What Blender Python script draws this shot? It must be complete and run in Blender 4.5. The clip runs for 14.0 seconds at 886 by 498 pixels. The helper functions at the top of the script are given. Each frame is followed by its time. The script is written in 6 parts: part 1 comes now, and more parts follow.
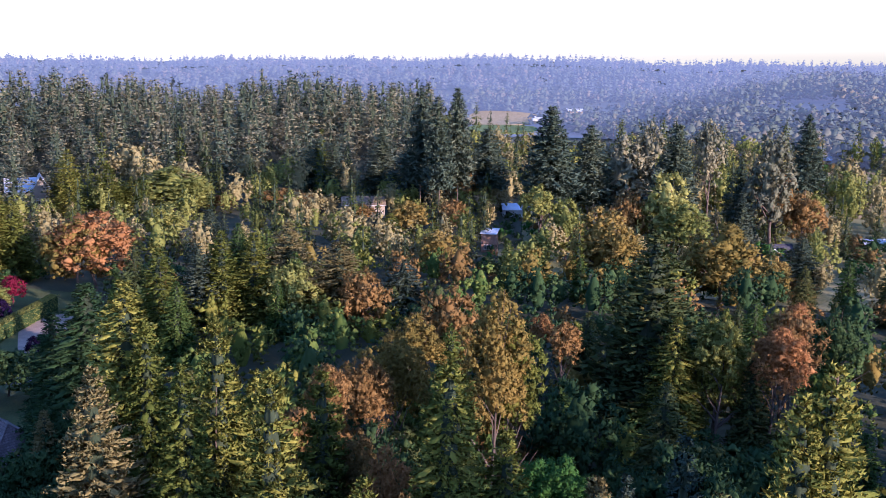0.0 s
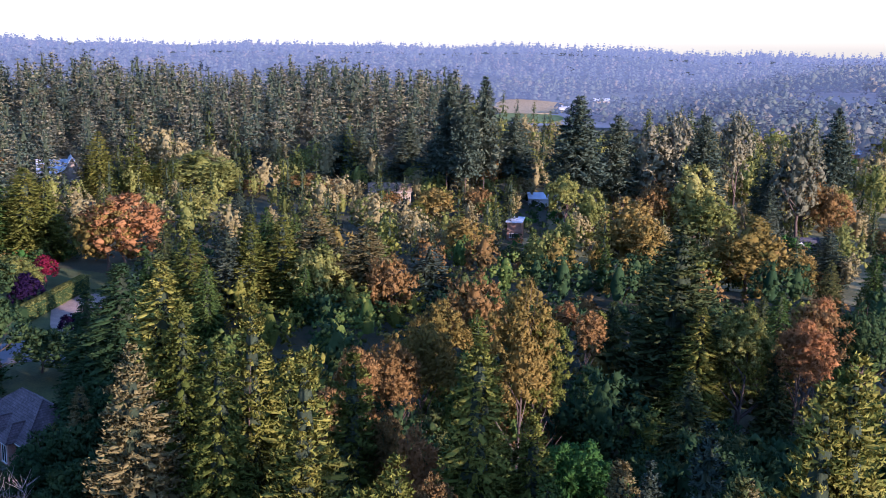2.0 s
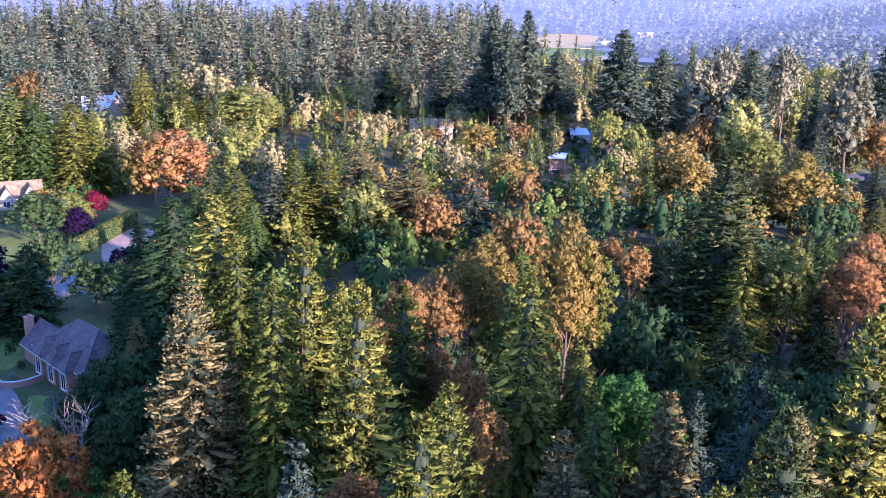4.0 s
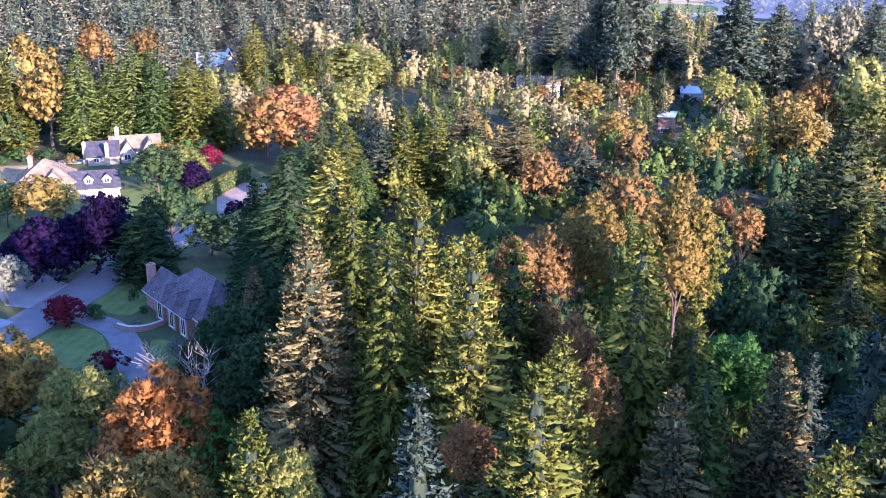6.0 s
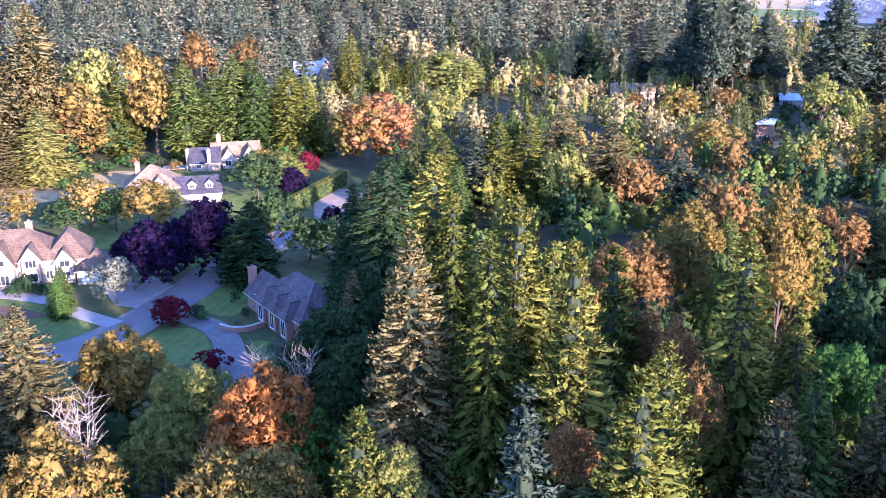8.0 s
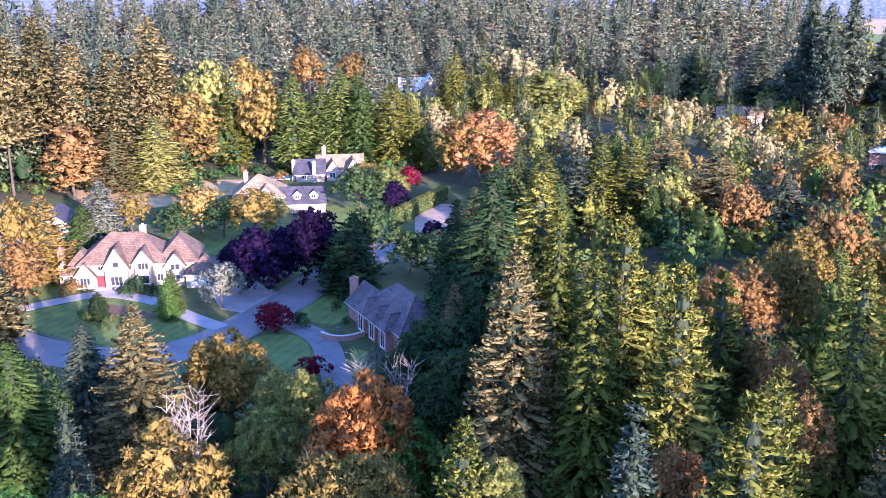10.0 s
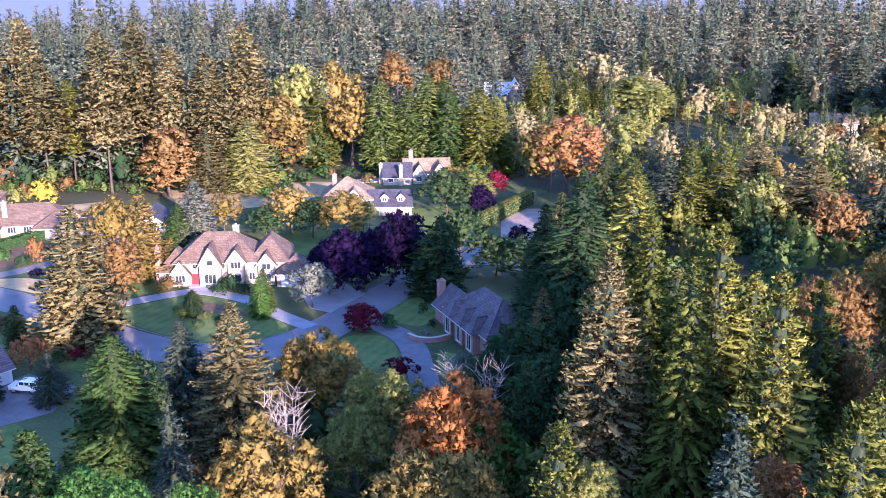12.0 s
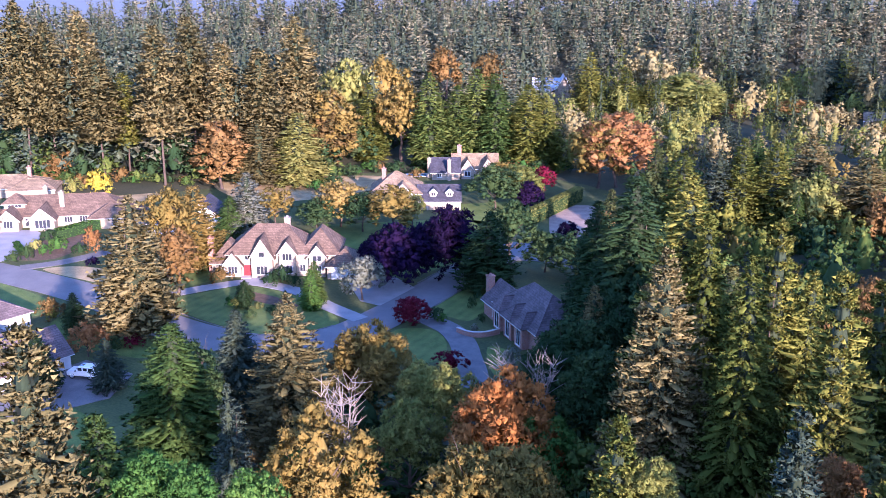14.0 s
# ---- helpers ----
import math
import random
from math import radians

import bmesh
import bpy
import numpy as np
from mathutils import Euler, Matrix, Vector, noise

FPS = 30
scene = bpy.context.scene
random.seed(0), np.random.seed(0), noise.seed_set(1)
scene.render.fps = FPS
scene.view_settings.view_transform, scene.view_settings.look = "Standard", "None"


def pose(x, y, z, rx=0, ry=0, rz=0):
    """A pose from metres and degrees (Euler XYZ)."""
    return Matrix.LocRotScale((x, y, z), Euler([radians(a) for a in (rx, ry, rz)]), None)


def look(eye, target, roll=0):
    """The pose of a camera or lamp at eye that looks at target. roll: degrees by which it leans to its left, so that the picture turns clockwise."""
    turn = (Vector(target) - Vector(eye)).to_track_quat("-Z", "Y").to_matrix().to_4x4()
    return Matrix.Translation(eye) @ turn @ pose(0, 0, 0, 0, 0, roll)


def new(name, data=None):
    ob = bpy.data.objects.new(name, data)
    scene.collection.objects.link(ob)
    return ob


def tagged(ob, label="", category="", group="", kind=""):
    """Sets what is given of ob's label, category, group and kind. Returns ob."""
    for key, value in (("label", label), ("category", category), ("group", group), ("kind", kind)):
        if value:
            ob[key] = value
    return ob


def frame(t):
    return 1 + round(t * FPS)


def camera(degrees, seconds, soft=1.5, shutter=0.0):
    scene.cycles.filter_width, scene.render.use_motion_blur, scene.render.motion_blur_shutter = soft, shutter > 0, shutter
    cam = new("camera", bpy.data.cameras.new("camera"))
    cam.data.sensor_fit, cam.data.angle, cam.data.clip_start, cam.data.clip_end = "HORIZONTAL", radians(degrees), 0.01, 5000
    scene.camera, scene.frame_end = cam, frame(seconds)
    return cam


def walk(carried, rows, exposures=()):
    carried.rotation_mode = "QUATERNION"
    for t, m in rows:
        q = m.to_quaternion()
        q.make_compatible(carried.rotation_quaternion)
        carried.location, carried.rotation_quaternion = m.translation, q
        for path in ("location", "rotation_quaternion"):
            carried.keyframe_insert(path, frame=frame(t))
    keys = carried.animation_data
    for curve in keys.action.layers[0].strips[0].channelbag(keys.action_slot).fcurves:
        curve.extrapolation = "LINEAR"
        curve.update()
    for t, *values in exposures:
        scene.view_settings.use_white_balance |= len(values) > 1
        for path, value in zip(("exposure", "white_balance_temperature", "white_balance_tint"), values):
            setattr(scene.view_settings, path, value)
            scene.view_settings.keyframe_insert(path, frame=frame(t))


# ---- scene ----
# camera: a small aircraft drifting back and to its left while it tilts down and turns left
cam = camera(47.78, 14.0, soft=0.75)
PATH = [  # seconds, place, yaw, pitch, roll
    (0.0, 0.00, 0.00, 61.00, 1.07, -11.01, 0.57),
    (0.5, -0.16, -0.45, 61.04, 1.22, -11.02, 0.84),
    (1.0, -0.32, -0.89, 61.09, 1.08, -11.21, 1.03),
    (1.5, -0.45, -1.34, 61.13, 1.30, -11.60, 1.13),
    (2.0, -0.62, -1.78, 61.19, 2.42, -11.73, 1.33),
    (2.2, -0.69, -1.94, 61.21, 2.87, -11.79, 1.34),
    (4.3, -1.61, -3.22, 61.12, 5.33, -15.82, 0.98),
    (4.5, -1.69, -3.35, 61.10, 5.94, -16.04, 1.04),
    (5.0, -1.92, -3.65, 61.11, 7.36, -17.13, 1.06),
    (5.5, -2.15, -3.96, 61.10, 8.95, -17.59, 0.87),
    (6.0, -2.39, -4.27, 61.10, 10.64, -17.82, 0.30),
    (6.5, -2.62, -4.61, 61.11, 11.88, -17.87, 0.13),
    (7.0, -2.84, -4.95, 61.14, 13.59, -17.98, -0.47),
    (7.5, -3.07, -5.27, 61.15, 14.40, -17.58, -0.40),
    (8.0, -3.28, -5.57, 61.14, 15.94, -17.36, -0.64),
    (10.5, -4.38, -7.07, 61.20, 22.51, -16.11, -0.34),
    (11.0, -4.59, -7.39, 61.24, 23.52, -15.98, -0.86),
    (11.5, -4.78, -7.74, 61.29, 24.98, -15.82, -0.37),
    (12.0, -5.00, -8.09, 61.32, 26.29, -16.06, -0.34),
    (12.5, -5.25, -8.43, 61.35, 27.20, -16.17, -0.52),
    (13.0, -5.45, -8.74, 61.38, 27.62, -16.21, -0.21),
    (13.5, -5.65, -9.06, 61.42, 28.28, -16.24, -0.00),
    (14.0, -5.84, -9.43, 61.46, 28.82, -16.32, -0.15),
]


def carried_pose(x, y, z, yaw, pitch, roll):
    """Yaw and pitch in degrees, then a lean to the left."""
    return pose(x, y, z, 90 + pitch, 0, yaw) @ pose(0, 0, 0, 0, 0, roll)


walk(cam, [(t, carried_pose(*row)) for t, *row in PATH], [(0.0, 1.45, 4800, 37), (2.2, 1.4, 4800, 37), (4.3, 2.4, 4750, 42), (8.2, 2.55, 4750, 42), (10.3, 2.5, 4750, 42), (14.0, 2.15, 4750, 42)])

# ---- sky, sun ----
SUN_AZ, SUN_EL = radians(131), radians(14)  # clockwise from +y, above the horizon
world = bpy.data.worlds.new("sky")
scene.world = world
world.use_nodes = True
wn, wl = world.node_tree.nodes, world.node_tree.links
sky = wn.new("ShaderNodeTexSky")
sky.sky_type, sky.sun_disc = "NISHITA", False
sky.sun_elevation, sky.sun_rotation = SUN_EL, SUN_AZ
sky.air_density, sky.dust_density, sky.ozone_density = 1.2, 0.6, 2.6
wl.new(sky.outputs["Color"], wn["Background"].inputs["Color"])
wn["Background"].inputs["Strength"].default_value = 0.145
sun = new("sun", bpy.data.lights.new("sun", "SUN"))
sun.data.energy, sun.data.angle, sun.data.color = 5.0, radians(0.6), (1.0, 0.70, 0.41)
sun_way = Vector((math.sin(SUN_AZ) * math.cos(SUN_EL), math.cos(SUN_AZ) * math.cos(SUN_EL), math.sin(SUN_EL)))
sun.matrix_world = look(sun_way * 500, (0, 0, 0))

# ---- materials ----


def material(name):
    m = bpy.data.materials.new(name)
    m.use_nodes = True
    return m, m.node_tree.nodes, m.node_tree.links


def ramp(n, stops):
    r = n.new("ShaderNodeValToRGB")
    while len(r.color_ramp.elements) < len(stops):
        r.color_ramp.elements.new(0.5)
    for e, (at, c) in zip(r.color_ramp.elements, stops):
        e.position, e.color = at, (*c, 1)
    return r


def surface(name, dark, light, scale=1.0, rough=0.85, bump=0.3, fine=14.0, spec=0.3, metal=0.0):
    """A weathered surface: stains at one scale, grain at a finer one, in metres."""
    m, n, l = material(name)
    b = n["Principled BSDF"]
    co = n.new("ShaderNodeTexCoord")
    big, small, mix = n.new("ShaderNodeTexNoise"), n.new("ShaderNodeTexNoise"), n.new("ShaderNodeMath")
    big.inputs["Scale"].default_value, small.inputs["Scale"].default_value = scale, scale * fine
    big.inputs["Detail"].default_value, small.inputs["Detail"].default_value = 4, 5
    mix.operation = "MULTIPLY_ADD"
    mix.inputs[1].default_value = 0.45
    half = n.new("ShaderNodeMath")
    half.operation, half.inputs[1].default_value = "MULTIPLY", 0.55
    l.new(co.outputs["Object"], big.inputs["Vector"])
    l.new(co.outputs["Object"], small.inputs["Vector"])
    l.new(big.outputs["Fac"], half.inputs[0])
    l.new(small.outputs["Fac"], mix.inputs[0])
    l.new(half.outputs[0], mix.inputs[2])
    r = ramp(n, [(0.36, dark), (0.64, light)])
    l.new(mix.outputs[0], r.inputs["Fac"])
    l.new(r.outputs["Color"], b.inputs["Base Color"])
    bp = n.new("ShaderNodeBump")
    bp.inputs["Strength"].default_value = bump
    bp.inputs["Distance"].default_value = 0.05
    l.new(small.outputs["Fac"], bp.inputs["Height"])
    l.new(bp.outputs["Normal"], b.inputs["Normal"])
    b.inputs["Roughness"].default_value = rough
    b.inputs["Specular IOR Level"].default_value = spec
    b.inputs["Metallic"].default_value = metal
    return m


def foliage(name, dark, mid, light, through_light=0.25, vary=0.24):
    """Leaves: every leaf spray a shade of its own, every tree a little lighter or darker."""
    m, n, l = material(name)
    b, out = n["Principled BSDF"], n["Material Output"]
    geo, info, no = n.new("ShaderNodeNewGeometry"), n.new("ShaderNodeObjectInfo"), n.new("ShaderNodeTexNoise")
    no.inputs["Scale"].default_value, no.inputs["Detail"].default_value = 0.35, 2
    l.new(geo.outputs["Position"], no.inputs["Vector"])
    a = n.new("ShaderNodeMath")
    a.operation, a.inputs[1].default_value = "MULTIPLY_ADD", vary
    l.new(geo.outputs["Random Per Island"], a.inputs[0])
    c = n.new("ShaderNodeMath")
    c.operation, c.inputs[1].default_value, c.inputs[2].default_value = "MULTIPLY_ADD", 0.9, -0.13
    wide = n.new("ShaderNodeTexNoise")
    wide.inputs["Scale"].default_value, wide.inputs["Detail"].default_value = 0.09, 1
    l.new(geo.outputs["Position"], wide.inputs["Vector"])
    both = n.new("ShaderNodeMix")
    both.inputs["Factor"].default_value = 0.5
    l.new(no.outputs["Fac"], both.inputs["A"])
    l.new(wide.outputs["Fac"], both.inputs["B"])
    l.new(both.outputs["Result"], c.inputs[0])
    l.new(c.outputs[0], a.inputs[2])
    d = n.new("ShaderNodeMath")
    d.operation, d.inputs[1].default_value = "MULTIPLY_ADD", 0.3
    l.new(info.outputs["Random"], d.inputs[0])
    l.new(a.outputs[0], d.inputs[2])
    r = ramp(n, [(0.15, dark), (0.6, mid), (1.0, light)])
    l.new(d.outputs[0], r.inputs["Fac"])
    l.new(r.outputs["Color"], b.inputs["Base Color"])
    b.inputs["Roughness"].default_value = 0.85
    b.inputs["Specular IOR Level"].default_value = 0.06
    tr, mx = n.new("ShaderNodeBsdfTranslucent"), n.new("ShaderNodeMixShader")
    l.new(r.outputs["Color"], tr.inputs["Color"])
    mx.inputs["Fac"].default_value = through_light
    l.new(b.outputs[0], mx.inputs[1])
    l.new(tr.outputs[0], mx.inputs[2])
    l.new(mx.outputs[0], out.inputs["Surface"])
    return m


LEAF = {
    "fir": foliage("fir_needles", (0.020, 0.042, 0.018), (0.062, 0.082, 0.026), (0.17, 0.165, 0.050)),
    "olive": foliage("olive_needles", (0.032, 0.058, 0.011), (0.112, 0.128, 0.021), (0.30, 0.28, 0.052)),
    "bronze": foliage("bronze_needles", (0.054, 0.057, 0.024), (0.155, 0.136, 0.052), (0.33, 0.275, 0.112)),
    # far foliage, greyed and lightened: distance haze put into the leaf colour
    "distant": foliage("haze_tinted_needles", (0.048, 0.064, 0.046), (0.136, 0.142, 0.088), (0.27, 0.25, 0.14)),
    # fir needles shifted to blue, painting the haze before far trees
    "haze_blue": foliage("haze_blue_fir_needles", (0.028, 0.052, 0.042), (0.074, 0.104, 0.070), (0.18, 0.195, 0.115)),
    "spruce": foliage("blue_spruce_needles", (0.022, 0.042, 0.032), (0.054, 0.078, 0.054), (0.125, 0.145, 0.095)),
    "cedar": foliage("cedar_sprays", (0.020, 0.054, 0.015), (0.066, 0.108, 0.023), (0.19, 0.215, 0.044)),
    "green": foliage("green_leaves", (0.022, 0.072, 0.018), (0.060, 0.140, 0.026), (0.16, 0.26, 0.048), 0.3),
    "deep": foliage("deep_green_leaves", (0.015, 0.038, 0.017), (0.034, 0.066, 0.024), (0.085, 0.120, 0.036), 0.3),
    "gold": foliage("gold_leaves", (0.080, 0.080, 0.020), (0.22, 0.165, 0.038), (0.37, 0.27, 0.080), 0.35),
    "russet": foliage("russet_leaves", (0.070, 0.066, 0.022), (0.20, 0.125, 0.040), (0.37, 0.22, 0.075), 0.35),
    "orange": foliage("orange_leaves", (0.11, 0.095, 0.035), (0.29, 0.145, 0.050), (0.46, 0.25, 0.095), 0.4),
    # orange brightened to stand in for sunlight the tree doesn't catch
    "sun_orange": foliage("sun_bright_orange_leaves", (0.12, 0.080, 0.022), (0.36, 0.155, 0.038), (0.54, 0.28, 0.075), 0.4),
    "yellowgreen": foliage("yellow_green_leaves", (0.080, 0.110, 0.026), (0.22, 0.235, 0.055), (0.39, 0.37, 0.11), 0.4),
    "pale": foliage("pale_gold_leaves", (0.10, 0.105, 0.046), (0.245, 0.215, 0.090), (0.37, 0.32, 0.145), 0.35),
    "yellow": foliage("yellow_leaves", (0.22, 0.20, 0.02), (0.42, 0.35, 0.03), (0.55, 0.47, 0.06), 0.4),
    "purple": foliage("purple_leaves", (0.006, 0.004, 0.017), (0.012, 0.006, 0.027), (0.022, 0.010, 0.042), 0.2),
    "red": foliage("dark_red_leaves", (0.05, 0.006, 0.014), (0.11, 0.012, 0.024), (0.18, 0.025, 0.040), 0.3),
    "scarlet": foliage("crimson_leaves", (0.10, 0.010, 0.022), (0.20, 0.018, 0.045), (0.30, 0.04, 0.08), 0.3),
    "silver": foliage("silver_green_leaves", (0.09, 0.11, 0.08), (0.17, 0.19, 0.14), (0.27, 0.28, 0.21), 0.3),
}
BARK = surface("bark", (0.045, 0.034, 0.027), (0.12, 0.09, 0.07), 1.2, 0.95, 0.8)
PALE_BARK = surface("pale_bark", (0.18, 0.16, 0.14), (0.32, 0.29, 0.26), 2.0, 0.9, 0.5)
# dark green of the crown cores: paints the shade seen between boughs
CORE_SHADE = surface("shade_dark_needles", (0.016, 0.028, 0.014), (0.046, 0.060, 0.028), 1.5, 0.95, 0.8)
ASPHALT = surface("asphalt", (0.12, 0.116, 0.122), (0.17, 0.162, 0.165), 0.25, 0.9, 0.25, 40)
CONCRETE = surface("concrete", (0.30, 0.29, 0.27), (0.45, 0.43, 0.40), 0.4, 0.9, 0.2, 30)
PASTURE = surface("rough_pasture", (0.10, 0.11, 0.035), (0.26, 0.22, 0.10), 0.05, 0.95, 0.6, 25)
LAWN = surface("lawn", (0.052, 0.090, 0.016), (0.125, 0.165, 0.036), 0.35, 0.95, 0.8, 12)
DRY_GRASS = surface("dry_grass", (0.20, 0.15, 0.07), (0.40, 0.31, 0.16), 0.3, 0.95, 0.6, 25)
STRIPED = surface("striped_lawn", (0.060, 0.098, 0.018), (0.130, 0.165, 0.038), 0.35, 0.95, 0.8, 12)
n, l = STRIPED.node_tree.nodes, STRIPED.node_tree.links
wave, co, mow = n.new("ShaderNodeTexWave"), n.new("ShaderNodeTexCoord"), n.new("ShaderNodeMix")
wave.inputs["Scale"].default_value, wave.inputs["Distortion"].default_value = 0.16, 1.2
mow.data_type, mow.blend_type = "RGBA", "MULTIPLY"
mow.inputs["Factor"].default_value = 0.16
l.new(co.outputs["Object"], wave.inputs["Vector"])
l.new(n["Principled BSDF"].inputs["Base Color"].links[0].from_socket, mow.inputs["A"])
l.new(wave.outputs["Color"], mow.inputs["B"])
l.new(mow.outputs["Result"], n["Principled BSDF"].inputs["Base Color"])
FOREST_FLOOR = surface("forest_floor", (0.022, 0.030, 0.014), (0.060, 0.060, 0.028), 0.08, 0.97, 0.8, 20)
BEAUTY_BARK = surface("bark_mulch", (0.06, 0.040, 0.026), (0.13, 0.085, 0.055), 1.0, 0.97, 0.8, 20)
GRAVEL = surface("gravel", (0.19, 0.145, 0.115), (0.33, 0.255, 0.205), 0.35, 0.95, 0.5, 12)

# ---- mesh helpers ----


def mesh_from(name, verts, faces, mat, normals=None, smooth=False, inner=None):
    me = bpy.data.meshes.new(name)
    verts = np.asarray(verts, np.float32)
    faces = np.asarray(faces, np.int32)
    k = faces.shape[1]
    me.vertices.add(len(verts))
    me.vertices.foreach_set("co", verts.ravel())
    me.loops.add(faces.size)
    me.loops.foreach_set("vertex_index", faces.ravel())
    me.polygons.add(len(faces))
    me.polygons.foreach_set("loop_start", np.arange(0, faces.size, k, dtype=np.int32))
    me.update(calc_edges=True)
    me.validate()
    if smooth or normals is not None:
        me.polygons.foreach_set("use_smooth", np.ones(len(faces), bool))
    if normals is not None:
        me.normals_split_custom_set_from_vertices(normals.tolist())
    me.materials.append(mat)
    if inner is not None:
        me.materials.append(CORE_SHADE)
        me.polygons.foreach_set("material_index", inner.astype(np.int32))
    return me


def unit(v):
    return v / np.maximum(np.linalg.norm(v, axis=-1, keepdims=True), 1e-6)


def sprays(rng, base, way, length, width, out=None, soft=0.6, flat=1.0):
    """Pointed leaf sprays: base points, directions, sizes. Gives vertices, faces and softened normals."""
    k = len(base)
    way = unit(way)
    side = unit(np.cross(way, unit(rng.normal(size=(k, 3)) * 0.6 + np.array([0, 0, flat]))))
    up = np.cross(side, way)
    length, width = np.broadcast_to(length, k)[:, None], np.broadcast_to(width, k)[:, None]
    v = np.stack([base + side * width * 0.5, base + way * length - up * width * 0.15, base - side * width * 0.5], 1)
    f = np.arange(3 * k).reshape(k, 3)
    nrm = np.repeat(up[:, None], 3, 1)
    if out is not None:
        nrm = unit(nrm * (1 - soft) * np.sign((up * out).sum(1))[:, None, None] + unit(out)[:, None] * soft)
    return v.reshape(-1, 3), f, nrm.reshape(-1, 3)


def tube(points, radii, sides=6):
    """Vertices and faces of a tapered tube along points."""
    p = np.asarray(points, float)
    way = unit(np.gradient(p, axis=0))
    ref = np.where(np.abs(way[:, 2:3]) > 0.9, np.array([[1.0, 0, 0]]), np.array([[0, 0, 1.0]]))
    a = unit(np.cross(way, ref))
    b = np.cross(way, a)
    ang = np.linspace(0, 2 * np.pi, sides, endpoint=False)
    ring = a[:, None] * np.cos(ang)[None, :, None] + b[:, None] * np.sin(ang)[None, :, None]
    v = p[:, None] + ring * np.asarray(radii)[:, None, None]
    f = []
    for i in range(len(p) - 1):
        for j in range(sides):
            k = (j + 1) % sides
            f.append((i * sides + j, i * sides + k, (i + 1) * sides + k, (i + 1) * sides + j))
    return v.reshape(-1, 3), np.array(f)


def join(pieces):
    vs, fs, at = [], [], 0
    for v, f in pieces:
        vs.append(v)
        fs.append(np.asarray(f) + at)
        at += len(v)
    return np.concatenate(vs), np.concatenate(fs)


# ---- trees: meshes one metre high, scaled where they stand ----


def shell(rng, rings, sides, radius, height):
    """An uneven closed body round the stem: radius and height of each ring."""
    ang = np.linspace(0, 2 * np.pi, sides, endpoint=False)
    v, f = [], []
    for i in range(rings):
        r = radius[i] * rng.uniform(0.8, 1.12, sides)
        v.append(np.column_stack([np.cos(ang) * r, np.sin(ang) * r, height[i] + rng.normal(0, 0.006, sides)]))
    for i in range(rings - 1):
        for j in range(sides):
            k = (j + 1) % sides
            f += [(i * sides + j, i * sides + k, (i + 1) * sides + k), (i * sides + j, (i + 1) * sides + k, (i + 1) * sides + j)]
    v = np.concatenate(v)
    n = unit(np.column_stack([v[:, :2], np.full(len(v), 0.25 * max(radius))]))
    return v, np.array(f), n


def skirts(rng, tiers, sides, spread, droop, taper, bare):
    """A conifer's core, coloured dark as the shade inside it: tiers of drooping boughs, each hanging over the next,
    their rims ragged.
    """
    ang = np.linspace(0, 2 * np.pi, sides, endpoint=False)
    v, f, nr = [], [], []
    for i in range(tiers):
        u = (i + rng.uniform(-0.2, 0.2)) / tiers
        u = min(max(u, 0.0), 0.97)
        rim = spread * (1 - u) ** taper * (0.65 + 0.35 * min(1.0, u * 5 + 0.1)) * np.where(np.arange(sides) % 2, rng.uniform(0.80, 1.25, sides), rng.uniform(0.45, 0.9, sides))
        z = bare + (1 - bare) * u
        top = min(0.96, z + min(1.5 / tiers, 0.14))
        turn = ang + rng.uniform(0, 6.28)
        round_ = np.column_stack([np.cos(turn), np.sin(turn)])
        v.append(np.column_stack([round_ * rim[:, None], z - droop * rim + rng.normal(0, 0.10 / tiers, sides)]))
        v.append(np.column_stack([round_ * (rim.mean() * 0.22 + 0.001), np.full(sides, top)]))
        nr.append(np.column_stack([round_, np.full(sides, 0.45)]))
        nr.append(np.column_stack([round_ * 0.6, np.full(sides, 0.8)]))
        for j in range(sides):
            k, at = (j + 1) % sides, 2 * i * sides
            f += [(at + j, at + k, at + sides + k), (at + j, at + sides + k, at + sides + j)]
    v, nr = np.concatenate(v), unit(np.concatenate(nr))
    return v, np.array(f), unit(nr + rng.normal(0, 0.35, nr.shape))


def blobs(rng, centre, radius, out):
    """Solid uneven eight-sided lumps."""
    k = len(centre)
    d = np.array([(1, 0, 0), (0, 1, 0), (-1, 0, 0), (0, -1, 0), (0, 0, 1), (0, 0, -1)], float)
    f = np.array([(0, 1, 4), (1, 2, 4), (2, 3, 4), (3, 0, 4), (1, 0, 5), (2, 1, 5), (3, 2, 5), (0, 3, 5)])
    t = rng.uniform(0, 6.28, k)
    c, s = np.cos(t), np.sin(t)
    turn = np.stack([np.stack([c, -s, 0 * c], -1), np.stack([s, c, 0 * c], -1), np.stack([0 * c, 0 * c, 0 * c + 1], -1)], 1)
    way = np.einsum("kij,dj->kdi", turn, d) + rng.normal(0, 0.30, (k, 6, 3))
    v = centre[:, None] + way * radius[:, None, None]
    n = unit(unit(way) * 0.75 + unit(out)[:, None] * 0.35)
    f = (np.arange(k)[:, None, None] * 6 + f[None]).reshape(-1, 3)
    return v.reshape(-1, 3), f, n.reshape(-1, 3)


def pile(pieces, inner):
    """Joins pieces; the last ones, inner in number, are the crown's core, painted dark as shade."""
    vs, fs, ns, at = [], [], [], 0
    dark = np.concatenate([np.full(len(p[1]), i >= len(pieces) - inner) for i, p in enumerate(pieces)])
    for v, f, n in pieces:
        vs.append(v)
        fs.append(f + at)
        ns.append(n)
        at += len(v)
    return np.concatenate(vs), np.concatenate(fs), np.concatenate(ns), dark


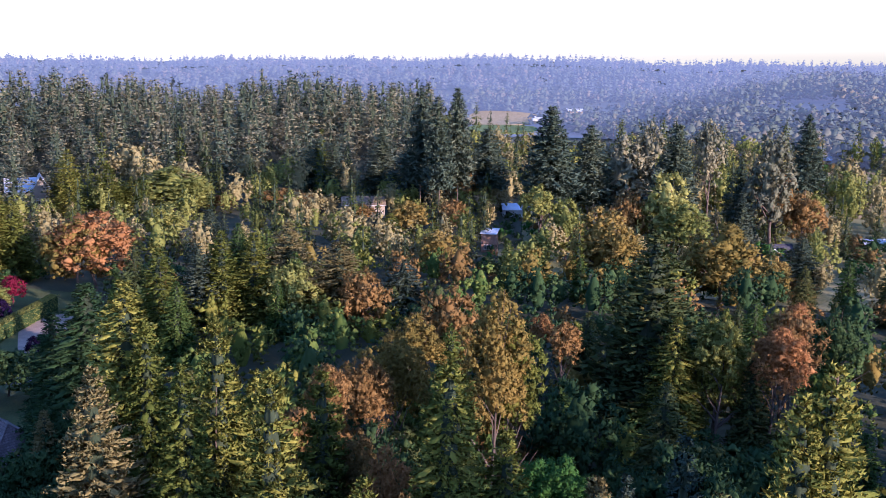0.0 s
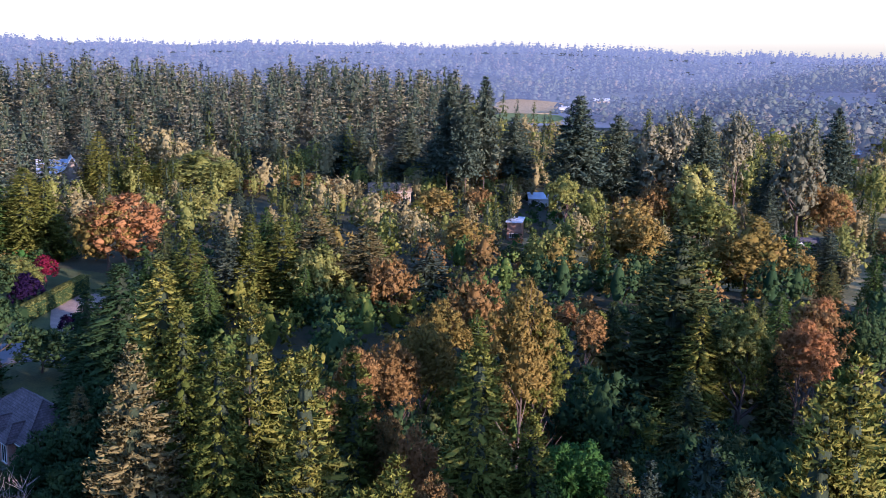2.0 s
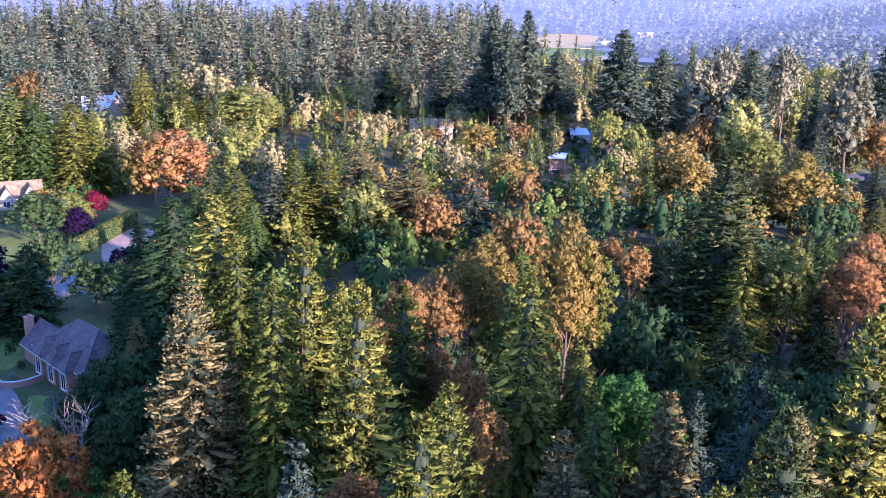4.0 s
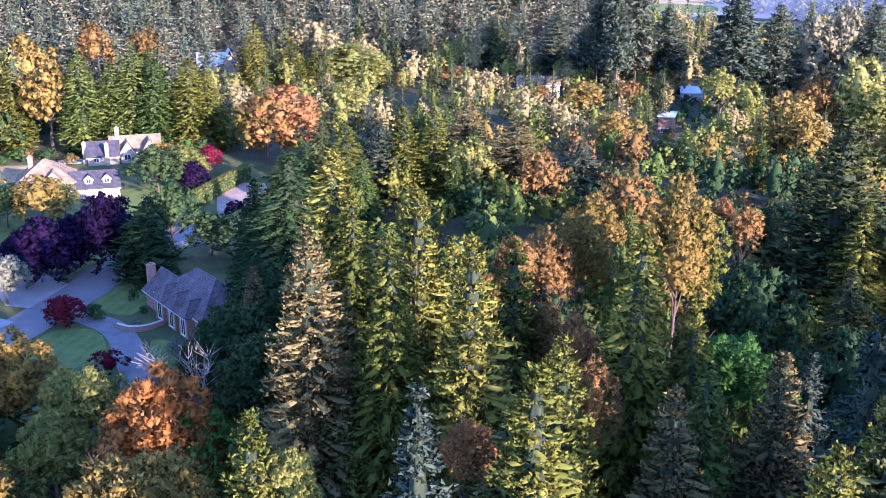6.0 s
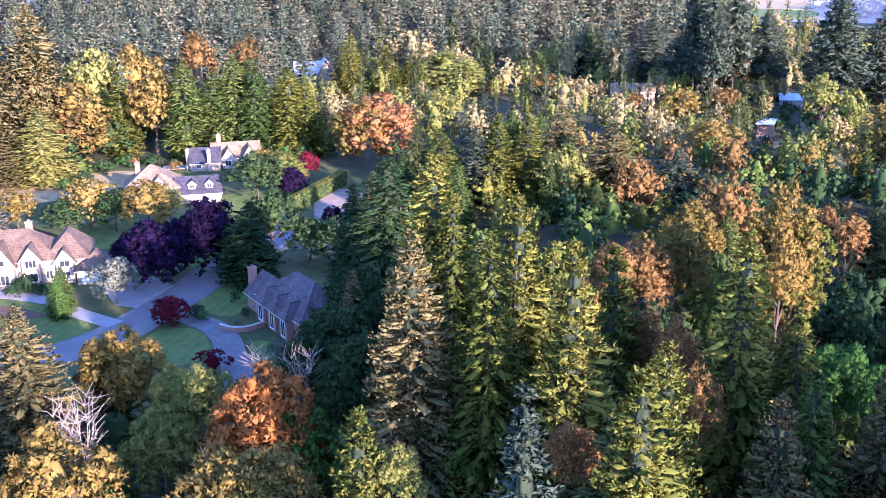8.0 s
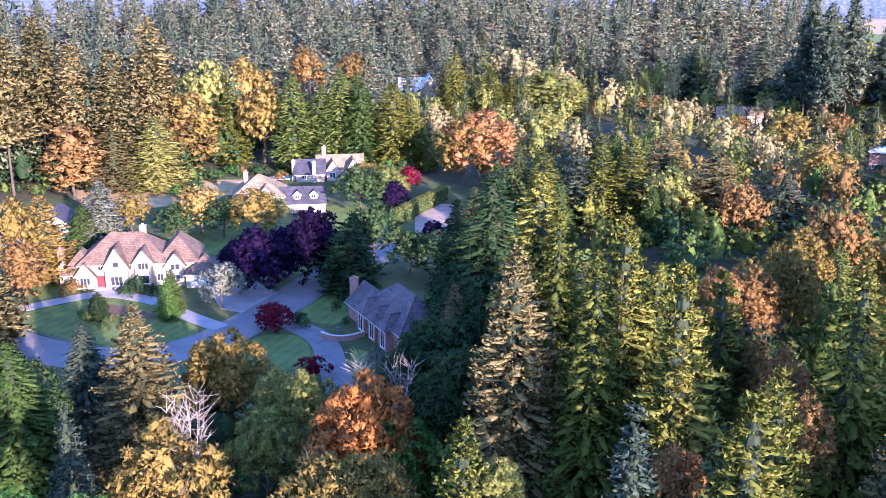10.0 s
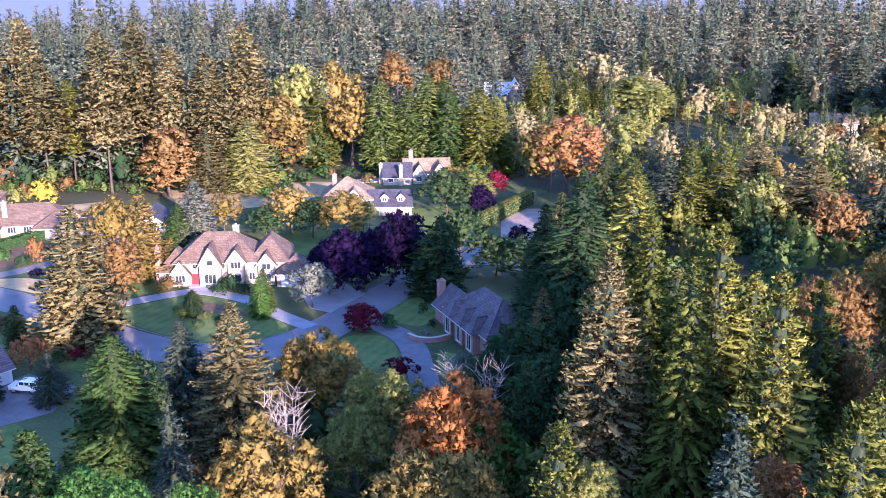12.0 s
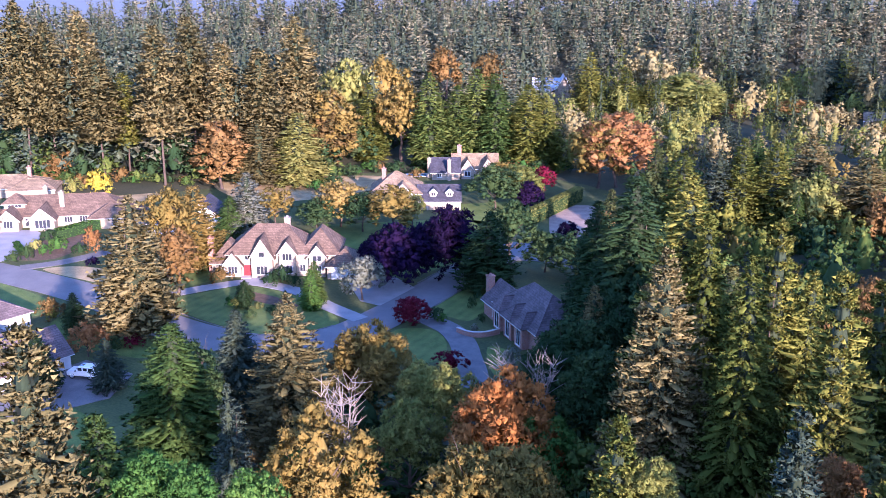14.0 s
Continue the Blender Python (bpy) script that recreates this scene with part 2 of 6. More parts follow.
def boughs(rng, root, mid, tip, across, width, out, rings):
    """Solid drooping boughs, pointed at both ends: root, middle and tip of each, the way across it and its half width."""
    k = len(root)
    rows, nrm = [root], [out * 0.5 + np.array([0, 0, 0.5])]
    up = np.array([0, 0, 1.0])
    for q, swell in ((0.55, 1.0),) if rings == 1 else ((0.38, 0.85), (0.78, 0.9)):
        c = root * (1 - q) ** 2 + mid * (2 * q * (1 - q)) + tip * q * q
        for i in range(4):
            way = across * (1, 0, -1, 0)[i] + up * (0, 0.55, 0, -0.45)[i] + rng.normal(0, 0.16, (k, 3))
            rows.append(c + way * (width * swell * rng.uniform(0.7, 1.3, k))[:, None])
            nrm.append(way * 0.9 + out * 0.5 + up * 0.25)
    rows.append(tip)
    nrm.append(out + up * 0.3)
    n = len(rows)
    f = [(0, 1 + (i + 1) % 4, 1 + i) for i in range(4)] + [(n - 1, n - 5 + i, n - 5 + (i + 1) % 4) for i in range(4)]
    if rings == 2:
        f += [t for i in range(4) for t in ((1 + i, 1 + (i + 1) % 4, 5 + (i + 1) % 4), (1 + i, 5 + (i + 1) % 4, 5 + i))]
    f = (np.arange(k)[:, None, None] * n + np.array(f)[None]).reshape(-1, 3)
    return np.stack(rows, 1).reshape(-1, 3), f, unit(np.stack(nrm, 1).reshape(-1, 3))


def conifer_mesh(seed, whorls, per, lets, each, spread, droop, leaf, taper=0.62, bare=0.08, ragged=0.3, rise=0.45, tips=0.25, soft=0.55, raw=False, core=0.32, tiers=16, sides=11, fat=0.17, rings=2):
    """A crown of whorled boughs; every bough is a solid drooping body that carries branchlets to both sides, each a tuft of needle sprays.
    spread is the longest bough, leaf a spray's length, in heights of the tree; tips is how far the boughs turn up at their ends, fat a bough's half width."""
    rng = np.random.default_rng(seed)
    lobes = rng.uniform(0.78, 1.15, 9)
    base, way, out, siz = [], [], [], []
    roots, mids, ends, across, wide, outs = [], [], [], [], [], []
    for i in range(whorls):
        u = ((i + rng.uniform(0, 0.9)) / whorls) ** 0.95  # 0 at the lowest bough, 1 at the tip
        z = bare + (1 - bare) * u
        reach = spread * (1 - u) ** taper * (0.62 + 0.38 * min(1.0, u * 5 + 0.1)) * rng.uniform(0.86, 1.08)
        n = max(3, int(round(per * (1 - 0.55 * u))))
        turn = rng.uniform(0, 6.28)
        for j in range(n):
            a = (turn + 6.2832 * (j + rng.uniform(-0.4, 0.4)) / n) % 6.2832
            r = max(0.008, reach * rng.uniform(1 - ragged, 1 + ragged * 0.45) * lobes[int(a * 9 / 6.2833)])
            radial, tang = np.array([math.cos(a), math.sin(a), 0]), np.array([-math.sin(a), math.cos(a), 0])
            sag = [z + r * (0.30 * (u - 0.35) * q - droop * q * q + tips * droop * q ** 4) for q in (0.2, 0.65, 1.0)]
            for got, q, h in ((roots, 0.2, sag[0]), (mids, 0.65, sag[1]), (ends, 0.93, sag[2])):
                got.append(radial * r * q + tang * rng.normal(0, 0.05) * r + np.array([0, 0, h]))
            across.append(tang)
            wide.append(min(0.52 * fat * r, 0.0085) + 0.003)
            outs.append(radial)
            m = max(2 if lets > 3 else 1, int(round(lets * (0.25 + 0.75 * r / spread))))
            s = 1 - 0.66 * rng.uniform(0, 1, m) ** 1.2
            s[0] = 1.0
            phi = rng.uniform(-0.6, math.pi + 0.6, m)  # round the bough, seldom beneath it
            off = tang * np.cos(phi)[:, None] + np.array([0, 0, 0.6]) * np.sin(phi)[:, None]
            thick = (fat * r + 0.004) * np.minimum(1.0, (1.12 - s) * 2.6) * rng.uniform(0.7, 1.5, m)
            p = radial * (r * s)[:, None] + off * thick[:, None]
            p[:, 2] += z + r * (0.30 * (u - 0.35) * s - droop * s * s + tips * droop * s ** 4)
            base.append(p)
            w = radial * 0.75 + off * 0.75
            w[:, 2] += rise * 0.7 - droop * 0.5 + tips * 0.4 * s
            way.append(w)
            out.append(radial * 0.7 + off)
            siz.append((0.55 + 0.55 * (1 - u)) * rng.uniform(0.75, 1.25, m))
    base.append(np.column_stack([np.zeros((4, 2)), [0.93, 0.95, 0.965, 0.98]]))
    way.append(np.column_stack([rng.normal(0, 0.3, (4, 2)), np.full(4, 1.6)]))
    out.append(np.column_stack([rng.normal(0, 1, (4, 2)), np.full(4, 0.6)]))
    siz.append(np.full(4, 0.6))
    base, way, out, siz = np.concatenate(base), unit(np.concatenate(way)), unit(np.concatenate(out)), np.concatenate(siz)
    f = np.repeat(np.arange(len(base)), each)
    k = len(f)
    ln = leaf * siz[f] * rng.uniform(0.65, 1.35, k)
    at = base[f] + rng.normal(0, 0.5, (k, 3)) * ln[:, None]
    to = way[f] + rng.normal(0, 0.38, (k, 3))
    pieces = [sprays(rng, at - unit(to) * ln[:, None] * 0.45, to, ln, ln * rng.uniform(0.5, 0.8, k), out[f] * 0.7 + np.array([0, 0, 0.35]), soft, 0.3),
              boughs(rng, np.array(roots), np.array(mids), np.array(ends), np.array(across), np.array(wide), np.array(outs), rings),
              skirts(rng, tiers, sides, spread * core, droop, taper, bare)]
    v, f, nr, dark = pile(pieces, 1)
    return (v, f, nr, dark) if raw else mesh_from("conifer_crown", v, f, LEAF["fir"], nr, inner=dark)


def trunk_mesh(seed, thick=0.018, top=0.97, limbs=0, mat=None, lean=0.01):
    rng = np.random.default_rng(seed)
    z = np.linspace(-0.03, top, 7)
    p = np.column_stack([np.cumsum(rng.normal(0, lean, 7)) - 0, np.cumsum(rng.normal(0, lean, 7)), z])
    p[:, :2] -= p[0, :2]
    parts = [tube(p, thick * (1 - 0.9 * (z + 0.03) / (top + 0.03)) * np.where(z < 0, 1.35, 1), 7)]
    for i in range(limbs):
        u = rng.uniform(0.25, 0.8)
        a, r = rng.uniform(0, 6.28), rng.uniform(0.16, 0.34) * (1.15 - u)
        q = np.array([[np.interp(u, z, p[:, 0]), np.interp(u, z, p[:, 1]), u]])
        s = np.linspace(0, 1, 4)[:, None]
        w = np.array([[math.cos(a) * r, math.sin(a) * r, rng.uniform(0.1, 0.24)]])
        curve = q + w * s + rng.normal(0, 0.01, (4, 3)) * s
        parts.append(tube(curve, thick * (1 - u) * 0.55 * np.linspace(1, 0.2, 4), 5))
    v, f = join(parts)
    return mesh_from("trunk", v, f, mat or BARK, smooth=True)


def broadleaf_mesh(seed, clumps, leaves, leaf, wide, low=0.2, shape=1.0, clump=0.10, soft=0.65, raw=False):
    """A crown of many leaf clumps set round an uneven dome, with gaps between them; clump is a clump's radius, in widths of the crown."""
    rng = np.random.default_rng(seed)
    heads = 11 if clumps > 150 else 7
    turn = np.arange(heads) * 2.4 + rng.uniform(0, 6.28)
    level = (np.arange(heads) + rng.uniform(0.1, 0.9, heads)) / heads  # the limbs' heads, from the lowest to the top one
    profile = np.sin(math.pi * np.minimum(1.0, 0.16 + 0.84 * level ** shape)) ** 0.7
    away = 0.36 * wide * profile * rng.uniform(0.55, 1.05, heads)
    big = wide * rng.uniform(0.17, 0.27, heads) * (0.75 + 0.4 * profile)
    tall = big * (0.95 - low) / wide * 1.15
    hub = np.column_stack([np.cos(turn) * away, np.sin(turn) * away, low + tall * 0.8 + (0.97 - low - 1.7 * tall) * level])
    which = rng.choice(heads, clumps, p=big ** 2 / (big ** 2).sum())
    d = unit(rng.normal(size=(clumps, 3)) + unit(hub[which] * np.array([1, 1, 0])) * 0.5 + np.array([0, 0, 0.45]))
    c = hub[which] + d * np.column_stack([big[which], big[which], tall[which]]) * (rng.uniform(0.45, 1.0, clumps) ** 0.5)[:, None]
    s = clump * wide * rng.uniform(0.6, 1.35, clumps)
    away = unit(np.column_stack([c[:, 0], c[:, 1], (c[:, 2] - 0.5) * 0.6 + 0.08]))
    pieces = []
    f = np.repeat(np.arange(clumps), leaves)
    k = len(f)
    d = unit(rng.normal(size=(k, 3)))
    d[:, 2] = np.abs(d[:, 2]) * 1.1 - 0.3
    at = c[f] + d * (s[f] * rng.uniform(0.65, 1.1, k))[:, None] * np.array([1, 1, 0.9])
    way = d * 0.7 + rng.normal(0, 0.6, (k, 3)) + np.array([0, 0, 0.15])
    ln = leaf * rng.uniform(0.6, 1.4, k)
    pieces.append(sprays(rng, at, way, ln, ln * rng.uniform(0.5, 0.8, k), unit(d) * 0.9 + away[f], soft))
    q = np.linspace(0.03, 0.97, 6)
    pieces.append(blobs(rng, c, s * 0.55, away))
    pieces.append(shell(rng, 6, 8, 0.5 * wide * np.sin(math.pi * np.minimum(1.0, 0.12 + 0.88 * q ** shape)) ** 0.6 * 0.34, low + 0.2 + (0.64 - low) * q))
    v, f, nr, dark = pile(pieces, 0)
    return (v, f, nr, dark) if raw else mesh_from("leaf_crown", v, f, LEAF["green"], nr, inner=dark)


def bare_mesh(seed, stems=13, wide=0.5):
    """Leafless limbs, forked twice."""
    rng = np.random.default_rng(seed)
    parts = []
    for i in range(stems):
        a = rng.uniform(0, 6.28)
        tip = np.array([math.cos(a) * wide * rng.uniform(0.2, 0.6), math.sin(a) * wide * rng.uniform(0.2, 0.6), rng.uniform(0.75, 1.0)])
        s = np.linspace(0, 1, 6)[:, None]
        curve = tip * np.array([1, 1, 1]) * s + rng.normal(0, 0.02, (6, 3)) * s
        curve[:, :2] *= s ** 0.6
        parts.append(tube(curve, 0.006 * np.linspace(1, 0.25, 6), 5))
        for j in range(11):
            k = rng.integers(2, 6)
            e = curve[k] + np.array([*rng.normal(0, 0.13, 2), rng.uniform(0.06, 0.22)])
            mid = (curve[k] + e) / 2 + rng.normal(0, 0.015, 3)
            parts.append(tube([curve[k], mid, e], [0.004, 0.003, 0.0015], 4))
    v, f = join(parts)
    return mesh_from("bare_limbs", v, f, PALE_BARK, smooth=True)


# near, middle crowns of each habit
CROWN = {
    "fir": [conifer_mesh(11 + i, 46, 12, 13, 9, 0.185, 0.22, 0.0115, 0.66, rise=0.75, tips=0.9) for i in range(3)],
    "fir_mid": [conifer_mesh(31 + i, 32, 10, 7, 8, 0.165, 0.24, 0.0195, 0.66, rise=0.7, tips=0.9, tiers=10) for i in range(4)],
    "tall": [conifer_mesh(41 + i, 30, 10, 7, 8, 0.15, 0.28, 0.020, 0.52, 0.36, 0.42, 0.6, tiers=10) for i in range(4)],
    "spruce": [conifer_mesh(51 + i, 30, 11, 18, 9, 0.22, 0.42, 0.0110, 0.82, rise=0.1, ragged=0.32, tips=0.5, core=0.3, fat=0.12) for i in range(2)],
    "spruce_mid": [conifer_mesh(61 + i, 24, 9, 8, 6, 0.20, 0.38, 0.021, 0.80, rise=0.1, ragged=0.32, tips=0.5, core=0.32, fat=0.14, tiers=10) for i in range(2)],
    "cedar": [conifer_mesh(71 + i, 54, 13, 11, 9, 0.18, 0.36, 0.0110, 0.62, 0.04, 0.25, 0.2, 0.3, fat=0.15) for i in range(3)],
    "cedar_mid": [conifer_mesh(81 + i, 36, 11, 6, 8, 0.18, 0.36, 0.019, 0.60, 0.05, 0.28, 0.2, 0.3, tiers=10) for i in range(3)],
    "dome": [broadleaf_mesh(91 + i, 420, 30, 0.021, 0.75, clump=0.056) for i in range(4)],
    "dome_mid": [broadleaf_mesh(101 + i, 190, 17, 0.032, 0.75, clump=0.080) for i in range(4)],
    "low": [broadleaf_mesh(141 + i, 260, 24, 0.032, 0.8, 0.05, clump=0.085) for i in range(3)],
    "oval": [broadleaf_mesh(111 + i, 420, 28, 0.017, 0.48, 0.10, 1.15, clump=0.064) for i in range(3)],
    "oval_mid": [broadleaf_mesh(121 + i, 220, 16, 0.026, 0.48, 0.10, 1.15, clump=0.098) for i in range(3)],
    "shrub": [broadleaf_mesh(131 + i, 110, 12, 0.045, 1.1, 0.02, 0.8, clump=0.085) for i in range(3)],
}
TRUNK = {"straight": [trunk_mesh(i, 0.012, 0.86) for i in range(3)], "limbed": [trunk_mesh(10 + i, 0.022, 0.8, 12, lean=0.02) for i in range(3)]}
WIDTH = {"fir": 0.27, "fir_mid": 0.26, "tall": 0.26, "spruce": 0.27, "spruce_mid": 0.30, "cedar": 0.27, "cedar_mid": 0.30,
         "dome": 0.78, "dome_mid": 0.78, "low": 0.85, "oval": 0.50, "oval_mid": 0.50, "shrub": 1.15}


def smooth(a, b, v):
    u = min(1.0, max(0.0, (v - a) / (b - a)))
    return u * u * (3 - 2 * u)


def terrain(x, y):
    """The ground's height: a level shelf with the houses, a wooded rise far ahead, a wide valley to its right, hills beyond."""
    side = smooth(-40, 40, x - 0.02 * y)
    d = math.hypot(x, y)
    near = side * (-7 * smooth(200, 460, 0.94 * y + 0.85 * max(x, 0))) + (1 - side) * 8 * smooth(400, 600, y)
    b = math.atan2(x, y)
    hills = 52 + 5 * math.sin(b * 9 + 1.2) + 3 * math.sin(b * 23) + 2.5 * math.sin(b * 51 + 0.6)
    knoll = 44 * smooth(760, 1150, d) * (1 - smooth(1300, 1700, d)) * smooth(0.13, 0.36, b)
    return near * (1 - smooth(700, 1000, d)) + smooth(700, 1000, d) * -20 + smooth(1250, 2500, d) * hills + knoll


def tree(habit, leaf, x, y, height, width, name, label, category="tree", group="", deep=None):
    """One tree: an Empty at its foot, with a trunk and a crown; deep is the crown's height where it starts well above the ground."""
    rng = random.Random(int(x * 31 + y * 17))
    foot = tagged(new(name), label, category, group)
    foot.empty_display_size = 0.5
    foot.matrix_basis = pose(x, y, terrain(x, y) - 0.1, 0, 0, rng.uniform(0, 360))
    broad = habit[:4] in ("dome", "oval")
    if deep is None:
        deep = min(height, width * (1.45 if habit[:4] == "dome" else 2.6)) if broad else height
    if habit not in ("shrub", "low"):
        t = new("trunk", TRUNK["limbed" if broad else "straight"][rng.randrange(3)])
        t.parent = foot
        t.matrix_basis = Matrix.Diagonal((min(height, 2 * width), min(height, 2 * width), height, 1))
    c = new("crown", CROWN[habit][rng.randrange(len(CROWN[habit]))])
    c.parent = foot
    wide = width / WIDTH[habit]
    c.matrix_basis = pose(0, 0, height - deep) @ Matrix.Diagonal((wide, wide, deep, 1))
    c.material_slots[0].link = "OBJECT"
    c.material_slots[0].material = LEAF[leaf]
    return foot

# ---- ground ----


def polar_sheet(name, radii, turns, mat, drop=0.0):
    """Ground that follows the terrain, as rings round the middle of the place."""
    v = [(r * math.sin(a), r * math.cos(a), terrain(r * math.sin(a), r * math.cos(a)) - drop) for r in radii for a in np.linspace(0, 2 * math.pi, turns, endpoint=False)]
    f = []
    for i in range(len(radii) - 1):
        for j in range(turns):
            k = (j + 1) % turns
            f.append((i * turns + j, i * turns + k, (i + 1) * turns + k, (i + 1) * turns + j))
    return mesh_from(name, v, f, mat, smooth=True)


tagged(new("ground", polar_sheet("ground", [0.01, *range(40, 320, 40), *range(320, 1000, 45), 1030, 1120, 1250, 1400, 1600, 1800, 2000, 2400, 3000, 3800], 120, FOREST_FLOOR)),
       "shaded woodland floor with leaf litter and low growth", "ground", kind="structure")


def slab(name, outline, z, thick, mat, label="", category="", kind="structure", lip=0.0):
    """A flat sheet with an even edge, lying z above the ground."""
    bm = bmesh.new()
    top = [bm.verts.new((x, y, z + terrain(x, y))) for x, y in outline]
    face = bm.faces.new(top)
    if face.normal.z < 0:
        face.normal_flip()
    ret = bmesh.ops.extrude_face_region(bm, geom=[face])
    for e in ret["geom"]:
        if isinstance(e, bmesh.types.BMVert):
            e.co.z -= thick
    bmesh.ops.recalc_face_normals(bm, faces=bm.faces)
    me = bpy.data.meshes.new(name)
    bm.to_mesh(me)
    bm.free()
    me.materials.append(mat)
    return tagged(new(name, me), label, category, kind=kind)


def ribbon(points, width):
    """The outline of a strip of even width along a smooth line through points."""
    p = np.array(points, float)
    t = np.linspace(0, len(p) - 1, (len(p) - 1) * 6 + 1)
    q = np.array([catmull(p, u) for u in t])
    d = unit(np.gradient(q, axis=0))
    nrm = np.column_stack([-d[:, 1], d[:, 0]]) * width / 2
    return [tuple(a) for a in q + nrm] + [tuple(a) for a in (q - nrm)[::-1]]


def catmull(p, u):
    i = min(int(u), len(p) - 2)
    s = u - i
    a, b, c, d = p[max(i - 1, 0)], p[i], p[i + 1], p[min(i + 2, len(p) - 1)]
    return 0.5 * (2 * b + (c - a) * s + (2 * a - 5 * b + 4 * c - d) * s * s + (3 * b - a - 3 * c + d) * s ** 3)


slab("road", ribbon([(-330, 112), (-250, 116), (-185, 117), (-150, 115.5), (-125, 110), (-108, 110.5), (-98, 119), (-95.3, 135), (-95, 165), (-93, 182), (-84, 190)], 9.0), 0.06, 0.3, ASPHALT,
     "smooth grey asphalt residential street curving between gardens", "road")

# ---- far woods ----


def meadow(name, near, far, left, right, mat):
    """Open grassland on the terrain, between two distances and two bearings."""
    rs, bearings = np.linspace(near, far, 24), np.radians(np.linspace(left, right, 20))
    v = [(r * math.sin(a), r * math.cos(a), terrain(r * math.sin(a), r * math.cos(a)) + 0.18) for r in rs for a in bearings]
    f = [(i * 20 + j, i * 20 + 20 + j, i * 20 + 21 + j, i * 20 + 1 + j) for i in range(23) for j in range(19)]
    return mesh_from(name, v, f, mat, smooth=True)


tagged(new("valley_meadow", meadow("valley_meadow", 268, 690, 3.5, 30, PASTURE)), "rough tan and green pasture between valley trees", "meadow", kind="structure")


def woods(name, places, kinds, mat, label, category="woods", core_shade=True):
    """Many small trees in one mesh; each place is x, y, height, width and the kind's number."""
    vs, fs, ns, ds, at = [], [], [], [], 0
    rng = np.random.default_rng(len(places))
    for x, y, h, w, k in places:
        v, f, nr, dark = kinds[k]
        ds.append(dark)
        a = rng.uniform(0, 6.283)
        c, s = math.cos(a), math.sin(a)
        turn = np.array([[c, s, 0], [-s, c, 0], [0, 0, 1]])
        vs.append((v @ turn) * np.array([w, w, h]) + np.array([x, y, terrain(x, y)]))
        ns.append(nr @ turn)
        fs.append(f + at)
        at += len(v)
    me = mesh_from(name, np.concatenate(vs), np.concatenate(fs), mat, np.concatenate(ns), inner=np.concatenate(ds) if core_shade else None)
    return tagged(new(name, me), label, category, kind="stuff")


FAR_FIR = [conifer_mesh(200 + i, 15, 7, 2.6, 3, 0.175, 0.30, 0.042, 0.46 + 0.04 * (i % 3), 0.15, 0.32, raw=True, tiers=4, sides=7, fat=0.27, rings=1) for i in range(6)]
FAR_DOME = [broadleaf_mesh(210 + i, 110, 5, 0.045, 0.7 if i < 3 else 0.42, 0.06, clump=0.086 if i < 3 else 0.115, raw=True) for i in range(5)]
TINY_FIR = [conifer_mesh(220 + i, 4, 4, 1, 1, 0.15, 0.3, 0.10, 0.62, 0.1, 0.35, raw=True, core=0.8, tiers=3, sides=6, fat=0.3, rings=1) for i in range(4)]
TINY_DOME = [broadleaf_mesh(230 + i, 14, 2, 0.12, 0.8, 0.05, clump=0.24, raw=True) for i in range(4)]

OPEN = []  # clearings: x, y and radius of open ground


def wood_edge(x):
    """How far back the gardens reach before the woods begin."""
    if x < -180:
        return 181 + (x + 233) * 0.55
    return 213 + (x + 180) * 1.45 if x < -160 else 242 + (x + 160) * 0.4


def taken(x, y):
    if -262 < x < -80 and 72 < y < wood_edge(x):
        return True
    if -82 <= x < -56 and 108 < y < 160:
        return True
    return any((x - a) ** 2 + (y - b) ** 2 < r * r for a, b, r in OPEN)


OPEN += [(48, 1290, 115), (40, 1105, 75), (34, 930, 70), (26, 800, 45), (20, 690, 30), (20, 316, 9), (20, 296, 8), (40, 420, 22), (60, 560, 40), (40, 700, 70), (90, 800, 90), (20, 1000, 110), (140, 900, 60), (150, 320, 16), (215, 420, 40), (230, 560, 50), (-60, 1060, 60)]


def scatter(seed, count, near, far, left, right, apart, keep=None):
    """Places in a sector round the camera's stand, no two closer than apart."""
    rng = random.Random(seed)
    cells, got = {}, []
    for _ in range(count * 12):
        if len(got) >= count:
            break
        a = radians(rng.uniform(left, right))
        d = math.sqrt(rng.uniform(near * near, far * far))
        x, y = d * math.sin(a), d * math.cos(a)
        if taken(x, y) or (keep and not keep(x, y)):
            continue
        c = (int(x // apart), int(y // apart))
        if any((x - p) ** 2 + (y - q) ** 2 < apart * apart for i in (-1, 0, 1) for j in (-1, 0, 1) for p, q in cells.get((c[0] + i, c[1] + j), ())):
            continue
        cells.setdefault(c, []).append((x, y))
        got.append((x, y, rng))
    return [(x, y, rng.random(), rng.random(), rng.random()) for x, y, rng in got]


def on_rise(x, y):
    if x > -150:
        return x < 0.01 * y - 24 and y > 430
    return y > wood_edge(x) and (x < -175 or y > 300)


def in_valley(x, y):
    return not on_rise(x, y) and y > 250 and x > -176 and not in_lane(x, y)


def in_lane(x, y):
    """Open low ground before the barn and its pasture."""
    if 0.024 * y < x < 0.080 * y and 262 < y < 345:
        return True
    for bx, by in ((23, 405), (103, 322), (149, 356), (235, 640), (218, 544)):
        d = math.hypot(bx, by)
        along, off = (x * bx + y * by) / d, abs(x * by - y * bx) / d
        if d - 70 < along < d + 6 and off < 9:
            return True
    return False


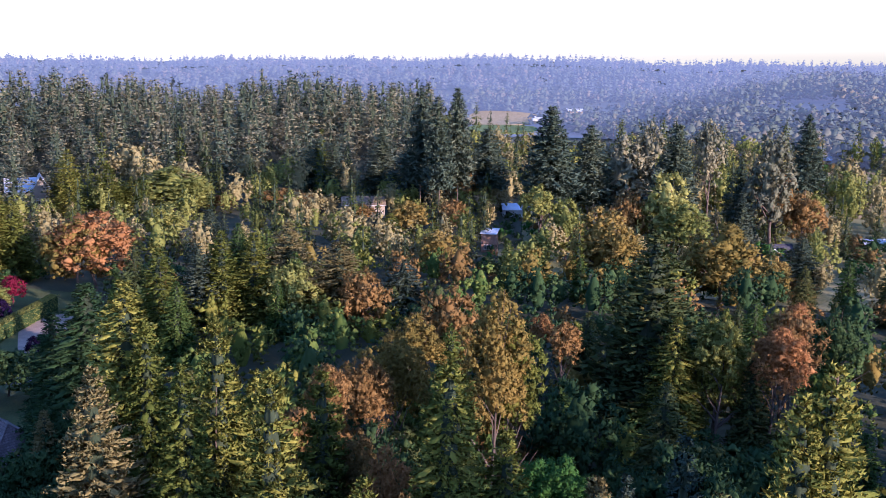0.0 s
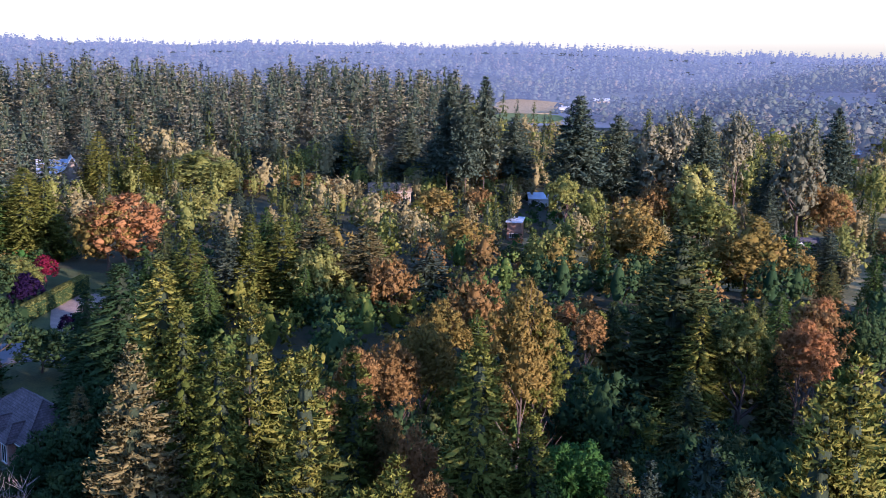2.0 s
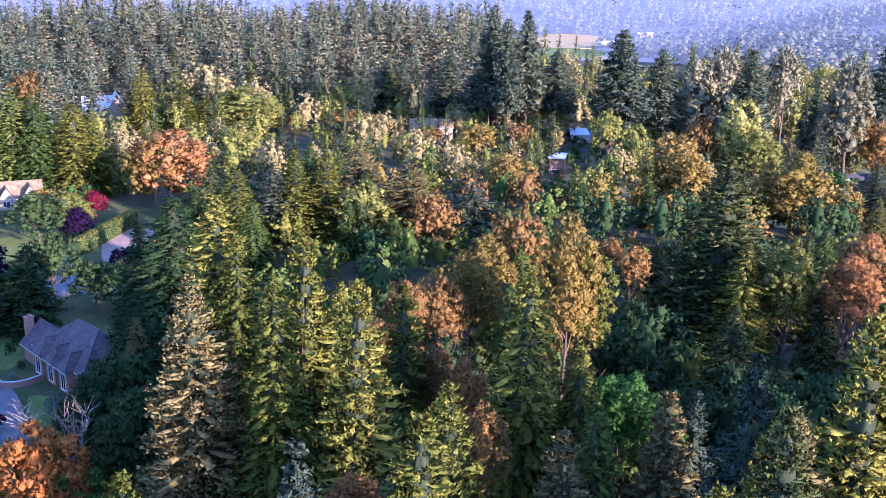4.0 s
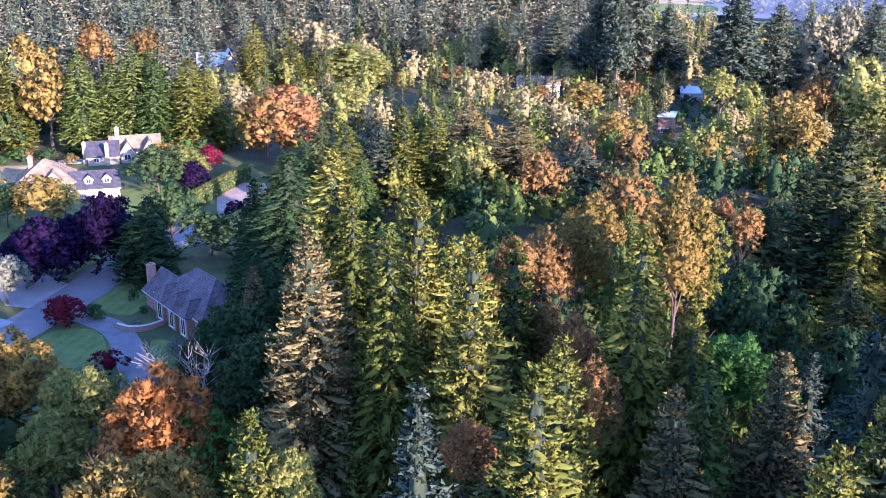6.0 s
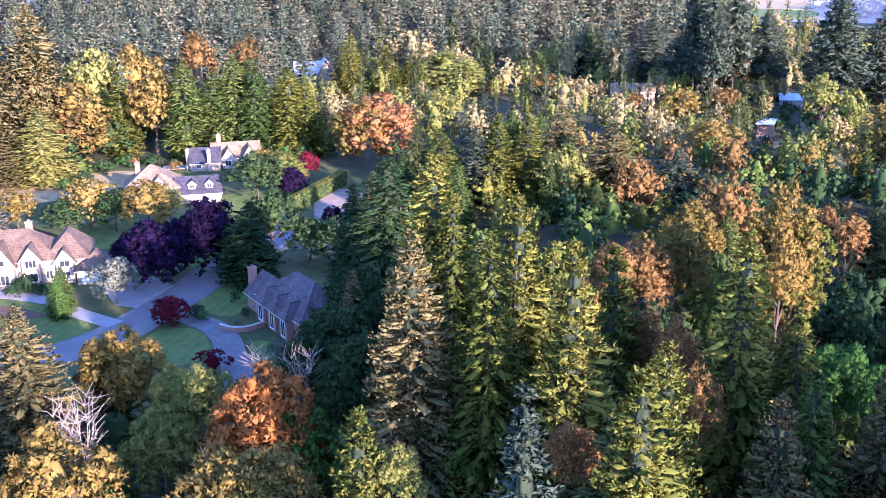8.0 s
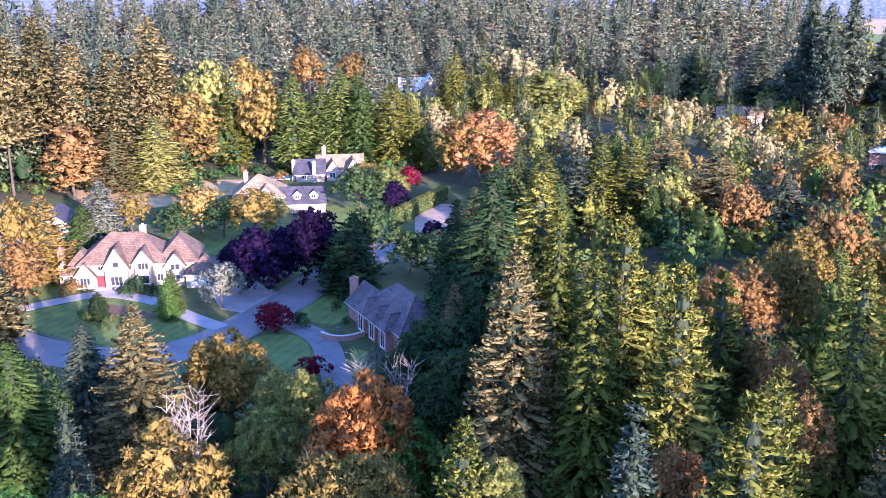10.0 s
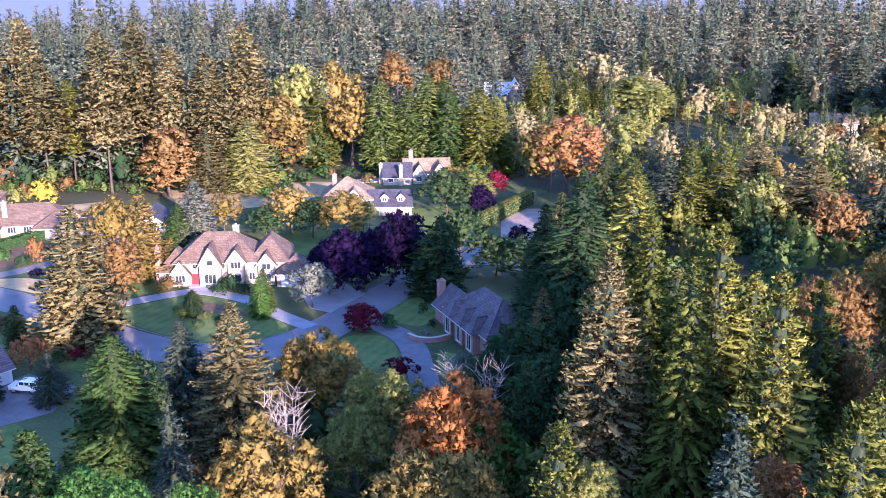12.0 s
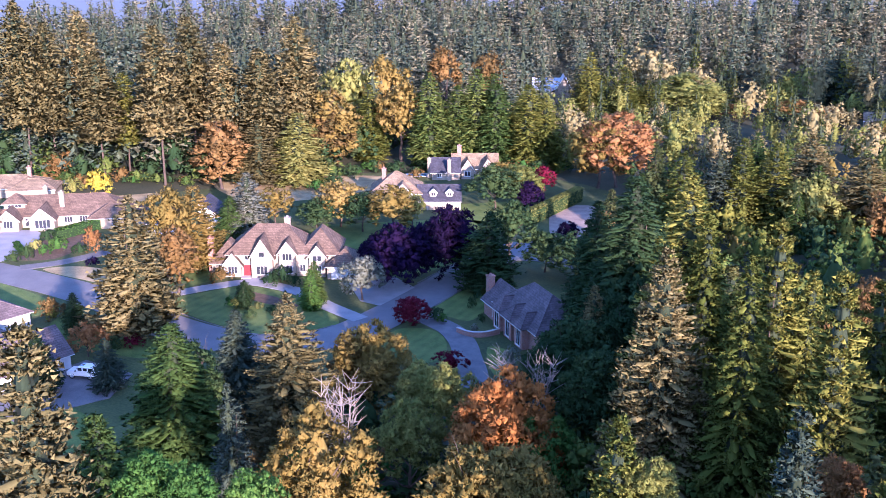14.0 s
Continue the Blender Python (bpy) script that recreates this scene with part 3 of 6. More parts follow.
firs, dark_firs, golds, greens = [], [], [], []
for x, y, a, b, c in scatter(1, 800, 250, 760, -56, 6, 11.6, on_rise):
    h = 24 + 9 * a + 4 * math.sin(x * 0.045 + 1.3 * math.sin(y * 0.03)) + 3 * math.sin(y * 0.06 + x * 0.021)
    h += 5 * smooth(420, 600, y)
    (firs if c < 0.6 else dark_firs).append((x, y, h, h * (1.0 + 0.45 * b) + 3, int(b * 5.99)))
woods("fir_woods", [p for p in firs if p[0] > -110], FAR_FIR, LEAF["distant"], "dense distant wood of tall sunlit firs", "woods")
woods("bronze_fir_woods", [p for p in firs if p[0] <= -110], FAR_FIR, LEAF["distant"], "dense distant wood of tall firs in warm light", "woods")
woods("dark_fir_woods", dark_firs, FAR_FIR, LEAF["haze_blue"], "dense distant wood of firs tinted blue-green as haze", "woods")


def valley(seed, count, near, far, apart, low):
    """Mixed valley woods: golden and green broadleaf trees, olive and blue-green firs."""
    four = [], [], [], []
    for x, y, a, b, c in scatter(seed, count, near, far, -31, 34, apart, in_valley):
        h = (10 + 11 * a) * low if y > 400 else 8 + 9 * a
        i = 0 if c < 0.3 else 1 if c < 0.6 else 2 if c < 0.82 else 3
        four[i].append((x, y, h, h * (0.9 + 0.4 * b), int(b * 4.99)) if i < 2 else (x, y, h * 1.3, h * (0.9 + 0.3 * b), int(b * 5.99)))
    return four


golds, greens, firs, dark_firs = valley(2, 820, 250, 700, 9.6, 1.15)
woods("gold_woods", golds, FAR_DOME, LEAF["pale"], "far golden broadleaf woods in a valley")
woods("green_woods", greens, FAR_DOME, LEAF["yellowgreen"], "far green broadleaf woods in a valley")
woods("valley_firs", firs, FAR_FIR, LEAF["olive"], "far olive-green sunlit firs in a valley")
woods("dark_valley_firs", dark_firs, FAR_FIR, LEAF["fir"], "far blue-green firs in a valley")


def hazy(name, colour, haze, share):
    """Far woods and hills with blue haze painted in as emission; share is its part of the mix."""
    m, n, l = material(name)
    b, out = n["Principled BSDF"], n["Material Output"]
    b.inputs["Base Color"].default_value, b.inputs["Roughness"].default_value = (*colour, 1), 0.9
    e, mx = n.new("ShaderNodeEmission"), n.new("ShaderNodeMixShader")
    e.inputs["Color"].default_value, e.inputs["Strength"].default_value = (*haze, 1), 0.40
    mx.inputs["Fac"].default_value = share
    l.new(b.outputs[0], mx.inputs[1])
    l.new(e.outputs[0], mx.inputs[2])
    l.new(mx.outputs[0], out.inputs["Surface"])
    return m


# colour of the haze that the far surfaces themselves give off
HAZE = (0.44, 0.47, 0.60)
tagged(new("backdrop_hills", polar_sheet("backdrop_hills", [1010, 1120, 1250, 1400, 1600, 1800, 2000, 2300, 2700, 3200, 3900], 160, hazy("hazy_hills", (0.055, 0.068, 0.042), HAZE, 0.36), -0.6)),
       "distant hillsides with painted blue haze", "hills", kind="structure")


def groves(x, y):
    """Far woods stand in groves with open fields between them."""
    d = math.hypot(x, y)
    return d > 1900 or math.sin(x * 0.017 + 2 * math.sin(y * 0.006)) + math.sin(y * 0.011 + 1.7 * math.sin(x * 0.009)) > (-0.8 if x < 250 else -1.6)


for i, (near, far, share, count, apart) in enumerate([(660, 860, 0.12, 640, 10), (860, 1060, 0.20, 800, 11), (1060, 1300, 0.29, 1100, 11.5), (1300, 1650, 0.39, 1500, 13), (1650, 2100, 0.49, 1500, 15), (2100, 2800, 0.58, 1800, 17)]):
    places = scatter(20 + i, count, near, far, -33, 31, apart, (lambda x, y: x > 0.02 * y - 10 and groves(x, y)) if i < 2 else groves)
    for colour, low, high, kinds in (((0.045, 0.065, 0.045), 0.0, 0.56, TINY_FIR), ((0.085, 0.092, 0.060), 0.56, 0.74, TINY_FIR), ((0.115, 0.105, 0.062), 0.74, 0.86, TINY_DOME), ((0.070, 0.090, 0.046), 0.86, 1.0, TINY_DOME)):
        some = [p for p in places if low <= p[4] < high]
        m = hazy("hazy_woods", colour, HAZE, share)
        woods("backdrop_woods", [(x, y, 16 + 15 * a * a if kinds is TINY_FIR else 11 + 10 * a, (44 + 26 * b) if kinds is TINY_FIR else 18 + 14 * b, int(a * 3.99)) for x, y, a, b, c in some], kinds, m, "distant wooded hills with painted blue haze", "hills", False)

# ---- undergrowth of the near wood ----
def beside_gardens(x, y):
    return not on_rise(x, y) and x > -0.4266 * (y + 9) - 1 and x > -78 and not in_lane(x, y)


CLOSE = [broadleaf_mesh(151 + i, 180, 16, 0.030, 0.8, 0.05, clump=0.068, raw=True) for i in range(3)]
LOW = [broadleaf_mesh(141 + i, 56, 7, 0.052, 0.8, 0.05, clump=0.095, raw=True) for i in range(4)]
close = {"deep": [], "fir": [], "cedar": [], "russet": [], "green": []}
growth = {"deep": [], "fir": [], "cedar": [], "russet": [], "green": [], "gold": [], "olive": []}
for x, y, a, b, c in scatter(5, 260, 38, 262, -34, 33, 8.5, beside_gardens):
    h = (13 + 9 * a) if math.hypot(x, y) < 130 else 7 + 8 * a
    if b < 0.78:
        by = math.hypot(x, y) < 150
        (close if by else growth)[("deep", "deep" if by else "olive", "fir", "cedar", "russet", "deep" if by else "gold", "deep")[int(c * 6.99)]].append((x, y, h, (5 + h * 0.45) / 0.85, int(a * 2.99)))
    else:
        tree("cedar_mid", "cedar" if c < 0.6 else "fir", x, y, h * 1.25, h * 0.6, "cedar_tree", "young shaded cedar under taller trees in woodland", "tree", "understorey trees")
for x, y, a, b, c in scatter(6, 260, 215, 345, -60, -14, 6.4, on_rise):
    h = 5 + 9 * a
    growth[("deep", "deep", "cedar", "fir")[int(c * 3.99)]].append((x, y, h, h * 1.25, int(b * 3.99)))
for x, y, a, b, c in scatter(8, 80, 40, 118, -52, -20, 6.5, lambda x, y: not beside_gardens(x, y)):
    h = 5 + 5 * a
    growth[("deep", "green", "cedar", "russet")[int(c * 3.99)]].append((x, y, h, h * 1.5, int(b * 3.99)))
for x, y, a, b, c in scatter(9, 420, 215, 660, 0.5, 27, 4.5, in_lane):
    h = 1.2 + 3.3 * a if y > 285 and x < 30 else 2.5 + 6 * a
    growth[("deep", "green", "russet", "fir")[int(c * 3.99)]].append((x, y, h, h * 1.6, int(b * 3.99)))
rng = random.Random(31)
for i in range(110):
    x = rng.uniform(-258, -88)
    h = rng.uniform(1.5, 5.5)
    growth[rng.choice(("deep", "deep", "green", "cedar", "russet"))].append((x, wood_edge(x) - rng.uniform(-3, 5), h, h * 1.6, rng.randrange(4)))
for leaf, places in growth.items():
    if not places:
        continue
    woods(leaf + "_undergrowth", places, LOW, LEAF[leaf], "dense leafy undergrowth between taller trees", "undergrowth")
for leaf, places in close.items():
    if not places:
        continue
    woods(leaf + "_understorey", places, CLOSE, LEAF[leaf], "dense leafy trees in shade under taller ones", "undergrowth")
# unseen firs added beside the flight, taller where they should shade the near wood
woods("side_woods", [(x, y, (33 if y + 0.64 * x > 64 else 18) + 6 * a, 30 + 11 * b, int(c * 5.99)) for x, y, a, b, c in scatter(7, 190, 48, 150, 31, 128, 8)],
      FAR_FIR, LEAF["olive"], "unseen tall green firs added to shade the near wood", "woods")

# ---- paved and planted ground ----
DRIVE = surface("pale_driveway", (0.20, 0.20, 0.21), (0.29, 0.28, 0.29), 0.35, 0.9, 0.2, 30)
AGGREGATE = surface("grey_driveway", (0.105, 0.10, 0.105), (0.165, 0.155, 0.155), 0.5, 0.9, 0.3, 12)


def smoothed(points, closed=True):
    p = np.array(points, float)
    n = len(p)
    q = []
    for i in range(n):
        for s in (0.0, 0.25, 0.5, 0.75):
            a, b, c, d = p[i - 1], p[i], p[(i + 1) % n], p[(i + 2) % n]
            q.append(tuple(0.5 * (2 * b + (c - a) * s + (2 * a - 5 * b + 4 * c - d) * s * s + (3 * b - a - 3 * c + d) * s ** 3)))
    return q


GRASS_Z, PAVE_Z = 0.03, 0.085
GARDEN = surface("rough_garden_ground", (0.030, 0.046, 0.014), (0.085, 0.100, 0.030), 0.16, 0.97, 0.9, 16)
slab("garden_ground", smoothed([(-258, 118), (-236, 158), (-200, 186), (-176, 222), (-152, 243), (-112, 252), (-80, 232), (-70, 196), (-66, 160), (-60, 132), (-64, 106), (-92, 92), (-104, 70), (-140, 66), (-190, 92)]), 0.012, 0.2, GARDEN, "rough shaded grass and planting beds between gardens", "garden ground")
slab("lawn_1", smoothed([(-136, 120.5), (-132.5, 128), (-129.5, 133.2), (-124, 134.6), (-116, 133.7), (-108, 130.2), (-102.5, 127.5), (-100.5, 123), (-105, 116), (-113, 114.4), (-124.8, 115.8), (-132, 118)]), GRASS_Z, 0.2, STRIPED, "mown green lawn inside a curved driveway", "lawn")
slab("lawn_2", smoothed([(-154, 121.5), (-140, 121.8), (-138, 128), (-136.5, 134), (-139, 137.5), (-150, 143), (-156, 133)]), GRASS_Z, 0.2, STRIPED, "mown lawn sloping beside a white house", "lawn")
slab("lawn_3", smoothed([(-134, 158), (-104, 153), (-102.5, 182), (-110, 200), (-128, 190), (-142, 176)]), GRASS_Z, 0.2, LAWN, "shaded back lawn behind a white house", "lawn")
slab("lawn_4", smoothed([(-90.4, 127), (-88, 129.7), (-84.3, 130), (-80.8, 127.4), (-78, 122.5), (-78.5, 117), (-85, 114), (-90, 118)]), GRASS_Z + 0.02, 0.2, STRIPED, "oval mown lawn with pale mowing stripes", "lawn")
slab("lawn_5", smoothed([(-90.3, 141), (-84.5, 137.2), (-81, 138), (-82, 147), (-86, 158), (-90.3, 160)]), GRASS_Z, 0.2, STRIPED, "shaded green lawn beside a brick house", "lawn")
slab("lawn_6", smoothed([(-73, 127.6), (-69.5, 128), (-66.5, 123), (-65, 118), (-68, 119)]), GRASS_Z, 0.2, LAWN, "small mown lawn beside a driveway", "lawn")
slab("lawn_7", smoothed([(-124, 208), (-117, 218), (-108, 222), (-100.5, 206), (-100.5, 196), (-110, 197)]), GRASS_Z, 0.2, LAWN, "mown lawn beside a garage and a tall hedge", "lawn")
slab("lawn_8", smoothed([(-196, 204), (-182, 218), (-160, 232), (-150, 225), (-158, 202), (-170, 190), (-186, 194)]), GRASS_Z, 0.2, DRY_GRASS, "dry sunlit lawn at the edge of the woods", "lawn")
slab("lawn_9", smoothed([(-178, 112), (-166, 111.6), (-156, 109.8), (-150, 104), (-157, 99), (-170, 103)]), GRASS_Z, 0.2, LAWN, "bright patch of front lawn beside the street", "lawn")
slab("lawn_10", smoothed([(-124, 76), (-114, 79), (-104, 74), (-100, 64), (-114, 62)]), GRASS_Z, 0.2, LAWN, "shaded lawn beside a garage drive", "lawn")
slab("lawn_11", smoothed([(-172, 122.4), (-157, 121.6), (-152, 122), (-154, 128), (-166, 128)]), GRASS_Z, 0.2, DRY_GRASS, "dry grass bank beside the street", "lawn")
slab("lawn_12", smoothed([(-146, 106), (-128, 104), (-118, 104), (-120, 97), (-140, 97)]), GRASS_Z, 0.2, LAWN, "narrow lawn behind a garage", "lawn")
slab("planting_bed_1", smoothed([(-185, 124), (-176, 129), (-180, 142), (-188, 150), (-192, 140), (-186, 132)]), GRASS_Z, 0.2, BEAUTY_BARK, "planting bed covered with dark bark mulch", "planting bed")
slab("planting_bed_2", smoothed([(-127, 131.5), (-117, 131), (-112, 129), (-117, 127.5), (-126, 128.5)]), GRASS_Z + 0.03, 0.2, BEAUTY_BARK, "island planting bed in a lawn with stones", "planting bed")
slab("driveway_1", ribbon([(-141.5, 117.5), (-137.6, 123.5), (-134, 130), (-130, 135.4), (-124, 136.6), (-116, 135.6), (-108, 132), (-98.5, 128.8)], 3.4), PAVE_Z, 0.25, DRIVE, "pale concrete driveway curving past a front door", "driveway")
slab("driveway_2", [(-99.3, 136.5), (-99.0, 148.5), (-106, 152.5), (-111.5, 144.5), (-104, 137)], PAVE_Z + 0.005, 0.25, DRIVE, "pale concrete driveway before a garage", "driveway")
slab("garden_path", ribbon([(-131, 140.2), (-129.8, 136.8)], 3.2), PAVE_Z + 0.01, 0.25, DRIVE, "short concrete path to a red front door", "path")
slab("driveway_3", ribbon([(-92.6, 138), (-88, 134.8), (-82, 131.8), (-77.5, 127.5), (-74, 122.5), (-70.5, 117.5), (-66, 110)], 4.6), PAVE_Z, 0.25, AGGREGATE, "grey driveway curving to a brick house", "driveway")
slab("driveway_4", smoothed([(-214, 128), (-206, 138), (-197.5, 142.5), (-190, 136), (-186, 128), (-184.5, 121.5), (-193, 121)]), PAVE_Z, 0.25, DRIVE, "wide pale concrete drive before a garage", "driveway")
slab("driveway_5", [(-126.6, 92.5), (-116, 92), (-112.5, 84), (-118, 72), (-128.8, 74)], PAVE_Z, 0.25, AGGREGATE, "grey concrete apron before three garage doors", "driveway")
slab("driveway_6", ribbon([(-177, 121.0), (-172.5, 128), (-170, 138)], 3.6), PAVE_Z, 0.25, AGGREGATE, "narrow grey side drive", "driveway")
slab("gravel_yard", smoothed([(-99.5, 220), (-91, 226), (-83, 201), (-88, 193), (-94, 203)]), GRASS_Z, 0.2, GRAVEL, "bare sunlit gravel yard beside a tall hedge", "yard")
slab("driveway_7", ribbon([(-91, 176), (-84, 178), (-74, 176)], 4.5), PAVE_Z, 0.25, ASPHALT, "shaded asphalt driveway under trees", "driveway")
slab("patio", smoothed([(-216, 172), (-208, 178), (-200, 186), (-196, 180), (-202, 172)]), GRASS_Z, 0.2, DRY_GRASS, "dry sunny garden terrace behind a house", "patio")
slab("pasture", smoothed([(12, 322), (22, 328), (27, 314), (22, 292), (17, 282), (13, 298)]), GRASS_Z, 0.6, PASTURE, "rough pasture in a valley clearing", "pasture")
slab("field_1", smoothed([(6, 1190), (70, 1180), (100, 1260), (92, 1380), (20, 1400)]), 1.4, 1.0, DRY_GRASS, "far pale mown field in the valley", "field")
slab("field_2", smoothed([(8, 1060), (66, 1050), (80, 1150), (16, 1165)]), 1.4, 1.0, LAWN, "far green field in the valley", "field")
slab("field_3", smoothed([(170, 430), (215, 420), (260, 520), (250, 640), (205, 620), (190, 500)]), 0.4, 1.0, DRY_GRASS, "far dry paddock in the valley", "field")


def kerb(points):
    return slab("kerb", ribbon(points, 0.18), 0.12, 0.3, AGGREGATE, "low concrete kerb along the street", "kerb")


kerb([(-90.3, 141), (-90.2, 160), (-89, 176)])
kerb([(-99.9, 151), (-99.7, 165), (-98.2, 182)])
kerb([(-135, 117.6), (-124.5, 115.1), (-112, 114), (-104.6, 116.6), (-101, 124)])
kerb([(-330, 116.7), (-250, 120.7), (-195, 121.7)])

# ---- houses ----
SHAKE = {}


def shake(name, dark, light):
    """Wooden shakes in courses 0.3 m apart up the slope, each shake a shade of its own."""
    m = surface(name, dark, light, 0.5, 0.9, 0.3, 10)
    n, l = m.node_tree.nodes, m.node_tree.links
    co = n.new("ShaderNodeTexCoord")
    br = n.new("ShaderNodeTexBrick")
    mp = n.new("ShaderNodeMapping")
    sw = n.new("ShaderNodeSeparateXYZ")
    cw = n.new("ShaderNodeCombineXYZ")
    ad = n.new("ShaderNodeMath")
    l.new(co.outputs["Object"], sw.inputs[0])
    l.new(sw.outputs["X"], ad.inputs[0])
    l.new(sw.outputs["Y"], ad.inputs[1])
    l.new(ad.outputs[0], cw.inputs["X"])
    l.new(sw.outputs["Z"], cw.inputs["Y"])
    l.new(cw.outputs[0], br.inputs["Vector"])
    br.inputs["Scale"].default_value = 1.0
    br.inputs["Brick Width"].default_value, br.inputs["Row Height"].default_value = 0.45, 0.26
    br.inputs["Mortar Size"].default_value = 0.02
    br.inputs["Color1"].default_value, br.inputs["Color2"].default_value, br.inputs["Mortar"].default_value = (0.72, 0.72, 0.72, 1), (1.15, 1.15, 1.15, 1), (0.45, 0.45, 0.45, 1)
    old = [k for k in l if k.to_socket == n["Principled BSDF"].inputs["Base Color"]][0].from_socket
    mx = n.new("ShaderNodeMix")
    mx.data_type, mx.blend_type = "RGBA", "MULTIPLY"
    mx.inputs["Factor"].default_value = 1.0
    l.new(old, mx.inputs["A"])
    l.new(br.outputs["Color"], mx.inputs["B"])
    l.new(mx.outputs["Result"], n["Principled BSDF"].inputs["Base Color"])
    return m


BROWN_ROOF = shake("brown_shakes", (0.085, 0.058, 0.042), (0.170, 0.120, 0.084))
GREY_ROOF = shake("grey_shakes", (0.075, 0.060, 0.064), (0.145, 0.115, 0.118))
TAN_ROOF = shake("tan_shakes", (0.14, 0.105, 0.068), (0.27, 0.20, 0.125))
SLATE_ROOF = shake("slate_shingles", (0.03, 0.03, 0.042), (0.065, 0.065, 0.085))
METAL_ROOF = surface("pale_metal_roof", (0.42, 0.45, 0.50), (0.58, 0.61, 0.66), 0.3, 0.45, 0.1, 8, 0.5, 0.4)
STUCCO = surface("cream_stucco", (0.22, 0.188, 0.145), (0.32, 0.275, 0.212), 0.5, 0.9, 0.15, 30)
GREY_WALL = surface("grey_siding", (0.40, 0.40, 0.40), (0.56, 0.56, 0.55), 0.6, 0.85, 0.15, 20)
TIMBER = surface("weathered_boards", (0.14, 0.08, 0.055), (0.28, 0.17, 0.115), 0.8, 0.9, 0.4, 12)
WHITE = surface("white_trim", (0.50, 0.50, 0.48), (0.62, 0.61, 0.60), 0.8, 0.6, 0.05, 10, 0.4)
RED_PAINT = surface("red_door_paint", (0.16, 0.012, 0.015), (0.24, 0.025, 0.03), 1.5, 0.45, 0.05, 8, 0.5)
DARK_METAL = surface("dark_metal", (0.03, 0.03, 0.032), (0.06, 0.06, 0.065), 2.0, 0.4, 0.05, 8, 0.5)


def brick_material():
    m, n, l = material("red_brick")
    b = n["Principled BSDF"]
    co, br, sw, cw, ad = n.new("ShaderNodeTexCoord"), n.new("ShaderNodeTexBrick"), n.new("ShaderNodeSeparateXYZ"), n.new("ShaderNodeCombineXYZ"), n.new("ShaderNodeMath")
    l.new(co.outputs["Object"], sw.inputs[0])
    l.new(sw.outputs["X"], ad.inputs[0])
    l.new(sw.outputs["Y"], ad.inputs[1])
    l.new(ad.outputs[0], cw.inputs["X"])
    l.new(sw.outputs["Z"], cw.inputs["Y"])
    l.new(cw.outputs[0], br.inputs["Vector"])
    br.inputs["Scale"].default_value, br.inputs["Brick Width"].default_value, br.inputs["Row Height"].default_value, br.inputs["Mortar Size"].default_value = 1.0, 0.22, 0.075, 0.008
    br.inputs["Color1"].default_value, br.inputs["Color2"].default_value, br.inputs["Mortar"].default_value = (0.20, 0.085, 0.060, 1), (0.31, 0.155, 0.115, 1), (0.27, 0.23, 0.20, 1)
    l.new(br.outputs["Color"], b.inputs["Base Color"])
    b.inputs["Roughness"].default_value = 0.9
    return m


BRICK = brick_material()


def glass_material():
    m, n, l = material("window_glass")
    b = n["Principled BSDF"]
    b.inputs["Base Color"].default_value, b.inputs["Roughness"].default_value = (0.03, 0.035, 0.045, 1), 0.06
    b.inputs["Specular IOR Level"].default_value = 0.8
    return m


GLASS = glass_material()


def part(name, bm, mat, parent, label=""):
    bmesh.ops.recalc_face_normals(bm, faces=bm.faces)
    me = bpy.data.meshes.new(name)
    bm.to_mesh(me)
    bm.free()
    me.materials.append(mat)
    ob = new(name, me)
    ob.parent = parent
    if label:
        ob["label"] = label
    return ob


def add_box(bm, x0, x1, y0, y1, z0, z1):
    v = [bm.verts.new(p) for p in ((x0, y0, z0), (x1, y0, z0), (x1, y1, z0), (x0, y1, z0), (x0, y0, z1), (x1, y0, z1), (x1, y1, z1), (x0, y1, z1))]
    for q in ((0, 3, 2, 1), (4, 5, 6, 7), (0, 1, 5, 4), (1, 2, 6, 5), (2, 3, 7, 6), (3, 0, 4, 7)):
        bm.faces.new([v[i] for i in q])


def box(x0, x1, y0, y1, z0, z1):
    bm = bmesh.new()
    add_box(bm, x0, x1, y0, y1, z0, z1)
    return bm


def roof_planes(style, x0, x1, y0, y1, eave, ridge, over):
    """The sloping faces of a roof, as lists of corners."""
    a, b, c, d = x0 - over, x1 + over, y0 - over, y1 + over
    half = (y1 - y0) / 2
    low = eave - over * (ridge - eave) / max(0.1, (half if style != "gable_y" else (x1 - x0) / 2))
    if style == "hip":
        w, h = b - a, d - c
        if w >= h:
            p, q = (a + h / 2, (c + d) / 2, ridge), (b - h / 2, (c + d) / 2, ridge)
            return [[(a, c, low), (b, c, low), q, p], [(b, d, low), (a, d, low), p, q], [(a, d, low), (a, c, low), p], [(b, c, low), (b, d, low), q]]
        p, q = ((a + b) / 2, c + w / 2, ridge), ((a + b) / 2, d - w / 2, ridge)
        return [[(a, c, low), (b, c, low), p], [(b, d, low), (a, d, low), q], [(a, d, low), (a, c, low), p, q], [(b, c, low), (b, d, low), q, p]]
    if style == "gable_x":
        m = (y0 + y1) / 2
        return [[(a, c, low), (b, c, low), (b, m, ridge), (a, m, ridge)], [(b, d, low), (a, d, low), (a, m, ridge), (b, m, ridge)]]
    if style == "gable_y":
        m = (x0 + x1) / 2
        return [[(a, d, low), (a, c, low), (m, c, ridge), (m, d, ridge)], [(b, c, low), (b, d, low), (m, d, ridge), (m, c, ridge)]]
    return [[(a, c, eave), (b, c, eave), (b, d, ridge), (a, d, ridge)]]  # lean-to rising to the back


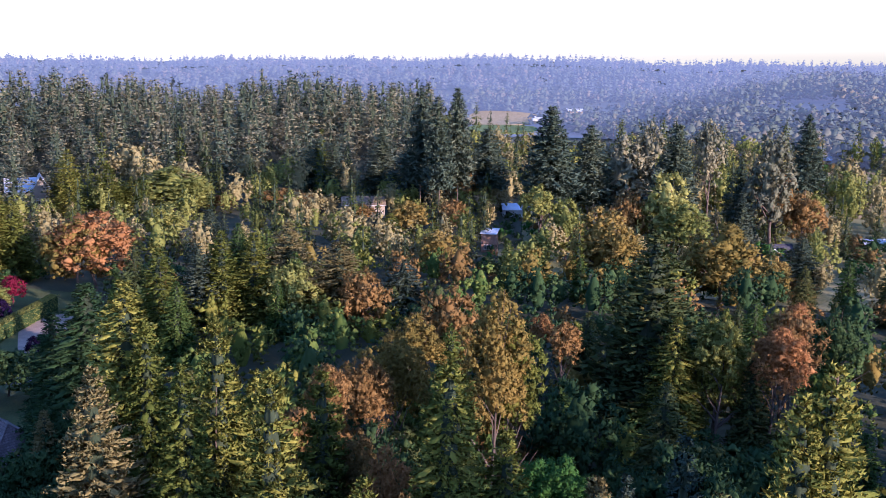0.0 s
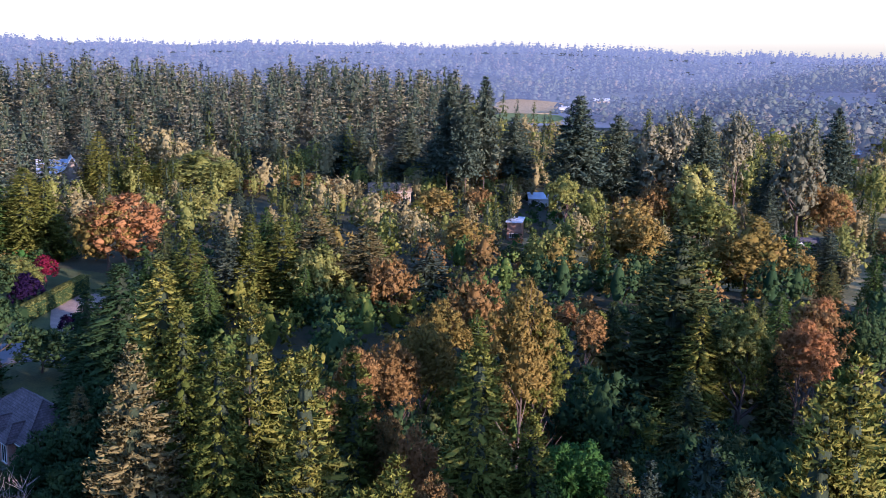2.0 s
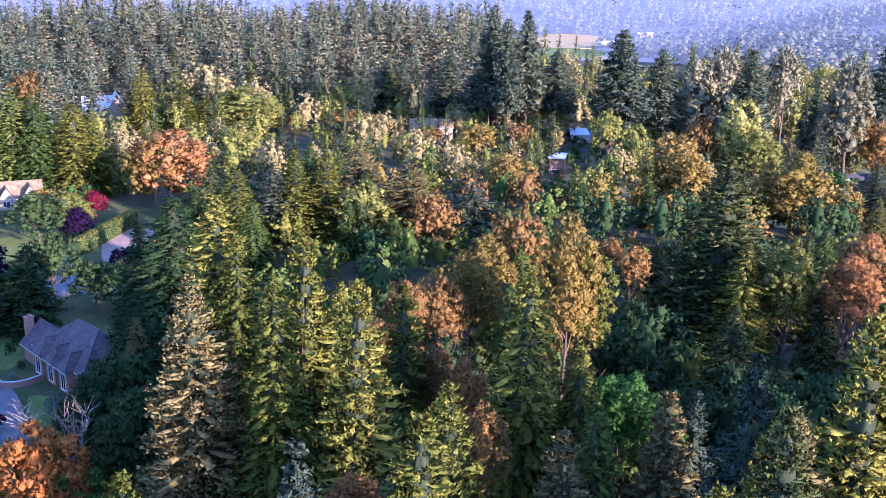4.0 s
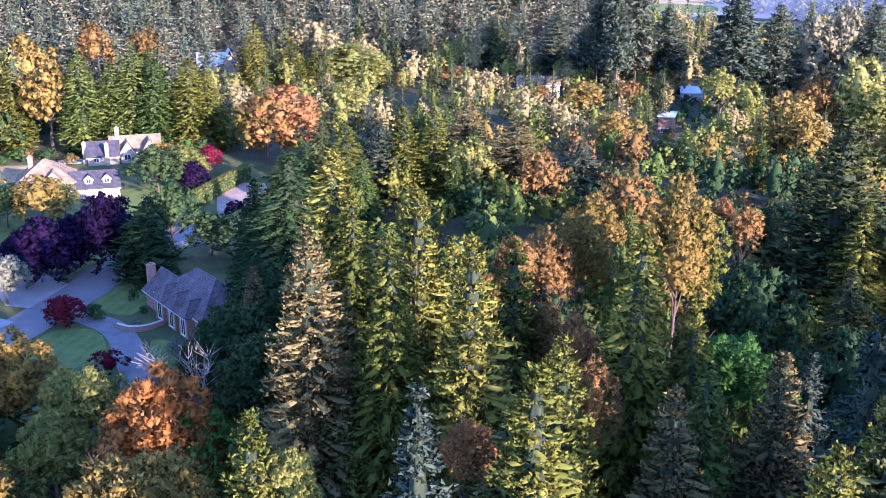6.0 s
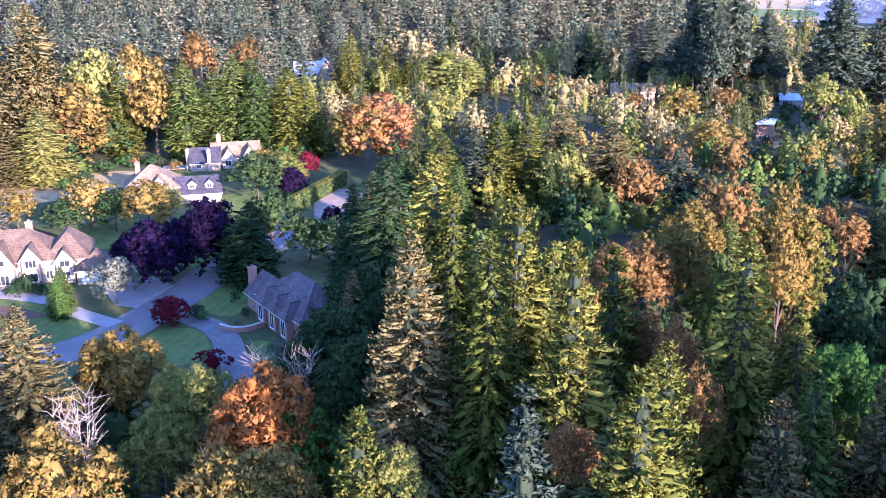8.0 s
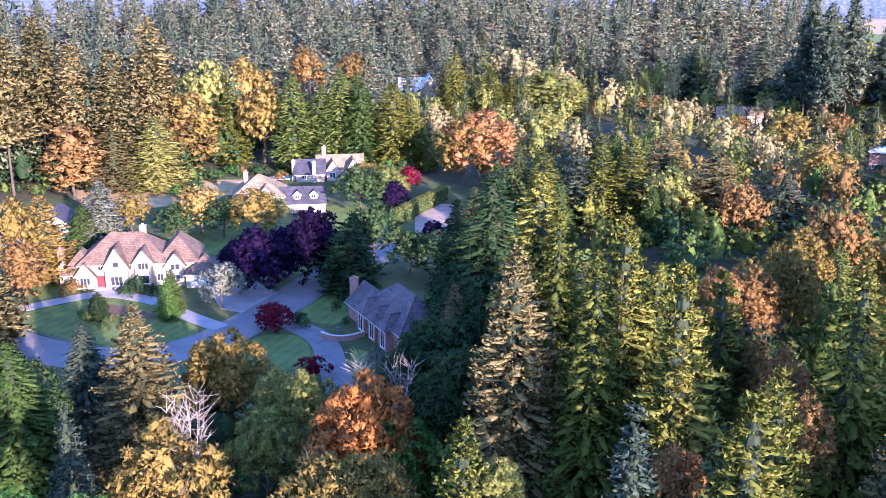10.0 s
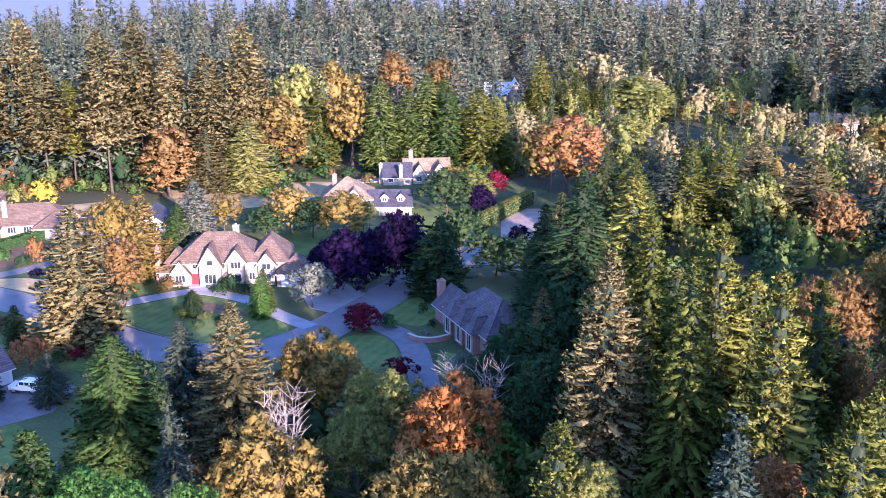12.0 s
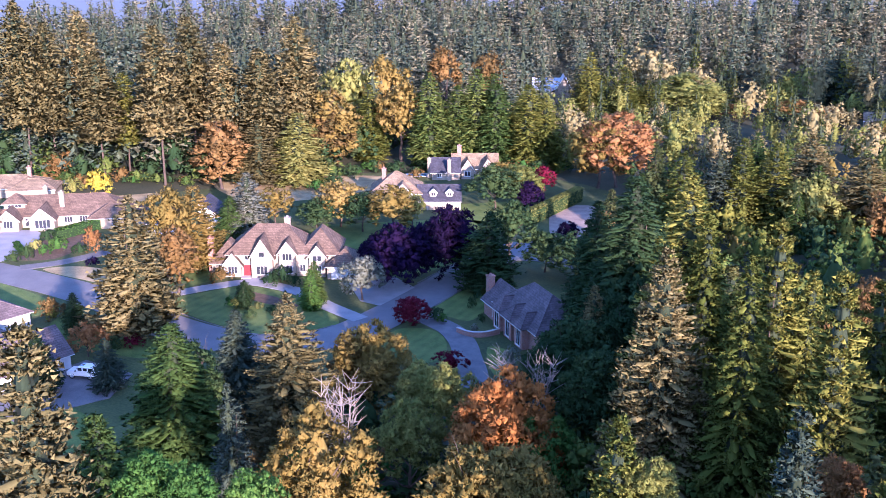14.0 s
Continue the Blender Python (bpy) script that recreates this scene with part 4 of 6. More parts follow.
def house_block(parent, style, x0, x1, y0, y1, eave, ridge, wall, roof, over=0.45):
    bm = bmesh.new()
    add_box(bm, x0, x1, y0, y1, -0.4, eave)
    if style == "gable_y":
        m = (x0 + x1) / 2
        v = [bm.verts.new(p) for p in ((x0, y0, eave), (x1, y0, eave), (m, y0, ridge - 0.05), (x0, y1, eave), (x1, y1, eave), (m, y1, ridge - 0.05))]
        for q in ((0, 1, 2), (3, 5, 4), (0, 2, 5, 3), (1, 4, 5, 2)):
            bm.faces.new([v[i] for i in q])
    if style == "gable_x":
        m = (y0 + y1) / 2
        v = [bm.verts.new(p) for p in ((x0, y0, eave), (x0, y1, eave), (x0, m, ridge - 0.05), (x1, y0, eave), (x1, y1, eave), (x1, m, ridge - 0.05))]
        for q in ((0, 2, 1), (3, 4, 5), (0, 3, 5, 2), (1, 2, 5, 4)):
            bm.faces.new([v[i] for i in q])
    part("wall", bm, wall, parent)
    bm = bmesh.new()
    for pl in roof_planes(style, x0, x1, y0, y1, eave, ridge, over):
        nrm = (Vector(pl[1]) - Vector(pl[0])).cross(Vector(pl[2]) - Vector(pl[0])).normalized()
        if nrm.z < 0:
            nrm.negate()
        lo = [bm.verts.new(Vector(p) + nrm * 0.03) for p in pl]
        hi = [bm.verts.new(Vector(p) + nrm * 0.20) for p in pl]
        bm.faces.new(hi)
        bm.faces.new(lo[::-1])
        for i in range(len(pl)):
            j = (i + 1) % len(pl)
            bm.faces.new((lo[i], lo[j], hi[j], hi[i]))
    r = part("roof", bm, roof, parent)
    # ridge and hip caps
    planes = roof_planes(style, x0, x1, y0, y1, eave, ridge, over)
    seen_edges = {}
    for pl in planes:
        for i in range(len(pl)):
            key = tuple(sorted((pl[i], pl[(i + 1) % len(pl)])))
            seen_edges[key] = seen_edges.get(key, 0) + 1
    for (p, q), count in seen_edges.items():
        if count > 1 and (Vector(p) - Vector(q)).length > 0.3:
            v, f = tube([Vector(p) + Vector((0, 0, 0.2)), Vector(q) + Vector((0, 0, 0.2))], [0.13, 0.13], 6)
            cap = new("ridge_cap", mesh_from("ridge_cap", v, f, roof))
            cap.parent = r
    # gutter along the front eave
    if style in ("hip", "gable_x"):
        low = planes[0][0][2]
        g = part("gutter", box(x0 - over, x1 + over, y0 - over - 0.12, y0 - over, low - 0.02, low + 0.13), WHITE, r, "white gutter")
    if style == "gable_y":
        m = (x0 + x1) / 2
        for s in (x0 - over, x1 + over):
            low = planes[0][0][2]
            bm = bmesh.new()
            v = [bm.verts.new(p) for p in ((s, y0 - over - 0.06, low - 0.1), (m, y0 - over - 0.06, ridge - 0.1), (m, y0 - over - 0.06, ridge + 0.2), (s, y0 - over - 0.06, low + 0.2))]
            f = bm.faces.new(v)
            ret = bmesh.ops.extrude_face_region(bm, geom=[f])
            for e in ret["geom"]:
                if isinstance(e, bmesh.types.BMVert):
                    e.co.y += 0.05
            part("barge_board", bm, WHITE, r, "white barge board")


def house_window(parent, x, z, w, h, y, panes=2, side=None):
    """A window in a wall that faces -y (or, with side, +x or -x at x): frame, panes, sill."""
    root = new("window")
    root.parent = parent
    turn = {None: 0, "right": 90, "left": -90}[side]
    root.matrix_basis = pose(x, y, z, 0, 0, turn)
    bm = bmesh.new()
    t = 0.09
    add_box(bm, -w / 2 - t, -w / 2, -0.07, 0.02, -t, h + t)
    add_box(bm, w / 2, w / 2 + t, -0.07, 0.02, -t, h + t)
    add_box(bm, -w / 2, w / 2, -0.07, 0.02, h, h + t)
    add_box(bm, -w / 2, w / 2, -0.07, 0.02, -t, 0)
    for i in range(1, panes):
        u = -w / 2 + w * i / panes
        add_box(bm, u - 0.04, u + 0.04, -0.065, 0.02, 0, h)
    part("frame", bm, WHITE, root)
    for i in range(panes):
        a, b = -w / 2 + w * i / panes, -w / 2 + w * (i + 1) / panes
        part("pane", box(a + 0.05, b - 0.05, -0.03, -0.01, 0.01, h - 0.01), GLASS, root)
    part("sill", box(-w / 2 - 0.15, w / 2 + 0.15, -0.14, 0.0, -t - 0.06, -t), WHITE, root)
    return root


def house_door(parent, x, w, h, y, mat, label, side=None):
    root = new("door")
    root.parent = parent
    root["label"] = label
    root.matrix_basis = pose(x, y, 0, 0, 0, {None: 0, "right": 90, "left": -90}[side])
    bm = bmesh.new()
    t = 0.12
    add_box(bm, -w / 2 - t, -w / 2, -0.08, 0.02, 0, h + t)
    add_box(bm, w / 2, w / 2 + t, -0.08, 0.02, 0, h + t)
    add_box(bm, -w / 2, w / 2, -0.08, 0.02, h, h + t)
    part("frame", bm, WHITE, root)
    bm = bmesh.new()
    add_box(bm, -w / 2, w / 2, -0.04, 0.01, 0, h)
    for i in range(4):
        add_box(bm, -w / 2 + 0.1, w / 2 - 0.1, -0.055, -0.04, h * (i / 4) + 0.08, h * (i + 1) / 4 - 0.05)
    part("leaf", bm, mat, root)
    return root


def chimney(parent, x, y, w, d, top, mat):
    bm = bmesh.new()
    add_box(bm, x - w / 2, x + w / 2, y - d / 2, y + d / 2, -0.3, top)
    add_box(bm, x - w / 2 - 0.1, x + w / 2 + 0.1, y - d / 2 - 0.1, y + d / 2 + 0.1, top + 0.002, top + 0.18)
    add_box(bm, x - 0.2, x + 0.2, y - 0.2, y + 0.2, top + 0.182, top + 0.55)
    part("chimney", bm, mat, parent)


def house(name, label, x, y, turn):
    root = tagged(new(name), label, "house")
    root.matrix_basis = pose(x, y, terrain(x, y), 0, 0, turn)
    return root


# white house with brown shake roofs and a red door
h = house("white_house", "large cream stucco house with steep brown shake roofs and red door", -137.5, 135.6, 28.8)
for row in [("hip", 2.5, 19, 0.5, 11, 4.8, 9.2), ("hip", -1.0, 5, 1.5, 9.5, 2.7, 6.2), ("gable_y", 7.4, 11.6, -1.0, 6, 4.5, 7.9), ("gable_y", 12.9, 16.1, -0.6, 5, 5.2, 7.3),
            ("hip", 17, 24.5, 0.8, 11.5, 4.6, 8.6), ("gable_y", 1.8, 5.2, -0.3, 5, 2.7, 4.9), ("gable_y", 18.8, 22, -0.4, 4, 4.4, 6.4), ("hip", 22.5, 29, -1.8, 6.5, 2.8, 5.2)]:
    house_block(h, *row, STUCCO, BROWN_ROOF)
for x, z, w, hh, y, k in [(9.5, 0.8, 2.2, 1.7, -1.0, 3), (9.5, 4.4, 1.1, 1.0, -1.0, 1), (14.5, 0.9, 2.0, 1.5, -0.6, 3), (14.5, 3.6, 1.9, 1.3, -0.6, 3), (20.4, 3.3, 1.7, 1.1, -0.4, 2), (20.4, 0.9, 1.6, 1.4, -0.4, 2),
                       (3.5, 0.9, 1.8, 1.3, -0.3, 3), (6.4, 3.5, 1.0, 1.0, 0.48, 2), (17.4, 1.0, 1.1, 1.4, 0.48, 2), (0.8, 1.1, 1.0, 1.1, 1.5, 2)]:
    house_window(h, x, z, w, hh, y, k)
house_door(h, 6.3, 1.6, 2.4, 0.48, RED_PAINT, "dark red double front door")
house_door(h, 25.8, 4.8, 2.2, -1.8, WHITE, "white panelled garage door")
chimney(h, -1.3, 3.0, 1.0, 1.3, 7.2, BRICK)
chimney(h, 13.5, 8.5, 1.2, 0.9, 9.9, STUCCO)
part("porch_step", box(5.3, 7.35, -1.6, 0.45, -0.2, 0.16), CONCRETE, h)

# brick house with a grey shake roof
h = house("brick_house", "red brick house with steep grey shake roofs and tall windows", -80.6, 141.6, -41.2)
for row in [("hip", 4, 21, 0.5, 10.5, 3.9, 7.9), ("gable_x", -0.4, 8, 0.2, 6.6, 3.0, 5.9), ("hip", 6.0, 9.0, -0.8, 4, 3.9, 5.6), ("hip", 10.6, 13.6, -0.8, 4, 3.9, 5.6), ("hip", 15.0, 18.0, -0.8, 4, 3.9, 5.6)]:
    house_block(h, *row, BRICK, GREY_ROOF)
for x in (7.6, 12.2, 16.6):
    house_window(h, x, 0.5, 1.4, 2.9, -0.8, 2)
for x in (4.2, 9.9, 14.4):
    house_window(h, x, 0.9, 0.9, 2.0 if x > 4.5 else 1.7, 0.48 if x > 4.5 else 0.18, 2)
house_window(h, -0.4, 1.0, 1.3, 1.6, 4.4, 2, "left")
chimney(h, -0.95, 1.6, 1.0, 1.3, 6.7, BRICK)

# tan-roofed house with a dormered garage
h = house("tan_roofed_house", "cream house with tan hip roof and dormered garage", -126.6, 203.6, 29)
for row in [("hip", -15, -2.5, 1, 13, 4.2, 8.4), ("gable_x", -3, 7.4, 0, 7.5, 2.5, 5.6)]:
    house_block(h, *row, STUCCO, TAN_ROOF if row[1] < -4 else SLATE_ROOF)
for x in (-0.2, 3.9):
    house_block(h, "gable_y", x, x + 1.8, 0.8, 3.4, 4.4, 5.2, STUCCO, SLATE_ROOF, 0.2)
    house_window(h, x + 0.9, 3.5, 1.0, 0.8, 0.8, 2)
house_block(h, "gable_y", -9.5, -4.5, 0.0, 6, 4.0, 6.6, STUCCO, TAN_ROOF)
house_window(h, -7, 1.0, 2.0, 1.6, 0.0, 3)
house_window(h, -7, 3.6, 1.4, 1.2, 0.0, 2)
for x in (0.6, 3.4, 6.2):
    house_door(h, x, 2.4, 2.2, 0.0, STUCCO, "cream garage door")
chimney(h, -12, 8, 1.1, 1.0, 9.0, BRICK)

# white house with a dark slate roof, farther back
h = house("slate_roofed_house", "white house with dark slate and tan shake roofs", -143.6, 234.4, 29)
for row in [("gable_x", 0, 8, 0, 8, 2.4, 5.6), ("gable_x", 6, 19, 3, 11, 2.8, 6.2), ("gable_y", 8.5, 12.0, 1.0, 8, 2.8, 5.4), ("gable_y", 14.0, 18.0, 0.4, 8, 2.8, 5.8)]:
    house_block(h, *row, STUCCO, SLATE_ROOF if row[1] < 2 else TAN_ROOF)
for x, z, w, hh, y in [(10.2, 0.9, 1.6, 1.4, 1.0), (16, 0.9, 2.0, 1.5, 0.4), (2.2, 0.9, 1.2, 1.2, 0), (5, 0.9, 1.2, 1.2, 0)]:
    house_window(h, x, z, w, hh, y, 2)
chimney(h, -0.7, 3.0, 1.0, 1.1, 5.6, STUCCO)
chimney(h, 5.0, -0.5, 1.0, 1.0, 5.8, STUCCO)
chimney(h, 8.0, 7.0, 1.2, 1.2, 8.6, BRICK)

# long low house across the street
h = house("long_house", "long cream house with grey-brown shake roofs and white gables", -207.5, 135.6, 38)
for row in [("hip", 2, 32, 3, 14, 2.8, 6.4), ("hip", -18, 4, -1, 8, 2.7, 5.6), ("gable_y", 3.4, 8.0, -0.4, 6, 2.8, 5.0), ("gable_y", 10.4, 16.0, -0.6, 6, 2.8, 5.3), ("hip", 3.8, 8.6, 5, 10, 5.6, 7.2), ("hip", 24, 36, -1, 8, 2.7, 5.2)]:
    house_block(h, *row, STUCCO, BROWN_ROOF)
for x, z, w, hh, y, k in [(5.7, 0.9, 2.0, 1.7, -0.4, 3), (13.4, 0.7, 3.4, 1.9, -0.6, 4), (6.2, 4.6, 3.2, 0.7, 5.0, 4), (9.2, 0.4, 0.9, 1.9, 2.98, 1), (18.5, 1.0, 1.8, 1.4, 2.98, 3), (22, 1.0, 1.8, 1.4, 2.98, 3), (30, 1.0, 1.8, 1.4, -1.0, 3)]:
    house_window(h, x, z, w, hh, y, k)
for x, y, w in ((5.7, -0.4, 4.2), (13.4, -0.6, 5.4)):  # timbering in the gables
    for s in (-1, 0, 1):
        part("gable_timber", box(x + s * w * 0.24 - 0.07, x + s * w * 0.24 + 0.07, y - 0.05, y + 0.01, 2.8, 4.5 - abs(s) * 0.9), TIMBER, h)
for x in (-12.5, -7.5, -1.8):
    house_door(h, x, 3.6, 2.3, -1.0, WHITE, "white panelled garage door")
chimney(h, 1.0, 9, 1.0, 1.0, 9.0, BRICK)
chimney(h, 17.0, 5.4, 1.1, 1.1, 7.8, STUCCO)
chimney(h, 12.0, 12.0, 1.0, 1.0, 7.8, STUCCO)

h = house("tile_roofed_house", "low house with broad terracotta-brown hip roof", -241, 155, 38)
for row in [("hip", 0, 20, 0, 11, 2.6, 5.0), ("hip", 12, 24, -3, 6, 2.6, 4.6)]:
    house_block(h, *row, STUCCO, TAN_ROOF)
for x in (3, 8, 12):
    house_window(h, x, 1, 1.6, 1.4, 0, 2)
chimney(h, 16, 6, 1.0, 1.0, 7.0, BRICK)

h = house("grey_house", "pale grey house with dark roof and railed balcony", -166.5, 153.8, 28)
for row in [("gable_y", 3, 11, 0, 9, 5.0, 7.8), ("hip", -6, 4, 2, 9, 2.8, 5.4)]:
    house_block(h, *row, GREY_WALL, SLATE_ROOF)
house_window(h, 5.2, 3.2, 1.4, 1.4, 0, 2)
house_window(h, 8.6, 3.0, 1.8, 1.7, 0, 3)
part("balcony", box(4, 10.5, -1.6, -0.02, 2.5, 2.66), WHITE, h, "white balcony floor")
for i in range(14):
    part("baluster", box(4 + i * 0.49, 4.06 + i * 0.49, -1.58, -1.52, 2.66, 3.5), WHITE, h)
part("rail", box(4, 10.5, -1.6, -1.5, 3.5, 3.58), WHITE, h)

# house with three garage doors beside the drive
h = house("garage_house", "house with steep purplish-brown roof and three white garage doors", -128.4, 75.6, 81)
for row in [("gable_x", 0.5, 13.8, 0, 8, 2.6, 5.9), ("hip", -2, 12, 7.6, 19, 2.8, 5.6), ("hip", 8, 20, 22, 33, 2.8, 6.0)]:
    house_block(h, *row, GREY_WALL, GREY_ROOF)
for x in (2.0, 5.6, 9.2):
    house_door(h, x + 1.0, 2.7, 2.2, 0.0, WHITE, "white panelled garage door")
house_window(h, 13.8, 3.2, 1.0, 1.0, 4.0, 2, "right")

# far buildings in the valley and woods
for name, label, x, y, turn, rows, wall, roof in [
    ("wooden_barn", "tall weathered wooden barn with pale metal roof", 6.4, 316, -12, [("lean", 0, 4.6, 0, 4.6, 5.8, 6.9)], TIMBER, METAL_ROOF),
    ("metal_shed", "low shed with broad pale blue metal roof", 17, 405, 4, [("gable_x", 0, 12, 0, 9, 2.8, 4.6)], GREY_WALL, METAL_ROOF),
    ("valley_cottage", "small pale house with dark gabled roof among trees", 98, 320, 10, [("gable_y", 0, 7, 0, 9, 3.0, 5.6), ("gable_x", 4, 13, 4, 10, 3.0, 5.6)], STUCCO, SLATE_ROOF),
    ("white_shed", "long low white-roofed shed among trees", 143, 356, 5, [("gable_x", 0, 12, 0, 6, 2.4, 3.6)], STUCCO, METAL_ROOF),
    ("farm_hall", "wide hall with shallow pale blue-white roof", 224, 640, 6, [("hip", 0, 30, 0, 18, 4.0, 8.5), ("hip", -14, 2, 3, 15, 3.5, 6.5)], STUCCO, METAL_ROOF),
    ("forest_house", "grey-roofed house half hidden among tall firs", -180, 388, 25, [("gable_x", 0, 14, 0, 10, 6.0, 10.5), ("gable_y", 10, 16, -2, 8, 7.0, 12.0)], STUCCO, METAL_ROOF),
    ("roadside_house", "low pale-roofed house hidden among autumn trees", -45, 372, 8, [("gable_x", 0, 16, 0, 9, 5.0, 7.4)], STUCCO, TAN_ROOF),
    ("farmhouse", "far white farmhouse with dark roof in the valley", 112, 1330, 10, [("gable_x", 0, 18, 0, 10, 5.0, 9.0)], STUCCO, SLATE_ROOF),
    ("farmhouse", "far white farmhouse with pale roof in the valley", 142, 1390, -8, [("gable_x", 0, 22, 0, 10, 4.0, 7.0)], STUCCO, METAL_ROOF),
    ("farmhouse", "far long barn with pale roof beside fields", 86, 1240, 5, [("gable_x", 0, 26, 0, 10, 4.0, 7.0)], GREY_WALL, METAL_ROOF),
]:
    h = house(name, label, x, y, turn)
    for row in rows:
        house_block(h, *row, wall, roof)
        house_window(h, row[1] + 1.6, 1.0, 1.3, 1.3, row[3], 2)
        house_window(h, row[2] - 1.6, 1.0, 1.3, 1.3, row[3], 2)

# ---- hedges, walls ----


def hedge(x0, y0, x1, y1, high, wide, leaf, label, waves=0.25):
    """A clipped hedge: a row of rounded bushes grown together, covered in small sprays."""
    rng = np.random.default_rng(int(abs(x0 * 7 + y0)))
    long = math.hypot(x1 - x0, y1 - y0)
    k = int(long * (2 * high + wide) * 16)
    u = rng.uniform(0, long, k)
    around = rng.uniform(-1, 1, k)
    bulge = 1 + waves * 0.5 * np.abs(np.sin(u * math.pi / 1.3)) + rng.normal(0, 0.04, k)
    ang = around * 2.0
    yy = np.sin(ang) * wide / 2 * bulge
    zz = np.where(np.abs(ang) < 1.2, high * (0.93 + 0.09 * bulge) - 0.15 * np.abs(ang), high * rng.uniform(0, 0.95, k))
    base = np.column_stack([u, yy, zz])
    out = np.column_stack([rng.normal(0, 0.25, k), np.sin(ang), np.maximum(0.1, np.cos(ang))])
    v, f, nr = sprays(rng, base, out + rng.normal(0, 0.5, (k, 3)), rng.uniform(0.25, 0.45, k), rng.uniform(0.14, 0.24, k), out, 0.7)
    ob = new("hedge", mesh_from("hedge", v, f, LEAF[leaf], nr))
    inner = part("inner_growth", box(0, long, -wide * 0.4, wide * 0.4, 0, high * 0.9), LEAF["deep"], ob)
    ob.matrix_basis = pose(x0, y0, terrain(x0, y0), 0, 0, math.degrees(math.atan2(y1 - y0, x1 - x0)))
    return tagged(ob, label, "hedge", "hedges")


hedge(-98.8, 200.5, -97.4, 231, 3.6, 2.2, "yellowgreen", "tall clipped yellow-green hedge of rounded conifers beside a yard")
hedge(-148.6, 133.2, -146.8, 146.2, 2.0, 1.6, "green", "clipped bright green hedge beside a lawn")
hedge(-187.5, 139, -186.6, 154, 2.4, 1.8, "green", "clipped green hedge before a long house")
hedge(-192, 132, -184, 127.5, 1.0, 1.2, "green", "low clipped hedge along a drive")
hedge(-128.6, 141.8, -123.0, 144.8, 0.9, 1.0, "deep", "low clipped hedge under front windows")


def garden_wall(points, high, thick, mat, label):
    p = [catmull(np.array(points, float), u) for u in np.linspace(0, len(points) - 1, 14)]
    ob = slab("garden_wall", ribbon(p, thick), high, high + 0.2, mat, label, "wall", kind="")
    cap = slab("coping", ribbon(p, thick + 0.12), high + 0.084, 0.08, CONCRETE)
    del cap["kind"]
    cap.parent = ob
    return ob


garden_wall([(-80.6, 131.4), (-78.0, 130.6), (-75.6, 131.6), (-74.0, 134.2)], 0.9, 0.35, BRICK, "low curved brick garden wall with pale coping")

WATER, n, l = material("pool_water")
n["Principled BSDF"].inputs["Base Color"].default_value = (0.10, 0.34, 0.50, 1)
n["Principled BSDF"].inputs["Roughness"].default_value = 0.08
ripple, bp = n.new("ShaderNodeTexNoise"), n.new("ShaderNodeBump")
ripple.inputs["Scale"].default_value, bp.inputs["Strength"].default_value, bp.inputs["Distance"].default_value = 2.5, 0.15, 0.02
l.new(ripple.outputs["Fac"], bp.inputs["Height"])
l.new(bp.outputs["Normal"], n["Principled BSDF"].inputs["Normal"])


def pool(x, y, long, wide, turn, label):
    """A swimming pool: a pale raised rim round water a hand's width lower."""
    root = tagged(new("swimming_pool"), label, "pool")
    root.matrix_basis = pose(x, y, terrain(x, y), 0, 0, turn)
    part("water", box(-long / 2, long / 2, -wide / 2, wide / 2, -0.3, 0.14), WATER, root, "still pale blue water")
    for x0, x1, y0, y1 in ((-long / 2 - 0.5, long / 2 + 0.5, -wide / 2 - 0.5, -wide / 2), (-long / 2 - 0.5, long / 2 + 0.5, wide / 2, wide / 2 + 0.5), (-long / 2 - 0.5, -long / 2, -wide / 2, wide / 2), (long / 2, long / 2 + 0.5, -wide / 2, wide / 2)):
        part("rim", box(x0, x1, y0, y1, -0.3, 0.24), CONCRETE, root)
    return root


pool(-150.6, 237.8, 5.5, 3.2, 29, "small pale blue pool beside a white house")
pool(-237, 181, 9.0, 4.0, 30, "blue swimming pool behind a long house under trees")

# ---- the parked car ----


